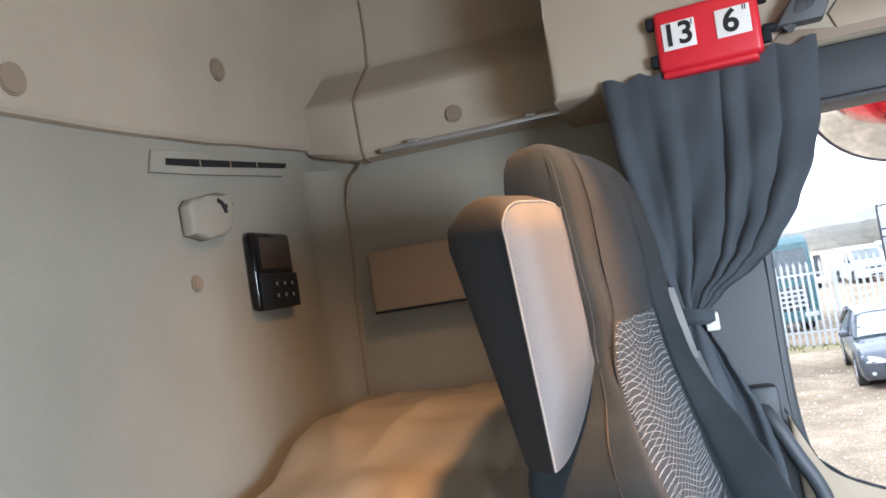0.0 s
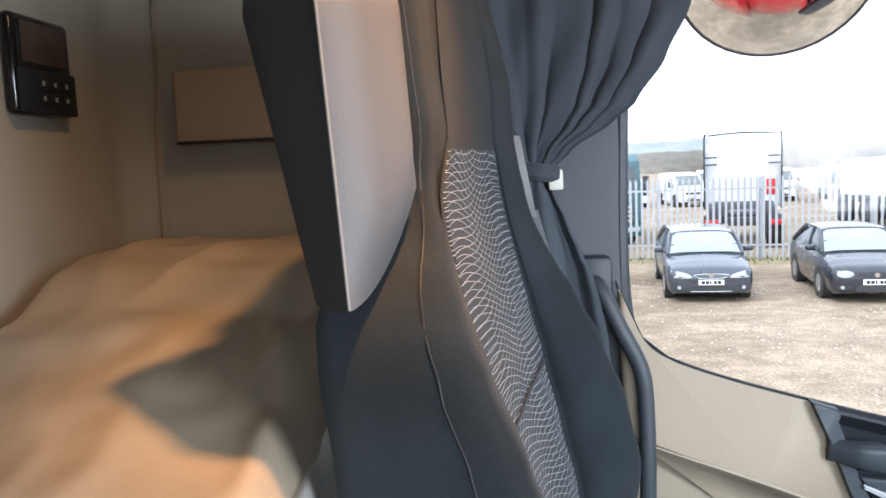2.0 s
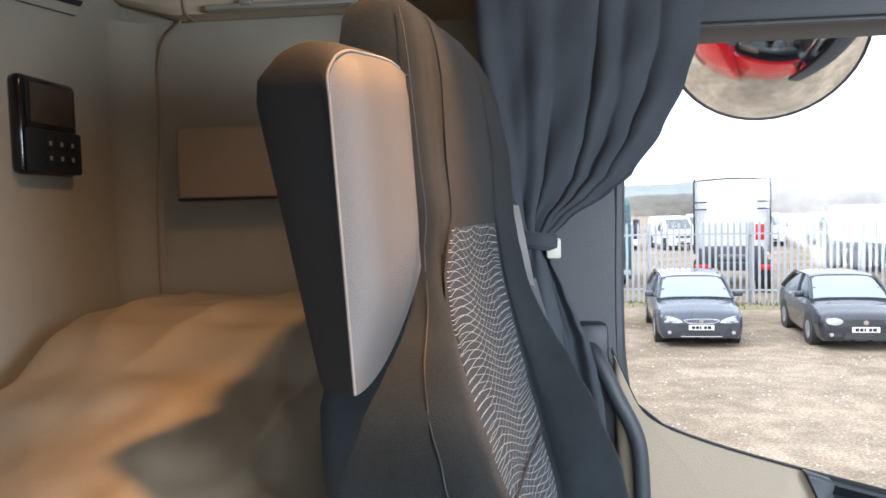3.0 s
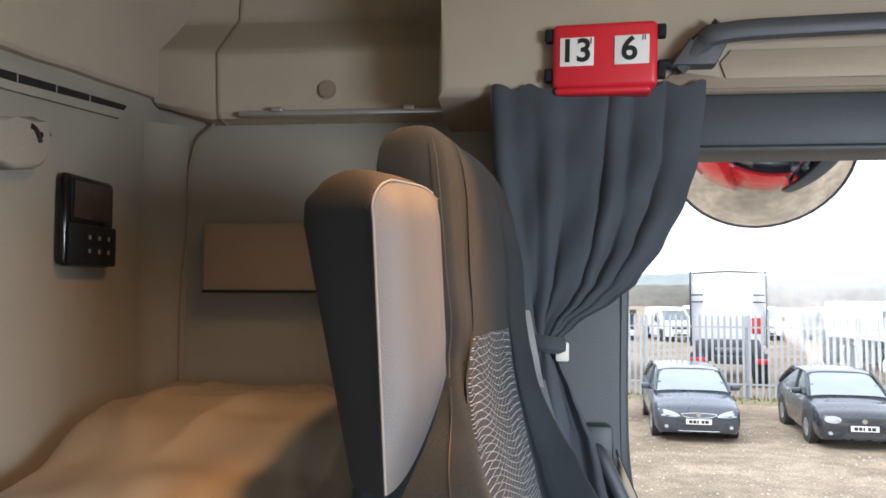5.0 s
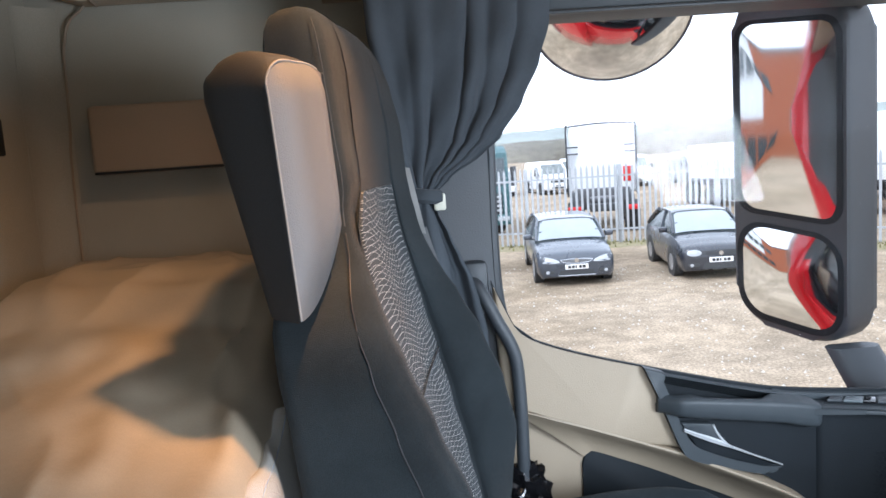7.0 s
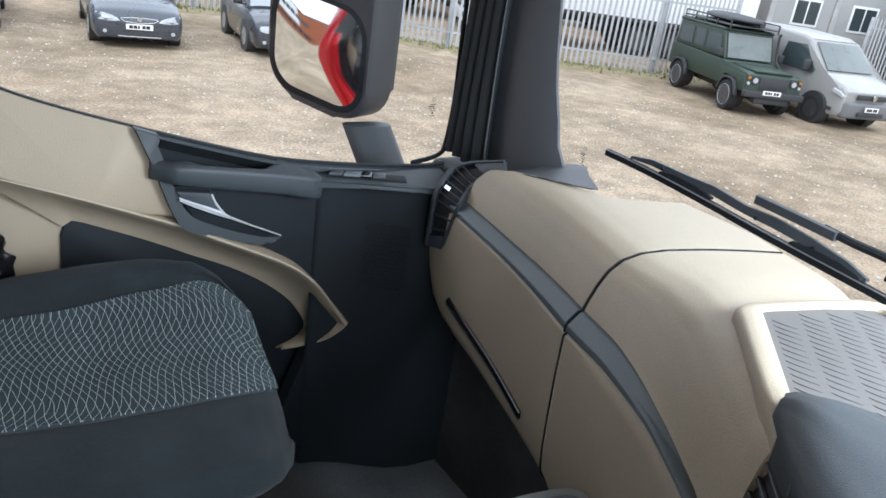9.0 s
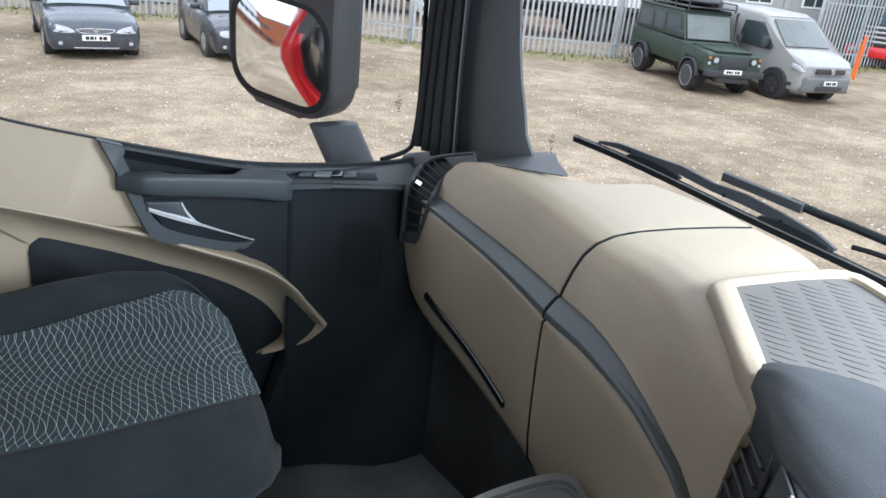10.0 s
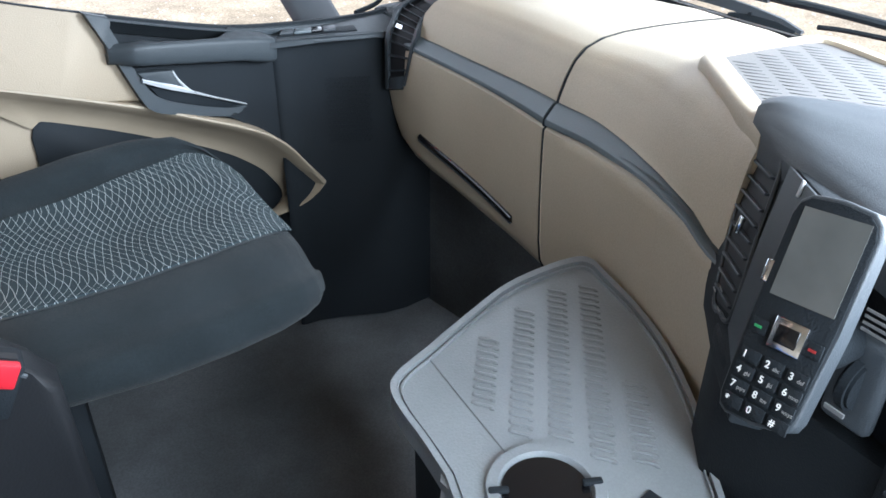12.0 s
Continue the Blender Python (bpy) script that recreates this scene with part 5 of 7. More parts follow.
# seat belt on the door post
belt = empty("seat_belt", "grey webbing seat belt hanging from the door post", "seat belt")
part("strap", sheet(lambda u, v: (lerp(0.814, 0.845, v) + lerp(0.020, 0.012, v) * u, 1.028 - 0.012 * math.sin(v * 3), lerp(3.031, 2.90, v) - 0.004 * u), 3, 16, 0.0015), STRAP, belt)
part("strap_lower", sheet(lambda u, v: (lerp(0.845, 0.935, v ** 1.1) + lerp(0, 0.014, u), 1.030, lerp(2.90, 2.60, v) + 0.01 * u), 3, 16, 0.0015), WEBBING, belt)

# ---- bunk ----
bunk = empty("bunk", "blue-edged bunk board on a dark base", "bunk")
part("board", rbox((0.005, -1.14, 2.40), (0.615, 1.40, 2.46), 0.008), BLUE, bunk, "blue board edge")
part("base", rbox((0.005, -1.14, FLOOR + 0.001), (0.56, 1.40, 2.40), 0.01), BLACK, bunk)


def mat_top(u, v):
    x, y = lerp(0.012, 0.605, u), lerp(-1.1, 1.395, v)
    h, = table(y, [(-1.1, 2.66), (0.2, 2.68), (0.6, 2.715), (0.86, 2.765), (1.0, 2.825), (1.08, 2.845), (1.25, 2.84), (1.395, 2.83)])
    h += 0.028 * math.sin(u * math.pi) ** 0.5 - 0.02 * u
    d = min(u * 0.6, (1 - u) * 0.6, v * 2.5, (1 - v) * 2.5)
    h -= 0.05 * max(0, 1 - d / 0.05) ** 2
    h += 0.010 * noise.noise((x * 5, y * 4, 0.3)) + 0.006 * noise.noise((x * 3 + y * 9, y * 3 - x * 14, 1.7))
    fold = math.sin((y * 0.8 + x * 2.4) * 11 + 2.5 * noise.noise((x * 4, y * 4, 5)))
    h += 0.006 * max(0, fold) ** 3
    h += 0.009 * (1 - abs(noise.noise((x * 4.2 + y * 1.3, y * 2.1 - x, 9.1)))) ** 9
    return (x, y, h)


bmx = sheet(mat_top, 80, 240)
mattress = tagged(part("mattress", bmx, MATTRESS), "beige mattress in a creased clear plastic wrapper on the bunk", "mattress")
part("mattress_side", loft([[(0.61, lerp(-1.1, 1.395, k / 40), 2.462), (0.618, lerp(-1.1, 1.395, k / 40), 2.55), (0.606, lerp(-1.1, 1.395, k / 40), mat_top(1, k / 40)[2])] for k in range(41)], closed=False, caps=False), MATTRESS, mattress)

FILM = material("clear_plastic_film", (0.62, 0.60, 0.56), 0.25, 0.05, 8, spec=0.6)
FILM.node_tree.nodes["Principled BSDF"].inputs["Alpha"].default_value = 0.32


def film_edge(u, v):
    """Loose fold of the wrapper that stands off the mattress edge."""
    y = lerp(0.30, 0.66, u)
    top = mat_top(0.985, (y + 1.1) / 2.495)[2]
    return (lerp(0.592, 0.636, v) + 0.006 * math.sin(u * 13 + v * 3), y, top + 0.012 * math.sin(v * math.pi) - 0.11 * v * v + 0.004 * math.sin(u * 21))


part("wrapper_fold", sheet(film_edge, 24, 10, 0.0006), FILM, mattress, "clear creased plastic fold")

# ---- rear wall fittings ----
ctl = empty("bunk_control_panel", "black bunk control panel with blank screen and six keys", "control panel")
part("housing", rbox((-0.027, 1.008, 3.105), (0.0, 1.178, 3.278), 0.016, 3), GLOSS, ctl)
part("screen", rbox((0.0005, 1.030, 3.195), (0.002, 1.158, 3.265), 0.001), material("dim_screen", (0.045, 0.032, 0.026), 0.25, 0.05, 8), ctl, "blank brownish screen")
part("key_pad", rbox((-0.002, 1.012, 3.108), (0.007, 1.174, 3.185), 0.006), BLACK, ctl)
for r in range(2):
    for k in range(3):
        y, z = 1.070 + k * 0.034, 3.135 + r * 0.026
        key = part("key", rbox((0.0072, y - 0.012, z - 0.010), (0.0095, y + 0.012, z + 0.010), 0.003), BLACK, ctl)
        part("key_mark", rbox((0.0096, y - 0.004, z - 0.004), (0.0099, y + 0.004, z + 0.004), 0.0), KEYMARK, key)

slotv = empty("wall_vent", "long dark air vent in the rear wall", "air vent", at=(0, 0.03, 0))
part("frame", prism([(0.700, 3.380), (0.712, 3.424), (0.844, 3.437), (1.250, 3.469), (1.193, 3.422), (0.847, 3.391)], -0.027, -0.018, "x", 0.004), WALLING, slotv)
part("mouth", prism([(0.742, 3.398), (0.745, 3.411), (0.845, 3.421), (1.216, 3.456), (1.205, 3.443), (0.846, 3.406)], -0.0178, -0.0165, "x"), INK, slotv)
for k in range(3):
    part("slat", rbox((-0.0164, 0.85 + k * 0.11, 3.4065 + k * 0.011), (-0.0155, 0.854 + k * 0.11, 3.421 + k * 0.0105), 0.0002), TAUPE, slotv)

lampw = empty("reading_lamp_socket", "cream reading lamp mount with a dark opening", "lamp mount", at=(0, 0.05, 0))
part("mount", prism([(0.755, 3.265), (0.750, 3.320), (0.765, 3.334), (0.801, 3.341), (0.855, 3.354), (0.877, 3.342), (0.903, 3.334), (0.903, 3.313), (0.881, 3.276), (0.859, 3.266), (0.805, 3.256)], -0.027, 0.006, "x", 0.010, 3), WALLING, lampw)
part("opening", tube([(0.0065, 0.838, 3.335), (0.0065, 0.850, 3.331), (0.0065, 0.859, 3.320), (0.0065, 0.864, 3.312)], 0.0045, 8), INK, lampw)
part("socket", disc((0.0065, 0.8655, 3.325), 0.005, 0.003, (1, 0, 0), 14), INK, lampw)


def stud(at, axis, r=0.022):
    ob = empty("wall_stud", "round taupe fixing stud in the wall lining", "stud", "wall studs")
    part("cap", disc(at, r, 0.008, axis, 20, bevel=0.003), TAUPE, ob)


stud((-0.004, 0.43, 3.482), (1, 0, 0), 0.026)
stud((0.008, 0.955, 3.618), (1, 0, 0), 0.024)
stud((-0.024, 0.83, 3.175), (1, 0, 0), 0.016)
stud((0.396, 1.342, 3.508), (0, -1, 0), 0.021)

# ---- side wall fittings ----
locker = empty("side_locker", "taupe plastic storage box on the side wall", "storage box")
part("box", rbox((0.105, 1.36, 3.055), (0.55, 1.419, 3.215), 0.012, 3), TAUPE, locker)
part("lid_line", rbox((0.11, 1.357, 3.056), (0.55, 1.3605, 3.062), 0.001), BLACK, locker)
rail = empty("curtain_rail", "pale aluminium curtain rail along the side wall", "curtain rail")
part("track", rbox((0.20, 1.325, 3.447), (0.664, 1.349, 3.459), 0.003), ALLOY, rail)
for x in (0.275, 0.57):
    part("bracket", rbox((x, 1.320, 3.455), (x + 0.025, 1.352, 3.466), 0.003), ALLOY, rail)

# ---- curtain ----
cur = empty("side_curtain", "dark blue-grey pleated curtain tied back at the door post", "curtain")


def drape(u, v):
    z = lerp(3.435, 2.965, v)
    xl, xr = table(v, [(0, 0.762, 1.150), (0.29, 0.769, 1.130), (0.45, 0.782, 1.105), (0.62, 0.795, 1.068), (0.766, 0.810, 1.021), (0.83, 0.818, 0.983), (0.92, 0.834, 0.916), (1.0, 0.848, 0.876)])
    x = lerp(xl, xr, u)
    ph = u * 2 * math.pi * 6.0 + 1.7 * math.sin(u * 9 + 0.4) + 0.9 * math.sin(u * 23) + v * 1.4 + 0.5 * math.sin(v * 5 + u * 11)
    amp = 0.0085 * (0.45 + 0.55 * min(1, v * 3)) * (0.65 + 0.35 * math.sin(u * 21 + 1))
    y = 1.082 + amp * math.sin(ph) - 0.022 * math.sin(v * math.pi) * (0.3 + 0.7 * u)
    y += 0.010 * math.sin(v * 14 + u * 17) * v * (1 - v) * 2
    top = 0.006 * math.sin(u * 40) * (1 - min(1, v * 8))
    return (x + 0.004 * math.cos(ph), y, z + top)


part("drape", sheet(drape, 170, 48, push=(0, 0.002, 0)), CURTAIN, cur)


def tail(u, v):
    z = lerp(2.965, 2.60, v)
    xr, = table(v, [(0, 0.878), (0.08, 0.886), (0.23, 0.910), (0.37, 0.931), (0.46, 0.947), (0.62, 0.960), (0.76, 0.970), (1.0, 0.975)])
    xl, = table(v, [(0, 0.850), (0.1, 0.836), (0.5, 0.846), (1.0, 0.87)])
    ph = u * 2 * math.pi * 1.6 + v * 1.2 + 0.6
    return (lerp(xl, xr, u), 1.070 + 0.013 * math.sin(ph) * min(1, 0.25 + v * 1.5) + 0.004 * math.sin(u * 31 + v * 5) * (1 - v), z + 0.06 * (1 - u) * v)


part("tail", sheet(tail, 60, 30, push=(0, 0.002, 0)), CURTAIN, cur)


def flap(u, v):
    """A second, shorter fold of the tied curtain in front of the tail."""
    z = lerp(2.955, 2.72, v)
    xl, xr = table(v, [(0, 0.848, 0.868), (0.15, 0.840, 0.882), (0.6, 0.850, 0.905), (1.0, 0.868, 0.922)])
    return (lerp(xl, xr, u), 1.050 + 0.010 * math.sin(u * 7 + v * 2) * min(1, 0.3 + v), z + 0.05 * (1 - u) * v)


part("flap", sheet(flap, 30, 20, push=(0, 0.002, 0)), CURTAIN, cur)
part("tie_band", tube([(0.842, 1.055, 2.972), (0.865, 1.045, 2.968), (0.892, 1.055, 2.965)], 0.012, 8, flat=1.3), CURTAIN, cur)
clipb = empty("curtain_clip", "small cream plastic curtain clip", "clip")
part("clip", rbox((0.878, 1.045, 2.938), (0.902, 1.062, 2.972), 0.004), CLIP, clipb)

# ---- height sign ----
sign = empty("height_sign", "red plastic cab height sign reading thirteen feet six", "sign")
SG = Matrix.Translation((0.971, 1.075, 3.477)) @ pose(0, 0, 0, 0, 1.5, -9)
def sg(lo, hi, r=0.004):
    return rbox(lo, hi, r, 3, m=SG)
body = part("case", sg((-0.092, -0.022, -0.052), (0.092, 0.022, 0.065), 0.010), RED, sign)
part("base_lip", sg((-0.088, -0.02, -0.064), (0.082, 0.02, -0.0505), 0.006), RED, sign)
for a, b in ((-0.078, -0.018), (0.018, 0.078)):
    part("number_card", sg((a, -0.0245, -0.014), (b, -0.0221, 0.038), 0.001), WHITE, sign)
UP = SG @ pose(0, -0.0250, 0, 90, 0, 0)
writing("numeral", "13", 0.058, INK, UP @ pose(-0.050, 0.012, 0), sign)
writing("numeral", "6", 0.058, INK, UP @ pose(0.044, 0.012, 0), sign)
part("tick", sg((-0.024, -0.0252, 0.026), (-0.022, -0.0246, 0.036), 0), INK, sign)
for a in (0.066, 0.070):
    part("tick", sg((a, -0.0252, 0.028), (a + 0.0018, -0.0246, 0.037), 0), INK, sign)
for x in (-0.100, 0.100):
    for z in (-0.025, 0.048):
        part("clip", sg((min(x * 0.9, x * 1.07), -0.014, z - 0.012), (max(x * 0.9, x * 1.07), 0.006, z + 0.012), 0.004), BLACK, sign)
part("knob", disc(SG @ Vector((0.104, -0.004, -0.012)), 0.009, 0.022, (1, 0, 0), 14, bevel=0.002), BLACK, sign)

roofgrab = empty("roof_grab_rail", "dark grey grab rail on the roof lining", "grab rail")
part("rail_bar", tube([(1.10, 1.085, 3.465), (1.14, 1.07, 3.50), (1.17, 1.055, 3.515), (1.30, 1.05, 3.522), (1.70, 1.05, 3.53)], 0.017, 10, flat=1.2), PILLAR, roofgrab)
part("rail_foot", prism([(1.085, 3.462), (1.165, 3.462), (1.185, 3.50), (1.18, 3.535), (1.165, 3.548), (1.155, 3.528), (1.12, 3.512)], 1.06, 1.099, "y", 0.008), PILLAR, roofgrab)
shelf = tagged(part("header_recess", prism([(1.19, 3.445), (1.18, 3.475), (1.20, 3.498), (1.9, 3.50), (1.9, 3.445)], 1.094, 1.0995, "y", 0.003), BEIGE), "lighter recessed panel in the roof lining", "lining panel", kind="structure")
part("lower_strip", prism([(1.06, 3.428), (1.10, 3.462), (1.19, 3.447), (1.9, 3.440), (1.9, 3.428)], 1.096, 1.0995, "y", 0.002), TAUPE, shelf)

# ---- outside mirrors and wiper ----
mir = empty("door_mirror", "black lorry door mirror with main and wide-angle glass", "door mirror")
A, B = Vector((1.822, 1.748, 0)), Vector((1.966, 1.455, 0))
along = (A - B).normalized()
face = Vector((-along.y, along.x, 0))
face = face if face.x < 0 else -face
MF = Matrix(((along.x, 0, face.x, B.x), (along.y, 0, face.y, B.y), (0, 1, 0, 0), (0, 0, 0, 1)))
W = (A - B).length * 0.89


def rounded(w0, w1, h0, h1, r, n=6, skew=0.0):
    pts = []
    for cx, cy, a0 in ((w1 - r, h1 - r, 0), (w0 + r, h1 - r, 90), (w0 + r, h0 + r, 180), (w1 - r, h0 + r, 270)):
        for k in range(n + 1):
            a = radians(a0 + 90 * k / n)
            x = cx + r * math.cos(a)
            pts.append((x, cy + r * math.sin(a) + skew * (x - w0) / (w1 - w0)))
    return pts


def mirror_glass(w0, w1, h0, h1, r, skew, bulge):
    out = bmesh.new()
    rim = rounded(w0, w1, h0, h1, r, 6, skew)
    c = Vector(((w0 + w1) / 2, (h0 + h1) / 2 + skew / 2))
    rings = []
    for k in range(12):
        f = 1 - k / 12
        rings.append([MF @ Vector((c.x + (x - c.x) * f, c.y + (y - c.y) * f, 0.006 + 0.05 * (x - w0) * f + 0.05 * (c.x - w0) * (1 - f) + bulge * (1 - f * f))) for x, y in rim])
    rows = [[out.verts.new(p) for p in ring] for ring in rings]
    n = len(rim)
    for a, b in zip(rows, rows[1:]):
        for i in range(n):
            out.faces.new((a[i], a[(i + 1) % n], b[(i + 1) % n], b[i]))
    out.faces.new(rows[-1])
    return out


part("housing", prism(rounded(-0.022, W + 0.040, 2.450, 3.40, 0.10, 6, 0.045), -0.13, 0.004, "z", 0.02, 3, m=MF), CHARCOAL, mir, "ribbed charcoal housing")
part("main_glass", mirror_glass(0.0, W, 2.80, 3.32, 0.05, 0.035, 0.014), MIRROR, mir, "flat main mirror glass")
part("wide_glass", mirror_glass(0.0, W, 2.490, 2.745, 0.075, 0.04, 0.024), MIRROR, mir, "domed wide-angle mirror glass")
part("glass_rim", prism(rounded(-0.012, W + 0.032, 2.470, 2.758, 0.085, 6, 0.04), 0.002, 0.007, "z", 0.002, m=MF), BLACK, mir)
part("glass_rim", prism(rounded(-0.012, W + 0.032, 2.785, 3.335, 0.055, 6, 0.035), 0.002, 0.007, "z", 0.002, m=MF), BLACK, mir)
part("arm", loft([[(2.0 + a * 0.062 + k * 0.035, 1.46 - k * 0.13 + b * 0.028, 2.46 - k * 0.17) for a, b in ((-0.8, -1), (0.8, -1), (1.1, -0.5), (1.2, 0), (1.1, 0.5), (0.8, 1), (-0.8, 1), (-1.1, 0.5), (-1.2, 0), (-1.1, -0.5))] for k in (0, 0.3, 0.6, 1.0)]), CHARCOAL, mir, "grey mirror arm")
part("upper_arm", tube([(2.02, 1.50, 3.36), (2.08, 1.40, 3.46), (2.10, 1.30, 3.50)], 0.03, 10), CHARCOAL, mir)

kerb = empty("kerb_mirror", "domed kerb-view mirror over the passenger window", "kerb mirror")


KN = Vector((-0.15, -0.88, -0.48)).normalized()
KU = KN.cross(Vector((0, 0, 1))).normalized()
KV = KU.cross(KN).normalized()


def dome(u, v):
    """A shallow round cap that looks inwards and down along the door."""
    a, t = u * 2 * math.pi, v * 0.637
    return Vector((1.508, 1.90, 3.462)) + (KU * math.cos(a) * 1.0 + KV * math.sin(a) * 0.96) * 0.42 * math.sin(t) + KN * 0.42 * (math.cos(t) - 0.804)


part("dome_glass", sheet(dome, 48, 20), MIRROR, kerb, "convex mirror glass")
part("shell", sheet(lambda u, v: dome(u, 1.0) + (Vector((1.508, 1.90, 3.462)) - dome(u, 1.0)) * (-0.03 + 1.03 * v) - KN * (0.004 + 0.10 * math.sin(v * math.pi / 2)), 40, 10), CHARCOAL, kerb)
part("shell_rim", tube([dome(k / 32, 1.0) for k in range(33)], 0.003, 8), PILLAR, kerb)
part("bracket", tube([(1.53, 1.99, 3.52), (1.58, 1.85, 3.74), (1.62, 1.53, 3.80)], 0.03, 8), CHARCOAL, kerb)

wip = empty("windscreen_wiper", "black windscreen wiper resting on the glass", "wiper")
WL = smooth_line([(2.29, 0.832, 2.569), (2.29, 0.70, 2.565), (2.29, 0.55, 2.555), (2.29, 0.41, 2.543), (2.29, 0.286, 2.534), (2.29, 0.168, 2.526), (2.29, -0.10, 2.505)], 4)
blade = part("blade", loft([[p + Vector((a, 0, b)) for a, b in ((-0.005, -0.010), (0.006, -0.010), (0.007, -0.002), (0.004, 0.005), (-0.004, 0.005), (-0.006, -0.002))] for p in WL]), BLACK, wip, "black rubber blade")
# Thin alloy line stands for the highlight along the blade holder.
part("blade_strip", tube([p + Vector((-0.006, 0, 0.0035)) for p in WL[::3]], 0.0016, 6), ALLOY, blade, "thin pale line painted as the blade's highlight")
SPINE = [(0.76, 0.000, 0.006), (0.70, 0.006, 0.012), (0.60, 0.008, 0.014), (0.53, 0.010, 0.018), (0.45, 0.008, 0.016), (0.38, 0.010, 0.020), (0.30, 0.008, 0.018), (0.23, 0.004, 0.014), (0.19, 0.0, 0.006)]


def on_blade(y):
    for a, b in zip(WL, WL[1:]):
        if b.y <= y <= a.y:
            return a.lerp(b, (a.y - y) / (a.y - b.y))
    return WL[-1]


bridge = part("bridge", loft([[on_blade(y) + Vector((a, 0, z)) for a, z in ((0.0, 0.006 + lo), (0.012, 0.006 + lo), (0.016, 0.004 + lo + 0.6 * h), (0.010, 0.006 + lo + h), (0.002, 0.006 + lo + h))] for y, lo, h in SPINE]), CHARCOAL, wip, "grey wiper bridge")
for y in (0.665, 0.42, 0.295):
    part("rivet", disc(on_blade(y) + Vector((-0.001, 0, 0.018)), 0.004, 0.004, (1, 0, 0), 10), BLACK, bridge)
for y in (0.60, 0.27):
    part("yoke", loft([[on_blade(y + dy) + Vector((a, 0, z)) for a, z in ((-0.004, 0.006), (0.010, 0.006), (0.010, 0.010 + h), (-0.002, 0.010 + h))] for dy, h in ((0.07, 0.0), (0.03, 0.007), (-0.03, 0.007), (-0.07, 0.0))]), BLACK, bridge)
part("wiper_arm", tube([(2.312, 0.30, 2.588), (2.312, 0.24, 2.583), (2.314, 0.12, 2.577), (2.32, -0.35, 2.54)], 0.008, 8), BLACK, wip)
part("arm_channel", loft([[(2.302 + a, y, z + b) for a, b in ((-0.004, -0.009), (0.012, -0.009), (0.014, 0.006), (0.004, 0.009), (-0.004, 0.007))] for y, z in ((0.440, 2.594), (0.40, 2.592), (0.34, 2.589), (0.27, 2.585))]), CHARCOAL, wip, "folded arm channel")
part("washer_hose", tube([(2.31, 0.17, 2.548), (2.312, 0.10, 2.551), (2.315, -0.1, 2.545), (2.32, -0.3, 2.52)], 0.005, 6), BLACK, wip)

# ---- yard ----
def gravel():
    m = material("gravel_yard", (0.36, 0.29, 0.212), 0.95, 0.09, 0.25, 0.0, 14, bump=0.9, bump_size=11, spec=0.12, tint=(0.22, 0.17, 0.115))
    n, l = m.node_tree.nodes, m.node_tree.links
    b = n["Principled BSDF"]
    base = b.inputs["Base Color"].links[0].from_socket
    co = n.new("ShaderNodeTexCoord")
    for size, lo, hi, dark, light in ((0.7, 0.40, 0.62, 0.82, 1.12), (3.0, 0.40, 0.62, 0.86, 1.10), (24.0, 0.40, 0.64, 0.80, 1.25)):
        t = n.new("ShaderNodeTexNoise")
        t.inputs["Scale"].default_value, t.inputs["Detail"].default_value = size, 4
        l.new(co.outputs["Object"], t.inputs["Vector"])
        r = n.new("ShaderNodeValToRGB")
        r.color_ramp.elements[0].position, r.color_ramp.elements[1].position = lo, hi
        r.color_ramp.elements[0].color, r.color_ramp.elements[1].color = (dark, dark, dark, 1), (light, light, light, 1)
        l.new(t.outputs["Fac"], r.inputs["Fac"])
        x = n.new("ShaderNodeMix")
        x.data_type, x.blend_type = "RGBA", "MULTIPLY"
        x.inputs["Factor"].default_value = 1.0
        l.new(base, x.inputs["A"])
        l.new(r.outputs["Color"], x.inputs["B"])
        base = x.outputs["Result"]
    l.new(base, b.inputs["Base Color"])
    return m


ground = tagged(part("ground", rbox((-400, -300, -0.5), (500, 900, 0.0), 0.0), gravel(), smooth=0), "pale brown gravel and mud yard", "ground", kind="structure")
STONE = material("pale_stone", (0.52, 0.48, 0.42), 0.9, 0.2, 30)
rng = random.Random(4)
peb = bmesh.new()
for _ in range(5200):
    d, a = 4 + 15 * rng.random() ** 0.8, radians(-8 + 88 * rng.random())
    x, y, s = 0.9 + d * math.sin(a), d * math.cos(a), 0.010 + 0.022 * rng.random() ** 3
    top = peb.verts.new((x, y, s * 0.8))
    ring = [peb.verts.new((x + s * (0.7 + 0.5 * rng.random()) * math.cos(k * 1.2566 + s * 90), y + s * (0.7 + 0.5 * rng.random()) * math.sin(k * 1.2566 + s * 90), -0.001)) for k in range(5)]
    for k in range(5):
        peb.faces.new((ring[k], ring[(k + 1) % 5], top))
tagged(part("gravel_stones", peb, STONE, smooth=0), "loose pale gravel stones on the yard", "gravel", kind="stuff")

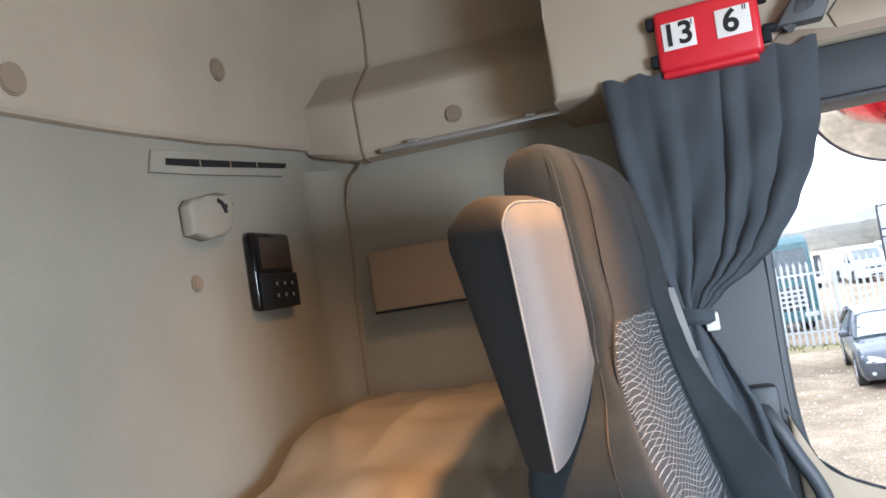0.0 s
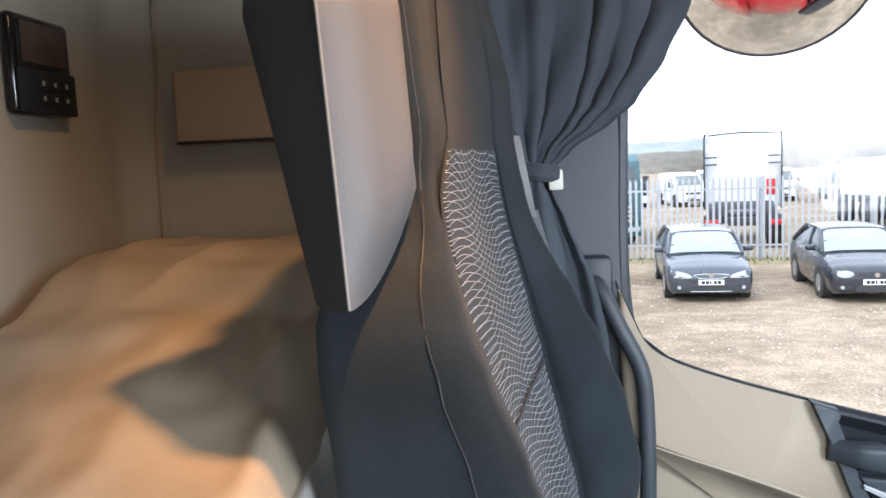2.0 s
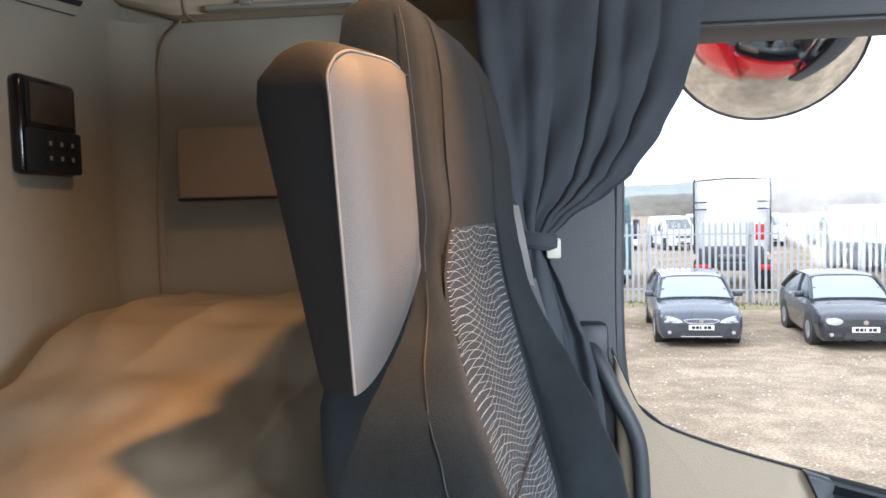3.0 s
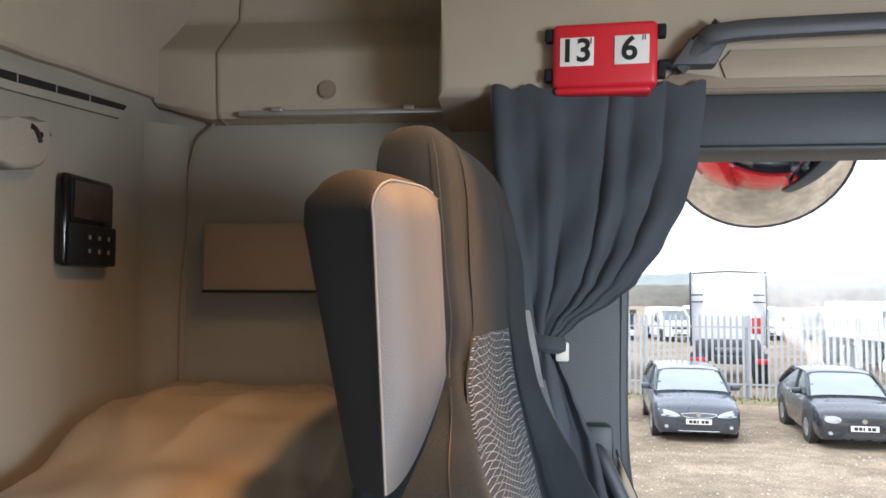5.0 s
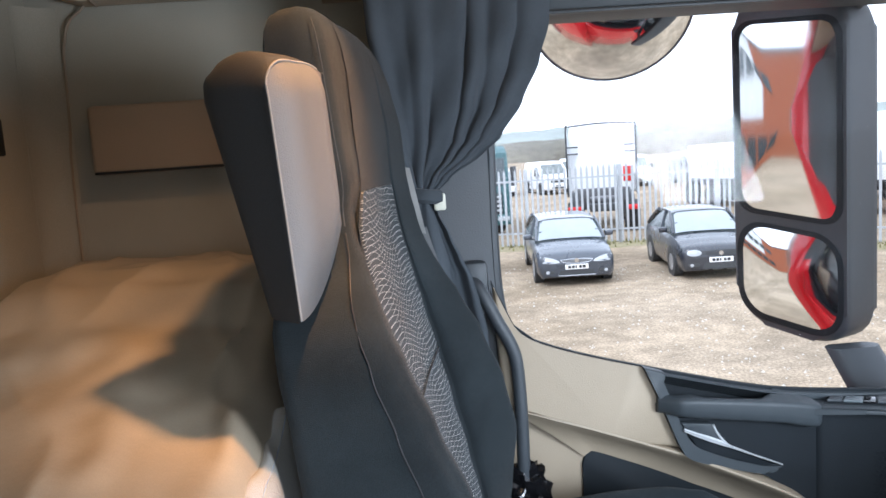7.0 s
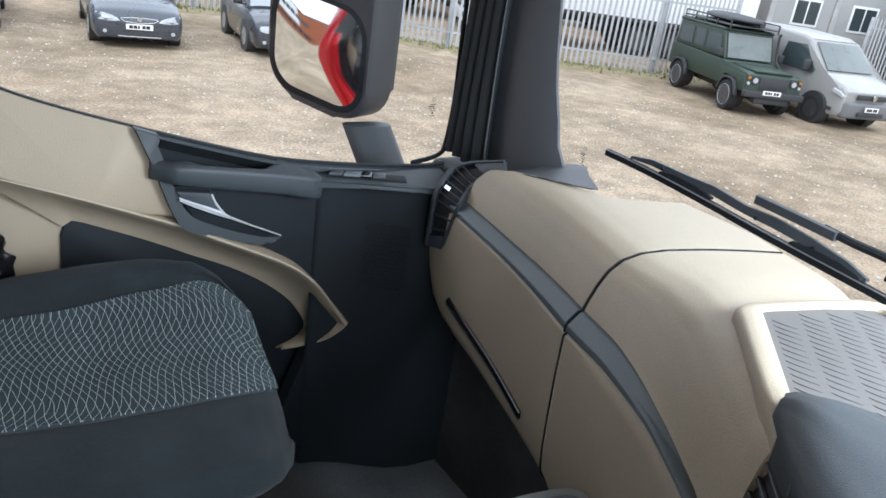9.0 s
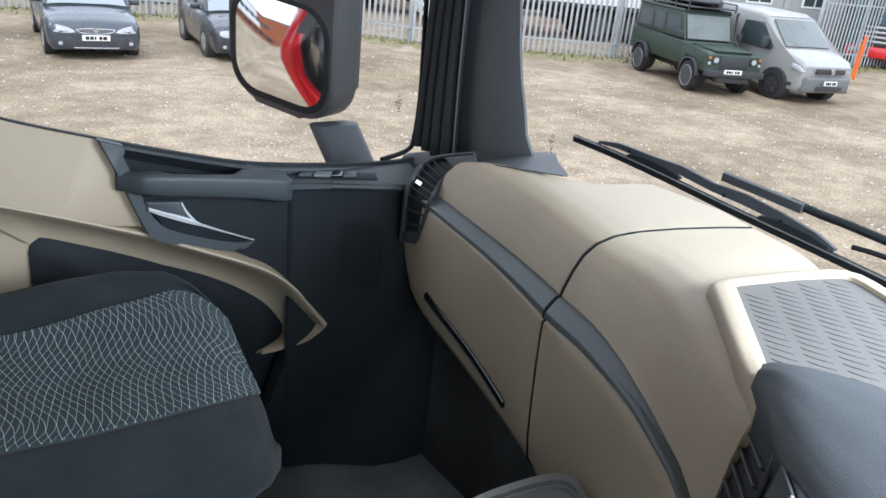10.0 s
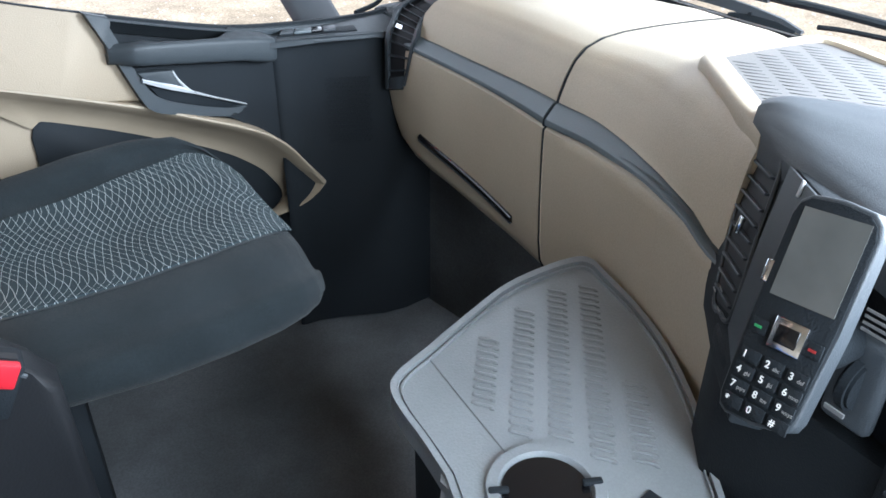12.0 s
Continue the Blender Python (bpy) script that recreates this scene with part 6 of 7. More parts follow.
FENCE = [Vector((-6, 25.2, 0)), Vector((10.2, 21.3, 0)), Vector((13.2, 17.6, 0)), Vector((18.6, 14.9, 0)), Vector((21.1, 14.36, 0))]
RUNS = list(zip(FENCE, FENCE[1:])) + [(Vector((26.4, 13.22, 0)), Vector((30.6, 12.32, 0)))]
GRASS = material("weedy_grass", (0.20, 0.19, 0.07), 0.95, 0.2, 3, 0.4, 30)
rng = random.Random(7)
gr = bmesh.new()
for a, b in RUNS:
    n = int((b - a).length * 42)
    side = Vector((-(b - a).y, (b - a).x, 0)).normalized()
    for _ in range(n):
        p = a.lerp(b, rng.random()) + side * rng.gauss(-0.15, 0.38)
        h, w, ang = 0.05 + 0.16 * rng.random() ** 2, 0.02 + 0.02 * rng.random(), rng.random() * 6.28
        d = Vector((math.cos(ang), math.sin(ang), 0)) * w
        tip = p + Vector((rng.gauss(0, 0.05), rng.gauss(0, 0.05), h))
        gr.faces.new([gr.verts.new(q) for q in (p - d, p + d, tip)])
tagged(part("grass", gr, GRASS, smooth=0), "thin weedy grass along the fence foot", "grass", kind="stuff")
verge_bm = bmesh.new()
for a, b in RUNS:
    side = Vector((-(b - a).y, (b - a).x, 0)).normalized()
    n = 40
    rows = [[a.lerp(b, k / n) + side * (-1.0 - 0.35 * noise.noise((k * 0.6, a.x, 0))) + Vector((0, 0, 0.006)), a.lerp(b, k / n) + side * 0.6 + Vector((0, 0, 0.012))] for k in range(n + 1)]
    loft(rows, False, False, verge_bm)
tagged(part("verge", verge_bm, material("weedy_verge", (0.22, 0.20, 0.09), 0.95, 0.25, 2.5, 0.4, 25, tint=(0.27, 0.22, 0.14))), "mossy verge strip at the fence foot", "verge", kind="structure")

# ---- vehicles ----
TYRE = material("tyre_rubber", (0.022, 0.022, 0.023), 0.85, 0.15, 20)
RIM = material("alloy_rim", (0.42, 0.43, 0.45), 0.35, 0.08, 12, metal=0.8)
STEEL = material("dark_steel_rim", (0.10, 0.10, 0.105), 0.45, 0.1, 12, metal=0.6)
CARGLASS = material("car_glass", (0.045, 0.06, 0.065), 0.08, 0.08, 2, spec=0.6)
# Reflected sky, with some dust, is put into this pale base colour.
SCREENGLASS = material("sky_pale_windscreen_glass", (0.27, 0.30, 0.32), 0.22, 0.06, 2, spec=0.6, coat=0.6)
# Weaker painted sky reflection, for the off-road car and the vans.
GREYGLASS = material("grey_screen_glass", (0.16, 0.18, 0.175), 0.3, 0.15, 2, spec=0.5)
LAMP = material("headlamp_glass", (0.42, 0.44, 0.46), 0.12, 0.05, 20, spec=0.7)
AMBER = material("amber_lens", (0.45, 0.16, 0.03), 0.3)
REDLENS = material("red_lens", (0.62, 0.02, 0.02), 0.3)
NAVY = material("dark_grey_blue_paint", (0.045, 0.054, 0.070), 0.3, 0.1, 3, coat=0.7)
BLUEP = material("deep_blue_paint", (0.025, 0.050, 0.16), 0.3, 0.1, 3, coat=0.7)
BLACKP = material("black_car_paint", (0.018, 0.021, 0.030), 0.3, 0.1, 3, coat=0.7)
GREENP = material("dark_green_paint", (0.024, 0.044, 0.029), 0.5, 0.15, 3, coat=0.1)
SILVER = material("silver_grey_paint", (0.29, 0.285, 0.275), 0.42, 0.08, 2, coat=0.2)
BUMPER = material("grey_van_bumper", (0.14, 0.145, 0.15), 0.45, 0.08, 2)
DULLW = material("dirty_white_paint", (0.44, 0.445, 0.45), 0.45, 0.12, 2.5, 0.1, 30, coat=0.15)
WHITEP = material("white_van_paint", (0.78, 0.79, 0.80), 0.35, 0.05, 1.5, coat=0.3)
TRIMP = material("dark_bumper_plastic", (0.035, 0.037, 0.04), 0.6, 0.1, 6)
ORANGE = material("orange_paint", (0.85, 0.16, 0.02), 0.4, 0.06, 2)
TEAL = material("dark_teal_paint", (0.03, 0.10, 0.11), 0.35, 0.08, 2)
GALV = material("galvanised_steel", (0.46, 0.48, 0.50), 0.55, 0.12, 3, 0.1, 60, metal=0.25)


def wheel(parent, at, r, w, rim):
    """A wheel whose axle runs along local y."""
    t = part("tyre", disc(at, r, w, (0, 1, 0), 28, bevel=0.03), TYRE, parent)
    part("rim", disc(at, r * 0.66, w + 0.012, (0, 1, 0), 24, bevel=0.012), rim, t)
    for k in range(5):
        a = k * 1.2566
        part("spoke", rbox((-0.02, -w / 2 - 0.012, 0.05), (0.02, w / 2 + 0.012, r * 0.6), 0.006, m=Matrix.Translation(at) @ pose(0, 0, 0, 0, math.degrees(a), 0)), rim, t)
    return t


def plate_bars(parent, m, base):
    p = part("number_plate", rbox((-0.004, -0.26, -0.056), (0.004, 0.26, 0.056), 0.002, m=m), base, parent, "number plate with plain bars")
    for k, (a, b) in enumerate(((-0.20, -0.13), (-0.115, -0.05), (-0.035, 0.0), (0.05, 0.11), (0.125, 0.20))):
        part("bar", rbox((0.0045, a, -0.033), (0.006, b, 0.033), 0.0, m=m), INK, p)


def saloon(name, label, paint, m, length=4.7, width=1.80, height=1.43, round_lamps=False, rack=False, plate=WHITE):
    """A car whose nose points along local +x, its middle over the origin."""
    car = empty(name, label, "car", "parked cars")
    L, H = length / 2, height

    def nose_at(y, z, out=0.006):
        a = abs(y)
        return (L + out - 0.02 * max(0.0, (a - 0.5) / 0.25) ** 2 - 0.10 * max(0.0, (a - 0.74) / 0.1) - 0.35 * max(0.0, z - 0.59), y * width / 1.8, z)

    def nose(shape, s, deep, out):
        """A piece let into the rounded front, its outline by width and height."""
        return loft([[nose_at(s * y, z, -deep - 0.02) for y, z in shape], [nose_at(s * y, z, out - 0.006) for y, z in shape], [nose_at(s * lerp(sum(p[0] for p in shape) / len(shape), y, 0.93), lerp(sum(p[1] for p in shape) / len(shape), z, 0.93), out) for y, z in shape]])

    #         x        half  sill  belt(top edge of body)  crown
    ST = [(L, 0.66, 0.30, 0.575, 0.60), (L - 0.02, 0.75, 0.24, 0.64, 0.665), (L - 0.06, 0.82, 0.21, 0.69, 0.725), (L - 0.16, 0.865, 0.19, 0.735, 0.785), (L - 0.6, 0.89, 0.18, 0.82, 0.90), (L - 1.05, 0.90, 0.18, 0.89, 0.965), (L - 1.25, 0.90, 0.18, 0.91, 0.99),
          (0.0, 0.90, 0.18, 0.93, 0.99), (-L + 1.0, 0.90, 0.18, 0.95, 1.02), (-L + 0.25, 0.87, 0.20, 0.93, 1.0), (-L + 0.05, 0.80, 0.24, 0.86, 0.92), (-L, 0.66, 0.32, 0.78, 0.80)]
    rings = []
    for x in [L, L - 0.008, L - 0.02, L - 0.04, L - 0.07, L - 0.11] + [lerp(L - 0.17, -L, i / 38) for i in range(39)]:
        w, zs, zb, zc = table(-x, [(-s[0], *s[1:]) for s in ST])
        w *= width / 1.8
        half = [(w * 0.90, zs), (w * 0.985, zs + 0.10), (w, lerp(zs, zb, 0.55)), (w * 0.985, lerp(zs, zb, 0.85)), (w * 0.93, zb), (w * 0.80, lerp(zb, zc, 0.6)), (w * 0.45, zc - 0.008), (0.0, zc)]
        rings.append([(x, -y, z) for y, z in half] + [(x, y, z) for y, z in half[-2::-1]])
    part("body", loft(rings), paint, car)
    # glasshouse
    gh = []
    G = [(L - 1.02, 0.80, 0.95, 0.96), (L - 1.35, 0.76, 0.96, 1.20), (L - 1.75, 0.70, 0.97, H - 0.035), (L - 2.1, 0.68, 0.97, H - 0.005), (-0.3, 0.68, 0.97, H), (-L + 1.25, 0.67, 0.98, H - 0.05), (-L + 0.7, 0.70, 0.99, 1.22), (-L + 0.35, 0.74, 0.98, 0.99)]
    for i in range(29):
        x = lerp(G[0][0], G[-1][0], i / 28)
        wt, zb, zt = table(-x, [(-g[0], *g[1:]) for g in G])
        wt *= width / 1.8
        wb = 0.83 * width / 1.8
        k = max(0.0, zt - zb)
        half = [(wb, zb - 0.05), (lerp(wb, wt, 0.5), zb + k * 0.5), (wt, zb + k * 0.90), (wt * 0.86, zb + k * 0.985), (wt * 0.45, zb + k + 0.004), (0, zb + k + 0.008)]
        gh.append([(x, -y, z) for y, z in half] + [(x, y, z) for y, z in half[-2::-1]])
    part("windows", loft(gh), CARGLASS, car, "dark tinted car windows")
    part("windscreen", sheet(lambda u, v: (lerp(L - 1.045, L - 1.735, v) + 0.028, lerp(-0.76, 0.76, u) * lerp(1.0, 0.82, v) * width / 1.8, lerp(0.985, H - 0.045, v) + 0.012 + 0.028 * math.sin(v * math.pi) - 0.03 * (2 * u - 1) ** 4), 12, 8, 0.004), SCREENGLASS, car, "pale windscreen with the mirrored sky put into its colour")
    part("roof", sheet(lambda u, v: (lerp(L - 1.70, -L + 1.15, u), lerp(-0.665, 0.665, v) * width / 1.8, H + 0.012 - 0.05 * (2 * v - 1) ** 4 - 0.045 * (2 * u - 1) ** 4), 14, 10, 0.02), paint, car)
    for s in (-1, 1):
        k = width / 1.8
        part("pillar", tube([(L - 1.02, s * 0.81 * k, 0.95), (L - 1.35, s * 0.765 * k, 1.19), (L - 1.75, s * 0.70 * k, H - 0.03)], 0.030, 8), paint, car)
        part("pillar", tube([(-L + 1.2, s * 0.685 * k, H - 0.05), (-L + 0.7, s * 0.76 * k, 1.15), (-L + 0.4, s * 0.80 * k, 0.98)], 0.05, 8), paint, car)
        part("pillar", tube([(-0.05, s * 0.84 * k, 0.96), (-0.12, s * 0.69 * k, H - 0.02)], 0.03, 8), paint, car)
        mi = part("door_mirror", rbox((L - 1.42, s * 0.98 * k - 0.10, 0.96), (L - 1.30, s * 0.98 * k + 0.10, 1.09), 0.04, 3), paint, car)
        part("mirror_foot", rbox((L - 1.40, s * 0.86 * k - 0.05, 0.955), (L - 1.33, s * 0.86 * k + 0.05, 0.985), 0.01), TRIMP, mi)
        if round_lamps:
            shape = [(0.60 + 0.165 * math.cos(a), 0.615 + 0.072 * math.sin(a)) for a in (2 * math.pi * j / 16 for j in range(16))]
        else:
            shape = [(0.37, 0.560), (0.42, 0.612), (0.52, 0.655), (0.66, 0.690), (0.80, 0.700), (0.835, 0.66), (0.82, 0.60), (0.76, 0.560), (0.60, 0.545), (0.45, 0.545)]
        hl = part("headlamp", nose(shape, s, 0.05, 0.016), LAMP, car, "clear headlamp")
        part("reflector", nose([(lerp(sum(a for a, _ in shape) / len(shape), a, 0.45), lerp(0.615, b, 0.45)) for a, b in shape], s, 0.0, 0.020), RIM, hl, "bright reflector")
        fog = part("fog_recess", nose([(0.47, 0.335), (0.50, 0.385), (0.62, 0.395), (0.73, 0.385), (0.74, 0.33), (0.68, 0.30), (0.55, 0.305)], s, 0.03, 0.006), TRIMP, car, "black fog lamp recess")
        part("fog_lamp", nose([(0.655 + 0.042 * math.cos(a), 0.345 + 0.038 * math.sin(a)) for a in (2 * math.pi * j / 12 for j in range(12))], s, 0.0, 0.014), LAMP, fog)
        for x in (L - 0.92, -L + 0.95):
            wheel(car, (x, s * (0.80 * k), 0.315), 0.315, 0.20, RIM)
            part("wheel_arch", disc((x, s * (0.80 * k), 0.33), 0.37, 0.205, (0, 1, 0), 28), TRIMP, car)
    lens = [(-0.36, 0.610), (-0.20, 0.628), (0.0, 0.633), (0.20, 0.628), (0.36, 0.610), (0.28, 0.556), (0.14, 0.535), (0.0, 0.530), (-0.14, 0.535), (-0.28, 0.556)]
    if round_lamps:
        lens = [(-0.40, 0.645), (0.0, 0.655), (0.40, 0.645), (0.41, 0.585), (0.0, 0.575), (-0.41, 0.585)]
    grille = part("grille", nose(lens, 1, 0.03, 0.008), TRIMP, car, "dark grille")
    for z in (0.555, 0.575, 0.595, 0.613):
        a = 0.26 if z < 0.565 else 0.33
        part("grille_bar", rbox((L + 0.008, -a, z), (L + 0.013, a, z + 0.006), 0.001), GALV if not round_lamps else TRIMP, grille)
    part("grille_badge", disc((L + 0.018, 0, 0.600), 0.05, 0.012, (1, 0, 0), 18), CHROME, grille, "plain chrome badge")
    part("grille_trim", tube([nose_at(a, b) for a, b in lens + lens[:1]], 0.008, 6), CHROME if not round_lamps else TRIMP, grille)
    intake = part("lower_intake", nose([(-0.42, 0.275), (-0.37, 0.375), (0.0, 0.385), (0.37, 0.375), (0.42, 0.275), (0.0, 0.262)], 1, 0.03, 0.006), TRIMP, car, "black lower intake")
    part("intake_strip", tube([nose_at(a, 0.262 - 0.006 * math.cos(a * 3)) for a in (-0.42, -0.2, 0.0, 0.2, 0.42)], 0.008, 6), CHROME if not round_lamps else TRIMP, intake)
    part("bumper_line", tube([nose_at(a, 0.505) for a in (-0.84, -0.80, -0.7, -0.5, -0.3)], 0.004, 6), TRIMP, car)
    part("bumper_line", tube([nose_at(a, 0.505) for a in (0.3, 0.5, 0.7, 0.80, 0.84)], 0.004, 6), TRIMP, car)
    plate_bars(car, Matrix.Translation((L + 0.020, 0, 0.455)), plate)
    for s in (-1, 1):
        part("wiper", tube([(L - 1.05, s * 0.1 + 0.3, 0.985), (L - 1.12, s * 0.1 - 0.2, 1.03)], 0.008, 6), BLACK, car)
    car.matrix_world = m
    return car


saloon("saloon_car", "dark blue-grey saloon car with clear headlamps parked by the fence", NAVY, pose(4.82, 17.74, 0, 0, 0, -96) @ Matrix.Scale(0.95, 4), plate=WHITE)
saloon("hatchback_car", "black hatchback car with oval headlamps parked by the fence", BLACKP, pose(7.78, 16.95, 0, 0, 0, -97) @ Matrix.Scale(0.95, 4), length=4.15, width=1.74, height=1.44, round_lamps=True, plate=WHITE)
saloon("estate_car", "dark blue car parked at the end of the row", BLUEP, pose(1.70, 18.75, 0, 0, 0, -97) @ Matrix.Scale(0.95, 4), length=4.5, width=1.76, height=1.45)


def four_by_four(m):
    car = empty("off_road_car", "dark green boxy off-road car with a loaded roof rack", "car", "parked cars")
    side = [(-2.15, 0.62), (-2.15, 1.20), (-2.10, 1.24), (0.75, 1.20), (0.80, 1.14), (2.0, 1.10), (2.10, 1.04), (2.12, 0.62), (1.72, 0.60), (1.66, 0.88), (1.12, 0.92), (0.98, 0.60), (-0.92, 0.60), (-1.02, 0.88), (-1.62, 0.92), (-1.72, 0.60)]
    part("body", prism(side, -0.80, 0.80, "y", 0.03, 2), GREENP, car)
    part("wings", prism([(0.86, 0.62), (0.86, 1.08), (2.06, 1.02), (2.10, 0.62), (1.76, 0.60), (1.68, 0.90), (1.10, 0.94), (0.96, 0.60)], -0.84, 0.84, "y", 0.03, 2), GREENP, car)
    part("bonnet", rbox((0.85, -0.55, 1.10), (2.02, 0.55, 1.17), 0.03, 3), GREENP, car)
    upper = [(-2.13, 1.22), (-2.05, 1.92), (0.42, 1.94), (0.70, 1.22)]
    part("hard_top", prism(upper, -0.74, 0.74, "y", 0.05, 3), GREENP, car)
    part("roof", rbox((-2.10, -0.76, 1.90), (0.45, 0.76, 2.00), 0.05, 3), GREENP, car)
    part("windscreen", prism([(0.48, 1.86), (0.735, 1.26), (0.745, 1.26), (0.49, 1.86)], -0.66, 0.66, "y"), GREYGLASS, car, "flat windscreen with the mirrored sky put into its grey")
    for s in (-1, 1):
        for a, b in ((-1.95, -1.15), (-1.02, -0.45), (-0.32, 0.42)):
            part("window", prism([(a, 1.34), (a + 0.03, 1.80), (b - (0.08 if b > 0.4 else 0.02), 1.80), (b + (0.08 if b > 0.4 else 0), 1.34)], s * 0.745 - 0.006, s * 0.745 + 0.006, "y"), CARGLASS, car)
        hl = part("headlamp", disc((2.12, s * 0.56, 0.92), 0.068, 0.04, (1, 0, 0), 18), LAMP, car, "round headlamp")
        part("lamp_ring", disc((2.115, s * 0.56, 0.92), 0.11, 0.035, (1, 0, 0), 18), TRIMP, hl)
        part("indicator", disc((2.12, s * 0.74, 0.98), 0.04, 0.03, (1, 0, 0), 12), AMBER, car)
        part("side_lamp", disc((2.12, s * 0.74, 0.84), 0.04, 0.03, (1, 0, 0), 12), LAMP, car)
        part("door_mirror", rbox((0.72, s * 0.92 - 0.07, 1.28), (0.80, s * 0.92 + 0.07, 1.48), 0.02), TRIMP, car)
        for x in (1.40, -1.34):
            wh = wheel(car, (x, s * 0.76, 0.39), 0.39, 0.26, STEEL)
            for side in (-1, 1):
                part("rim_ring", tube([(x + 0.265 * math.cos(a * 0.2618), s * 0.76 + side * 0.139, 0.39 + 0.265 * math.sin(a * 0.2618)) for a in range(25)], 0.007, 6), GALV, wh, "pale wheel ring")
            part("wheel_arch", disc((x, s * 0.62, 0.48), 0.40, 0.20, (0, 1, 0), 24), TYRE, car)
            flare = [(x + 0.46 * math.cos(a), 0.46 + 0.45 * min(0.92, math.sin(a))) for a in (radians(v) for v in range(0, 181, 15))] + [(x + 0.40 * math.cos(a), 0.46 + 0.40 * min(0.92, math.sin(a))) for a in (radians(v) for v in range(180, -1, -15))]
            part("arch_flare", prism(flare, s * 0.855 - 0.05, s * 0.855 + 0.05, "y", 0.012), TRIMP, car, "black wheel arch flare")
        part("snorkel", tube([(1.0, 0.86, 1.10), (0.72, 0.84, 1.30), (0.60, 0.82, 1.85), (0.62, 0.82, 2.0)], 0.035, 8), TRIMP, car) if s > 0 else None
    part("grille", rbox((2.09, -0.42, 0.70), (2.125, 0.42, 1.02), 0.01), TRIMP, car)
    part("bumper", rbox((2.10, -0.85, 0.52), (2.28, 0.85, 0.68), 0.02), TRIMP, car)
    part("skid_plate", rbox((2.0, -0.5, 0.36), (2.2, 0.5, 0.52), 0.03), TRIMP, car)
    plate_bars(car, Matrix.Translation((2.29, -0.1, 0.66)), WHITE)
    part("chassis", rbox((-2.0, -0.45, 0.40), (2.0, 0.45, 0.60), 0.02), TYRE, car)
    rack = part("roof_rack", rbox((-1.9, -0.74, 2.05), (0.62, 0.74, 2.08), 0.01), TRIMP, car, "black roof rack")
    for x in (-1.9, -1.3, -0.7, -0.1, 0.6):
        for s in (-1, 1):
            part("rack_post", rbox((x - 0.015, s * 0.73 - 0.015, 1.98), (x + 0.015, s * 0.73 + 0.015, 2.20), 0.0), TRIMP, rack)
    for s in (-1, 1):
        part("rack_rail", tube([(-1.9, s * 0.73, 2.20), (0.6, s * 0.73, 2.20)], 0.018, 6), TRIMP, rack)

    def load(u, v):
        a, t = u * 2 * math.pi, v * math.pi
        p = Vector((math.cos(t) * 1.12 - 0.55, math.sin(t) ** 0.6 * math.cos(a) * 0.50, math.sin(t) ** 0.6 * math.sin(a) * 0.115))
        return Vector((p.x, p.y, 2.20 + p.z * (1 + 0.3 * noise.noise(p * 3))))

    part("roof_load", sheet(load, 20, 20), TRIMP, rack, "dark covered roof load")
    part("roof_load", tube([(-1.6, 0.4, 2.16), (-0.6, 0.45, 2.2), (0.3, 0.4, 2.17)], 0.09, 10), STEEL, rack)
    car.matrix_world = m
    return car


four_by_four(pose(18.0, 11.9, 0, 0, 0, -112) @ Matrix.Scale(0.9, 4))


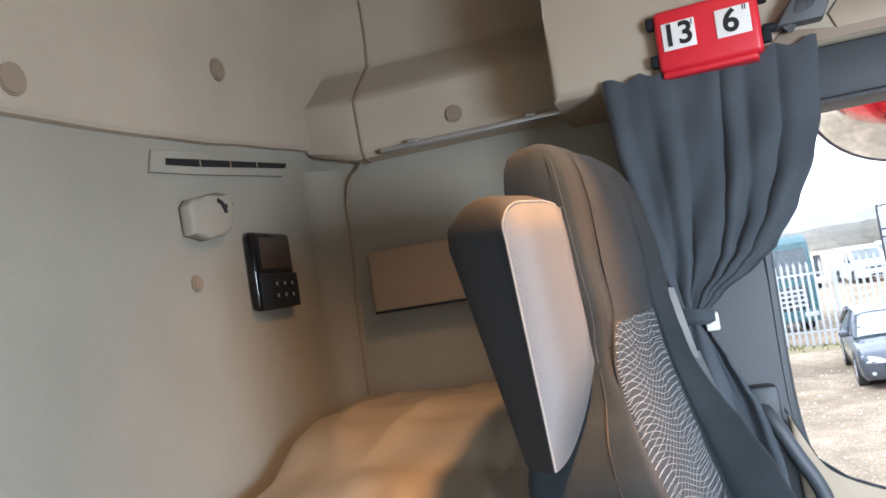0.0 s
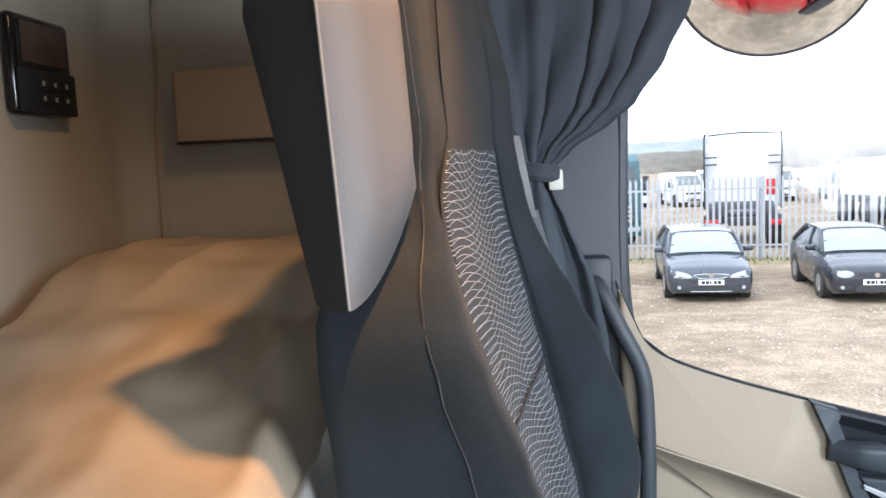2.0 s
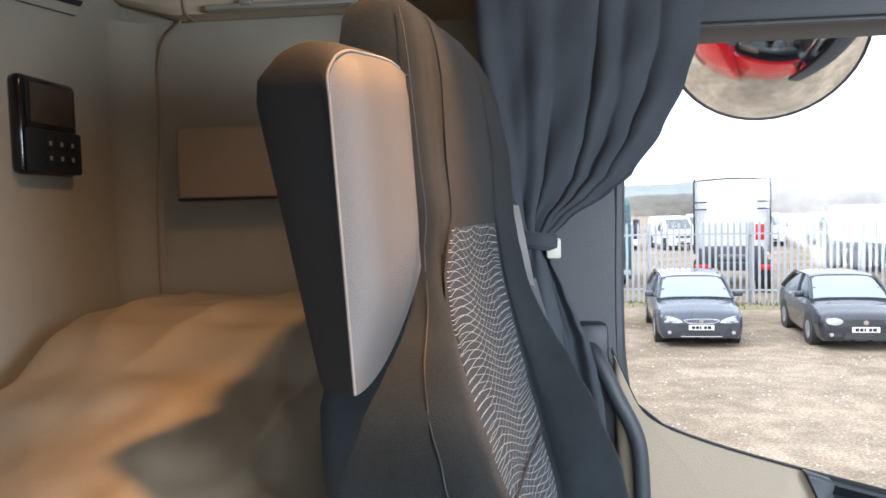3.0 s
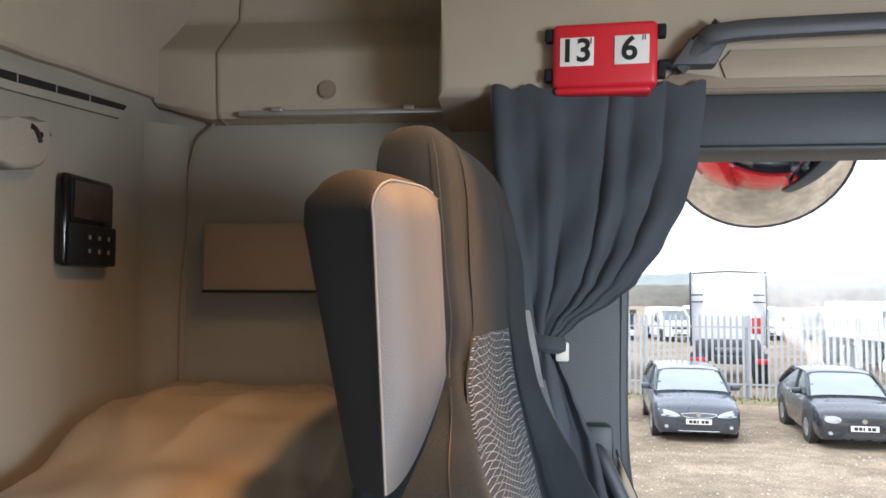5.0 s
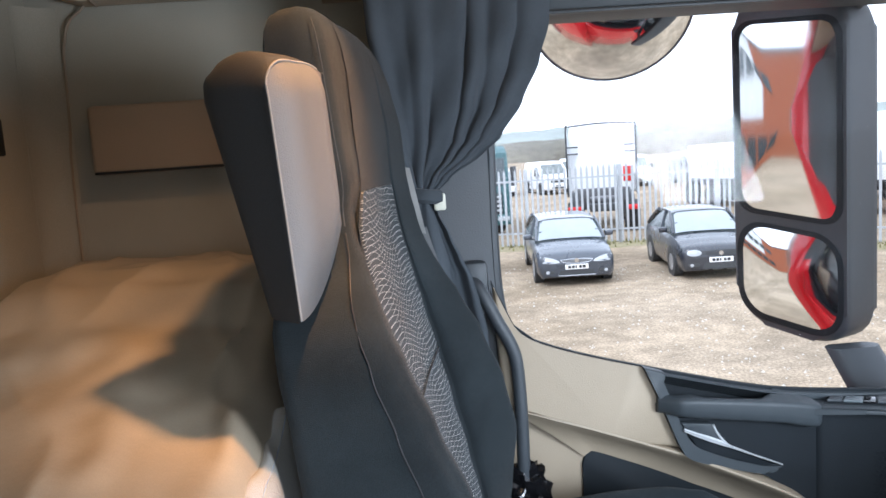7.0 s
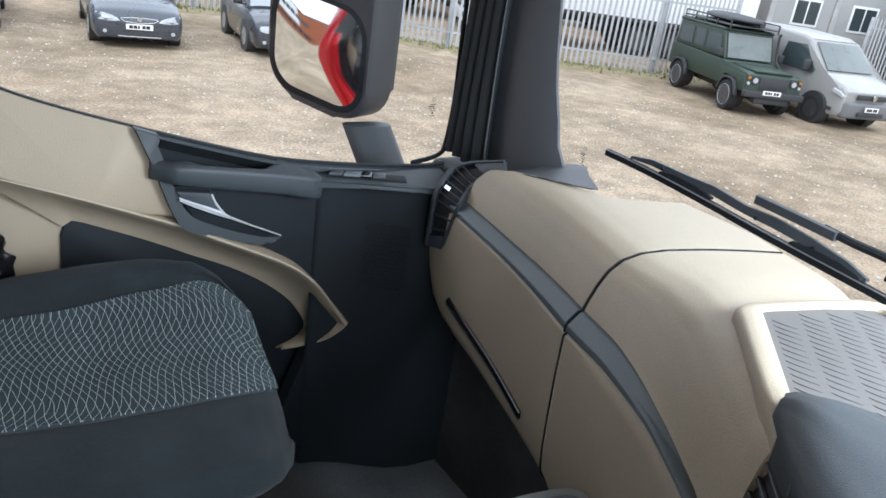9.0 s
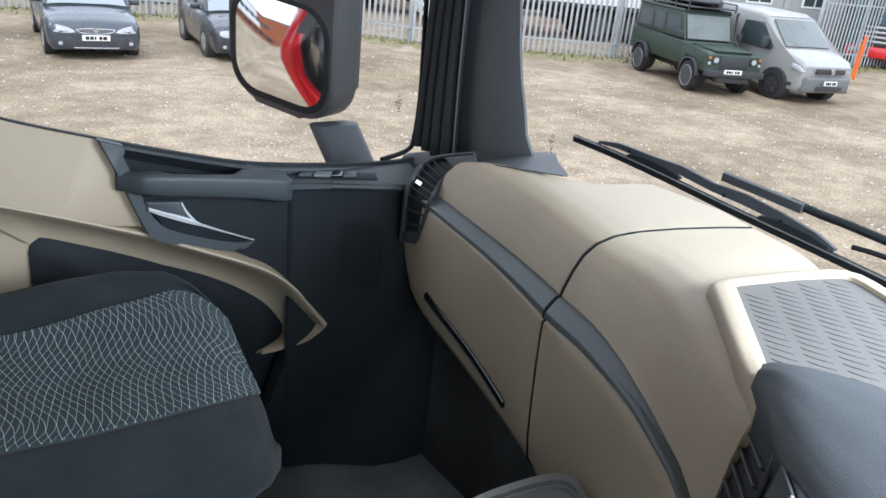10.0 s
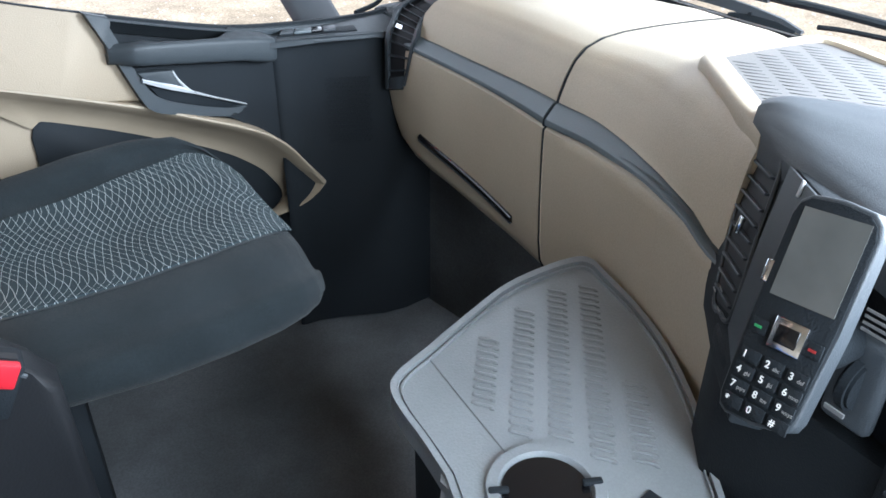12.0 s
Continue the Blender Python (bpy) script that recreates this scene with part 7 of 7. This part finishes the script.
def panel_van(name, label, paint, m, front=WHITEP, group="parked vans", far=False):
    van = empty(name, label, "van", group)
    side = [(-2.45, 0.35), (-2.45, 1.80), (-2.35, 1.95), (-1.0, 2.0), (0.55, 1.96), (0.85, 1.88), (1.62, 1.20), (2.30, 1.02), (2.42, 0.90), (2.45, 0.45), (2.35, 0.30), (-2.3, 0.30)]
    part("body", prism(side, -0.93, 0.93, "y", 0.08, 4), paint, van)
    part("roof", prism([(-2.42, 1.86), (-2.32, 1.965), (-1.0, 2.015), (0.56, 1.975), (0.84, 1.895), (0.70, 1.86)], -0.84, 0.84, "y", 0.03, 2), front, van)
    part("bonnet", prism([(1.60, 1.215), (2.28, 1.04), (2.40, 0.92), (2.0, 0.90), (1.5, 1.0)], -0.84, 0.84, "y", 0.03, 2), front, van)
    part("windscreen", prism([(0.93, 1.83), (1.56, 1.27), (1.58, 1.275), (0.955, 1.845)], -0.76, 0.76, "y", 0.004), GREYGLASS, van, "raked windscreen")
    for s in (-1, 1):
        part("door_window", prism([(0.10, 1.16), (0.14, 1.72), (0.80, 1.74), (1.35, 1.22), (1.25, 1.14)], s * 0.925 - 0.012, s * 0.925 + 0.012, "y", 0.004), CARGLASS, van)
        part("headlamp", prism([(2.12, 0.86), (2.14, 0.945), (2.32, 0.905), (2.425, 0.81), (2.41, 0.76)], s * 0.84 - 0.13, s * 0.84 + 0.06, "y", 0.02), LAMP, van)
        part("door_mirror", rbox((1.12, s * 1.05 - 0.10, 1.16), (1.24, s * 1.05 + 0.10, 1.42), 0.04, 3), TRIMP, van)
        for x in (1.55, -1.45):
            part("wheel_arch", disc((x, s * 0.80, 0.36), 0.40, 0.275, (0, 1, 0), 26), TRIMP, van)
            wheel(van, (x, s * 0.83, 0.33), 0.33, 0.24, STEEL)
        part("sill_trim", rbox((-2.3, s * 0.93 - 0.012, 0.42), (2.2, s * 0.93 + 0.012, 0.50), 0.008), TRIMP if not far else paint, van)
        part("lower_side", rbox((-2.35, s * 0.93 - 0.008, 0.32), (1.1, s * 0.93 + 0.008, 0.42), 0.004), paint, van)
    part("bumper", rbox((2.26, -0.90, 0.30), (2.52, 0.90, 0.70), 0.08, 4), BUMPER if not far else paint, van)
    part("grille", rbox((2.42, -0.55, 0.76), (2.465, 0.55, 0.88), 0.01), TRIMP, van)
    part("badge", disc((2.475, 0, 0.83), 0.07, 0.015, (1, 0, 0), 18), CHROME, van, "plain round badge")
    part("intake", rbox((2.50, -0.5, 0.38), (2.53, 0.5, 0.48), 0.01), TRIMP, van)
    plate_bars(van, Matrix.Translation((2.535, -0.05, 0.56)), WHITE)
    for ob in van.children_recursive:
        if ob.name.startswith(("tyre", "rim", "spoke", "wheel")):
            continue
        for v in ob.data.vertices:
            x, y, z = v.co
            k = 1 - 0.13 * max(0.0, (z - 1.05) / 0.95) ** 1.3 - 0.16 * max(0.0, (x - 1.75) / 0.75) ** 2
            v.co.y = y * k
            v.co.x = x - (0.10 * (y / 0.93) ** 2 if x > 1.9 else 0.0) - (0.04 * (y / 0.93) ** 2 if 0.8 < x <= 1.9 and z > 1.15 else 0.0)
    van.matrix_world = m
    return van


panel_van("panel_van", "silver-grey panel van with a white roof and front", SILVER, pose(19.75, 11.1, 0, 0, 0, -103) @ Matrix.Scale(0.97, 4), DULLW)

# palisade fence, rails and posts first; the pales stand last in the file
fence = empty("palisade_fence", "galvanised steel palisade fence with pointed pales", "fence", kind="structure")
for a, b in RUNS:
    t = (b - a).normalized()
    side = Vector((-t.y, t.x, 0))
    for z in (0.42, 2.02):
        part("rail", prism([(-0.02, z - 0.025), (0.02, z - 0.025), (0.02, z + 0.025), (-0.02, z + 0.025)], 0, (b - a).length, "x", m=Matrix(((t.x, side.x, 0, a.x), (t.y, side.y, 0, a.y), (0, 0, 1, 0), (0, 0, 0, 1)))), GALV, fence)
    n = round((b - a).length / 2.75)
    for k in range(n + 1):
        p = a.lerp(b, k / n) + side * 0.08
        part("post", rbox((p.x - 0.05, p.y - 0.05, 0), (p.x + 0.05, p.y + 0.05, 2.35), 0.005), GALV, fence)

# lorries and vans beyond the fence
tractor = empty("white_lorry", "white high-roofed lorry cab seen from behind with its chassis", "lorry", "lorries behind the fence")
part("cab_back", prism([(-1.22, 1.15), (-1.22, 3.10), (-1.12, 3.62), (-0.95, 3.75), (0.95, 3.75), (1.12, 3.62), (1.22, 3.10), (1.22, 1.15)], 0.0, 1.9, "x", 0.08, 3), WHITEP, tractor)
for s in (-1, 1):
    part("side_deflector", prism([(-0.55, 1.1), (0.05, 1.1), (0.05, 3.4), (-0.15, 3.72), (-0.48, 3.55)], s * 1.24 - 0.025, s * 1.24 + 0.025, "y", 0.01), WHITEP, tractor)
    part("deflector_edge", tube([(-0.56, s * 1.24, 1.1), (-0.56, s * 1.24, 3.45), (-0.45, s * 1.2, 3.66)], 0.035, 8), TRIMP, tractor)
    for z in (2.9, 2.65):
        part("stay", tube([(-0.5, s * 1.2, z), (-0.02, s * 0.85, z)], 0.025, 6), TRIMP, tractor)
    part("tail_lamp", rbox((-3.35, s * 0.95 - 0.22, 0.78), (-3.28, s * 0.95 + 0.22, 0.94), 0.02), REDLENS, tractor)
    part("mudguard", tube([(-3.1, s * 0.95, 0.75), (-2.95, s * 0.95, 1.12), (-2.4, s * 0.95, 1.25), (-1.85, s * 0.95, 1.12), (-1.7, s * 0.95, 0.8)], 0.05, 8, flat=4.0), TRIMP, tractor)
    for x in (-2.4, 1.2):
        wheel(tractor, (x, s * 0.95, 0.52), 0.52, 0.5, STEEL)
part("roof_bar", tube([(-0.45, -1.15, 3.66), (-0.42, 0, 3.72), (-0.45, 1.15, 3.66)], 0.03, 8), TRIMP, tractor)
part("red_panel", rbox((-0.03, -1.10, 1.55), (-0.005, -0.78, 2.10), 0.01), REDLENS, tractor, "red sign panel")
part("chassis_frame", rbox((-3.3, -0.45, 0.75), (0.0, 0.45, 1.0), 0.02), TRIMP, tractor)
part("fifth_wheel", rbox((-2.8, -0.45, 1.0), (-1.9, 0.45, 1.18), 0.05), STEEL, tractor)
part("tank_rack", rbox((-0.7, -1.0, 0.6), (-0.05, 1.0, 1.35), 0.05), STEEL, tractor)
tractor.matrix_world = pose(8.55, 27.6, 0, 0, 0, 75)


def rigid_lorry(m, cab, label, boxed=None, box_h=3.6, box_l=6.0, stripe=None, bumper=None):
    lor = empty("rigid_lorry", label, "lorry", "lorries behind the fence")
    part("cab", prism([(2.2, 0.6), (4.2, 0.6), (4.25, 1.6), (4.1, 2.9), (3.8, 3.15), (2.2, 3.15)], -1.2, 1.2, "y", 0.08, 3), cab, lor)
    part("windscreen", prism([(4.24, 1.75), (4.13, 2.7), (4.15, 2.72), (4.265, 1.75)], -1.05, 1.05, "y", 0.004), CARGLASS, lor)
    part("grille", rbox((4.20, -0.9, 0.75), (4.28, 0.9, 1.5), 0.03), TRIMP, lor)
    for k in range(4):
        part("grille_bar", rbox((4.28, -0.85, 0.85 + k * 0.16), (4.30, 0.85, 0.92 + k * 0.16), 0.008), ALLOY, lor)
    part("bumper", rbox((4.0, -1.2, 0.35), (4.32, 1.2, 0.72), 0.05), bumper or cab, lor)
    for s in (-1, 1):
        part("side_window", prism([(2.9, 1.75), (2.9, 2.6), (3.9, 2.6), (4.05, 1.75)], s * 1.205 - 0.006, s * 1.205 + 0.006, "y"), CARGLASS, lor)
        part("headlamp", rbox((4.26, s * 0.9 - 0.22, 0.50), (4.335, s * 0.9 + 0.22, 0.66), 0.02), LAMP, lor)
        part("door_mirror", rbox((4.05, s * 1.38 - 0.10, 1.7), (4.2, s * 1.38 + 0.10, 2.4), 0.03), TRIMP, lor)
        for x in (3.2, -1.6, -3.0):
            wheel(lor, (x, s * 1.0, 0.5), 0.5, 0.32, STEEL)
    part("chassis_frame", rbox((-4.0, -0.45, 0.8), (2.4, 0.45, 1.05), 0.02), TRIMP, lor)
    if boxed:
        part("box_body", rbox((2.0 - box_l, -1.25, 1.1), (2.0, 1.25, box_h), 0.03), boxed, lor)
        part("box_edge", rbox((2.0 - box_l, -1.262, 1.08), (2.0, 1.262, 1.2), 0.01), TRIMP, lor)
        if stripe:
            part("stripe", rbox((2.3 - box_l, -1.262, 2.3), (1.6, 1.262, 3.0), 0.005), stripe, lor)
    lor.matrix_world = m
    return lor


rigid_lorry(pose(15.8, 30.0, 0, 0, 0, -75), RED_PAINT, "red flatbed lorry with a white box", WHITEP, 2.6, 5.0)
rigid_lorry(pose(20.5, 31.5, 0, 0, 0, -78), WHITEP, "white rigid lorry with a box body", WHITEP, 3.0, 5.5)
rigid_lorry(pose(3.2, 30.5, 0, 0, 0, -83), TEAL, "dark teal lorry parked behind the fence", TEAL, 2.9, 5.0)
rigid_lorry(pose(20.0, 19.6, 0, 0, 0, 155), WHITEP, "white curtain-sided lorry behind the fence", WHITEP, 3.7, 7.5)
rigid_lorry(pose(24.0, 25.5, 0, 0, 0, 150), ORANGE, "orange box lorry behind the fence", ORANGE, 3.9, 7.0)
for at in ((33.0, 14.3), (34.4, 11.2)):
    rigid_lorry(pose(*at, 0, 0, 0, -152), TEAL, "dark teal lorry with chrome grille and red bumper", ORANGE, 3.9, 6.0, bumper=RED_PAINT)
rigid_lorry(pose(17.2, 24.4, 0, 0, 0, 140), WHITEP, "white lorry with a pale box body", WHITEP, 3.4, 6.5)
rng = random.Random(12)
for k in range(16):
    x = -2 + k * 3.1
    panel_van("distant_van", "white van parked in a far row", WHITEP if rng.random() < 0.75 else SILVER, pose(x + rng.uniform(-0.5, 0.5), 52 + rng.uniform(-3, 3) - x * 0.1, 0, 0, 0, -90 + rng.uniform(-12, 12)), WHITEP, "far vans", True)

# portable office beyond the van
cabin = empty("site_office", "grey portable site office with white windows", "site office")
CABM = material("grey_cabin_panel", (0.33, 0.335, 0.33), 0.6, 0.08, 1.5)
part("wall", rbox((-8.0, -1.5, 0.3), (0.75, 1.5, 3.4), 0.04), CABM, cabin)
part("upper_wall", rbox((-8.0, -1.5, 3.42), (0.75, 1.5, 6.4), 0.04), CABM, cabin)
part("roof", rbox((-8.2, -1.7, 6.4), (0.95, 1.7, 6.6), 0.03), WHITEP, cabin)
for x in (-0.62, -2.85, -6.2):
    for z in (1.65, 4.8):
        w = part("window", rbox((x - 0.52, 1.49, z), (x + 0.52, 1.53, z + 0.92), 0.01), WHITEP, cabin)
        for a, b in ((x - 0.44, x - 0.03), (x + 0.03, x + 0.44)):
            part("pane", rbox((a, 1.528, z + 0.08), (b, 1.54, z + 0.84), 0.0), CARGLASS, w)
for x in (0.70, -1.72, -4.9, -7.9):
    part("corner_post", rbox((x - 0.10, 1.48, 0.0), (x + 0.10, 1.56, 6.4), 0.01), DULLW, cabin, "pale joint post")
cabin.matrix_world = pose(27.0, 17.6, 0, 0, 0, 155)
barrier = empty("road_barrier", "orange plastic barrier post beside the van", "barrier")
part("post", rbox((-0.035, -0.035, 0), (0.035, 0.035, 1.3), 0.015), ORANGE, barrier)
part("arm", tube([(0, 0, 1.25), (0.35, 0.1, 0.9), (0.4, 0.1, 0.0)], 0.025, 8), ORANGE, barrier)
barrier.matrix_world = pose(25.2, 11.1, 0, 0, 0, 20)

# building behind the lorry, seen in the mirrors
BRICK = material("orange_brick", (0.42, 0.13, 0.06), 0.9, 0.15, 4, 0.3, 40)
hall = empty("brick_building", "orange brick building with white cladding and long windows", "building")
part("wall", rbox((-34, 2, 0), (-27, 44, 9.5), 0.0), BRICK, hall)
part("cladding", rbox((-27.0, 9, 3.5), (-26.9, 44, 5.3), 0.0), WHITEP, hall, "white cladding")
part("cladding", rbox((-27.0, 9, 5.3), (-26.92, 44, 9.6), 0.0), WHITEP, hall, "white cladding")
for k in range(8):
    for z, h in ((1.2, 1.5), (5.5, 1.6)):
        w = part("window", rbox((-27.0, 4.6 + k * 3.4, z), (-26.87, 7.4 + k * 3.4, z + h), 0.02), TRIMP, hall)
        part("pane", rbox((-26.88, 4.7 + k * 3.4, z + 0.1), (-26.85, 7.3 + k * 3.4, z + h - 0.1), 0.0), CARGLASS, w)
part("roof", rbox((-34.2, 1.8, 9.6), (-26.7, 44.2, 9.9), 0.0), TRIMP, hall)

# hedge, woods and hills
HEDGE = material("bare_woods", (0.21, 0.19, 0.145), 0.95, 0.25, 0.05, 0.4, 0.6)
# The hill's haze is put into its pale base colour.
HILL = material("hazy_hill", (0.27, 0.30, 0.28), 0.95, 0.2, 0.02, 0.3, 0.2)


def ridge(name, dist, base, amp, seed, mat, label, wide=70, step=0.9):
    def fn(u, v):
        a = radians(lerp(-55, 110, u))
        h = base + amp * (noise.noise((u * 6, seed, 0)) + 0.4 * noise.noise((u * 30, seed, 2)) + 0.25 * noise.noise((u * 160, seed, 4)))
        d = dist + v * wide
        return (d * math.sin(a), d * math.cos(a), h * math.sin(v * math.pi / 2) ** 0.7 - 0.4)
    return tagged(part(name, sheet(fn, 420, 5), mat), label, "hill", kind="structure")


ridge("backdrop_hill", 420, 15, 7, 3.1, HILL, "low hazy green hill on the horizon", 160)
ridge("backdrop_woods", 150, 3.5, 1.5, 8.4, HEDGE, "line of bare brown trees beyond the yard", 14)

# fence pales, one mesh shared
pale_bm = prism([(-0.034, 0.05), (0.034, 0.05), (0.034, 2.28), (0.0, 2.40), (-0.034, 2.28)], -0.004, 0.004, "y")
first = None
for a, b in RUNS:
    t = (b - a).normalized()
    n = int((b - a).length / 0.165)
    turn = math.degrees(math.atan2(t.y, t.x))
    for k in range(n):
        p = a + t * (k + 0.5) * 0.165
        if first is None:
            first = part("pale", pale_bm, GALV, fence, smooth=0)
            ob = first
        else:
            ob = new("pale", first.data)
            ob.parent = fence
        ob.matrix_local = pose(p.x + t.y * 0.03, p.y - t.x * 0.03, 0, 0, 0, turn)
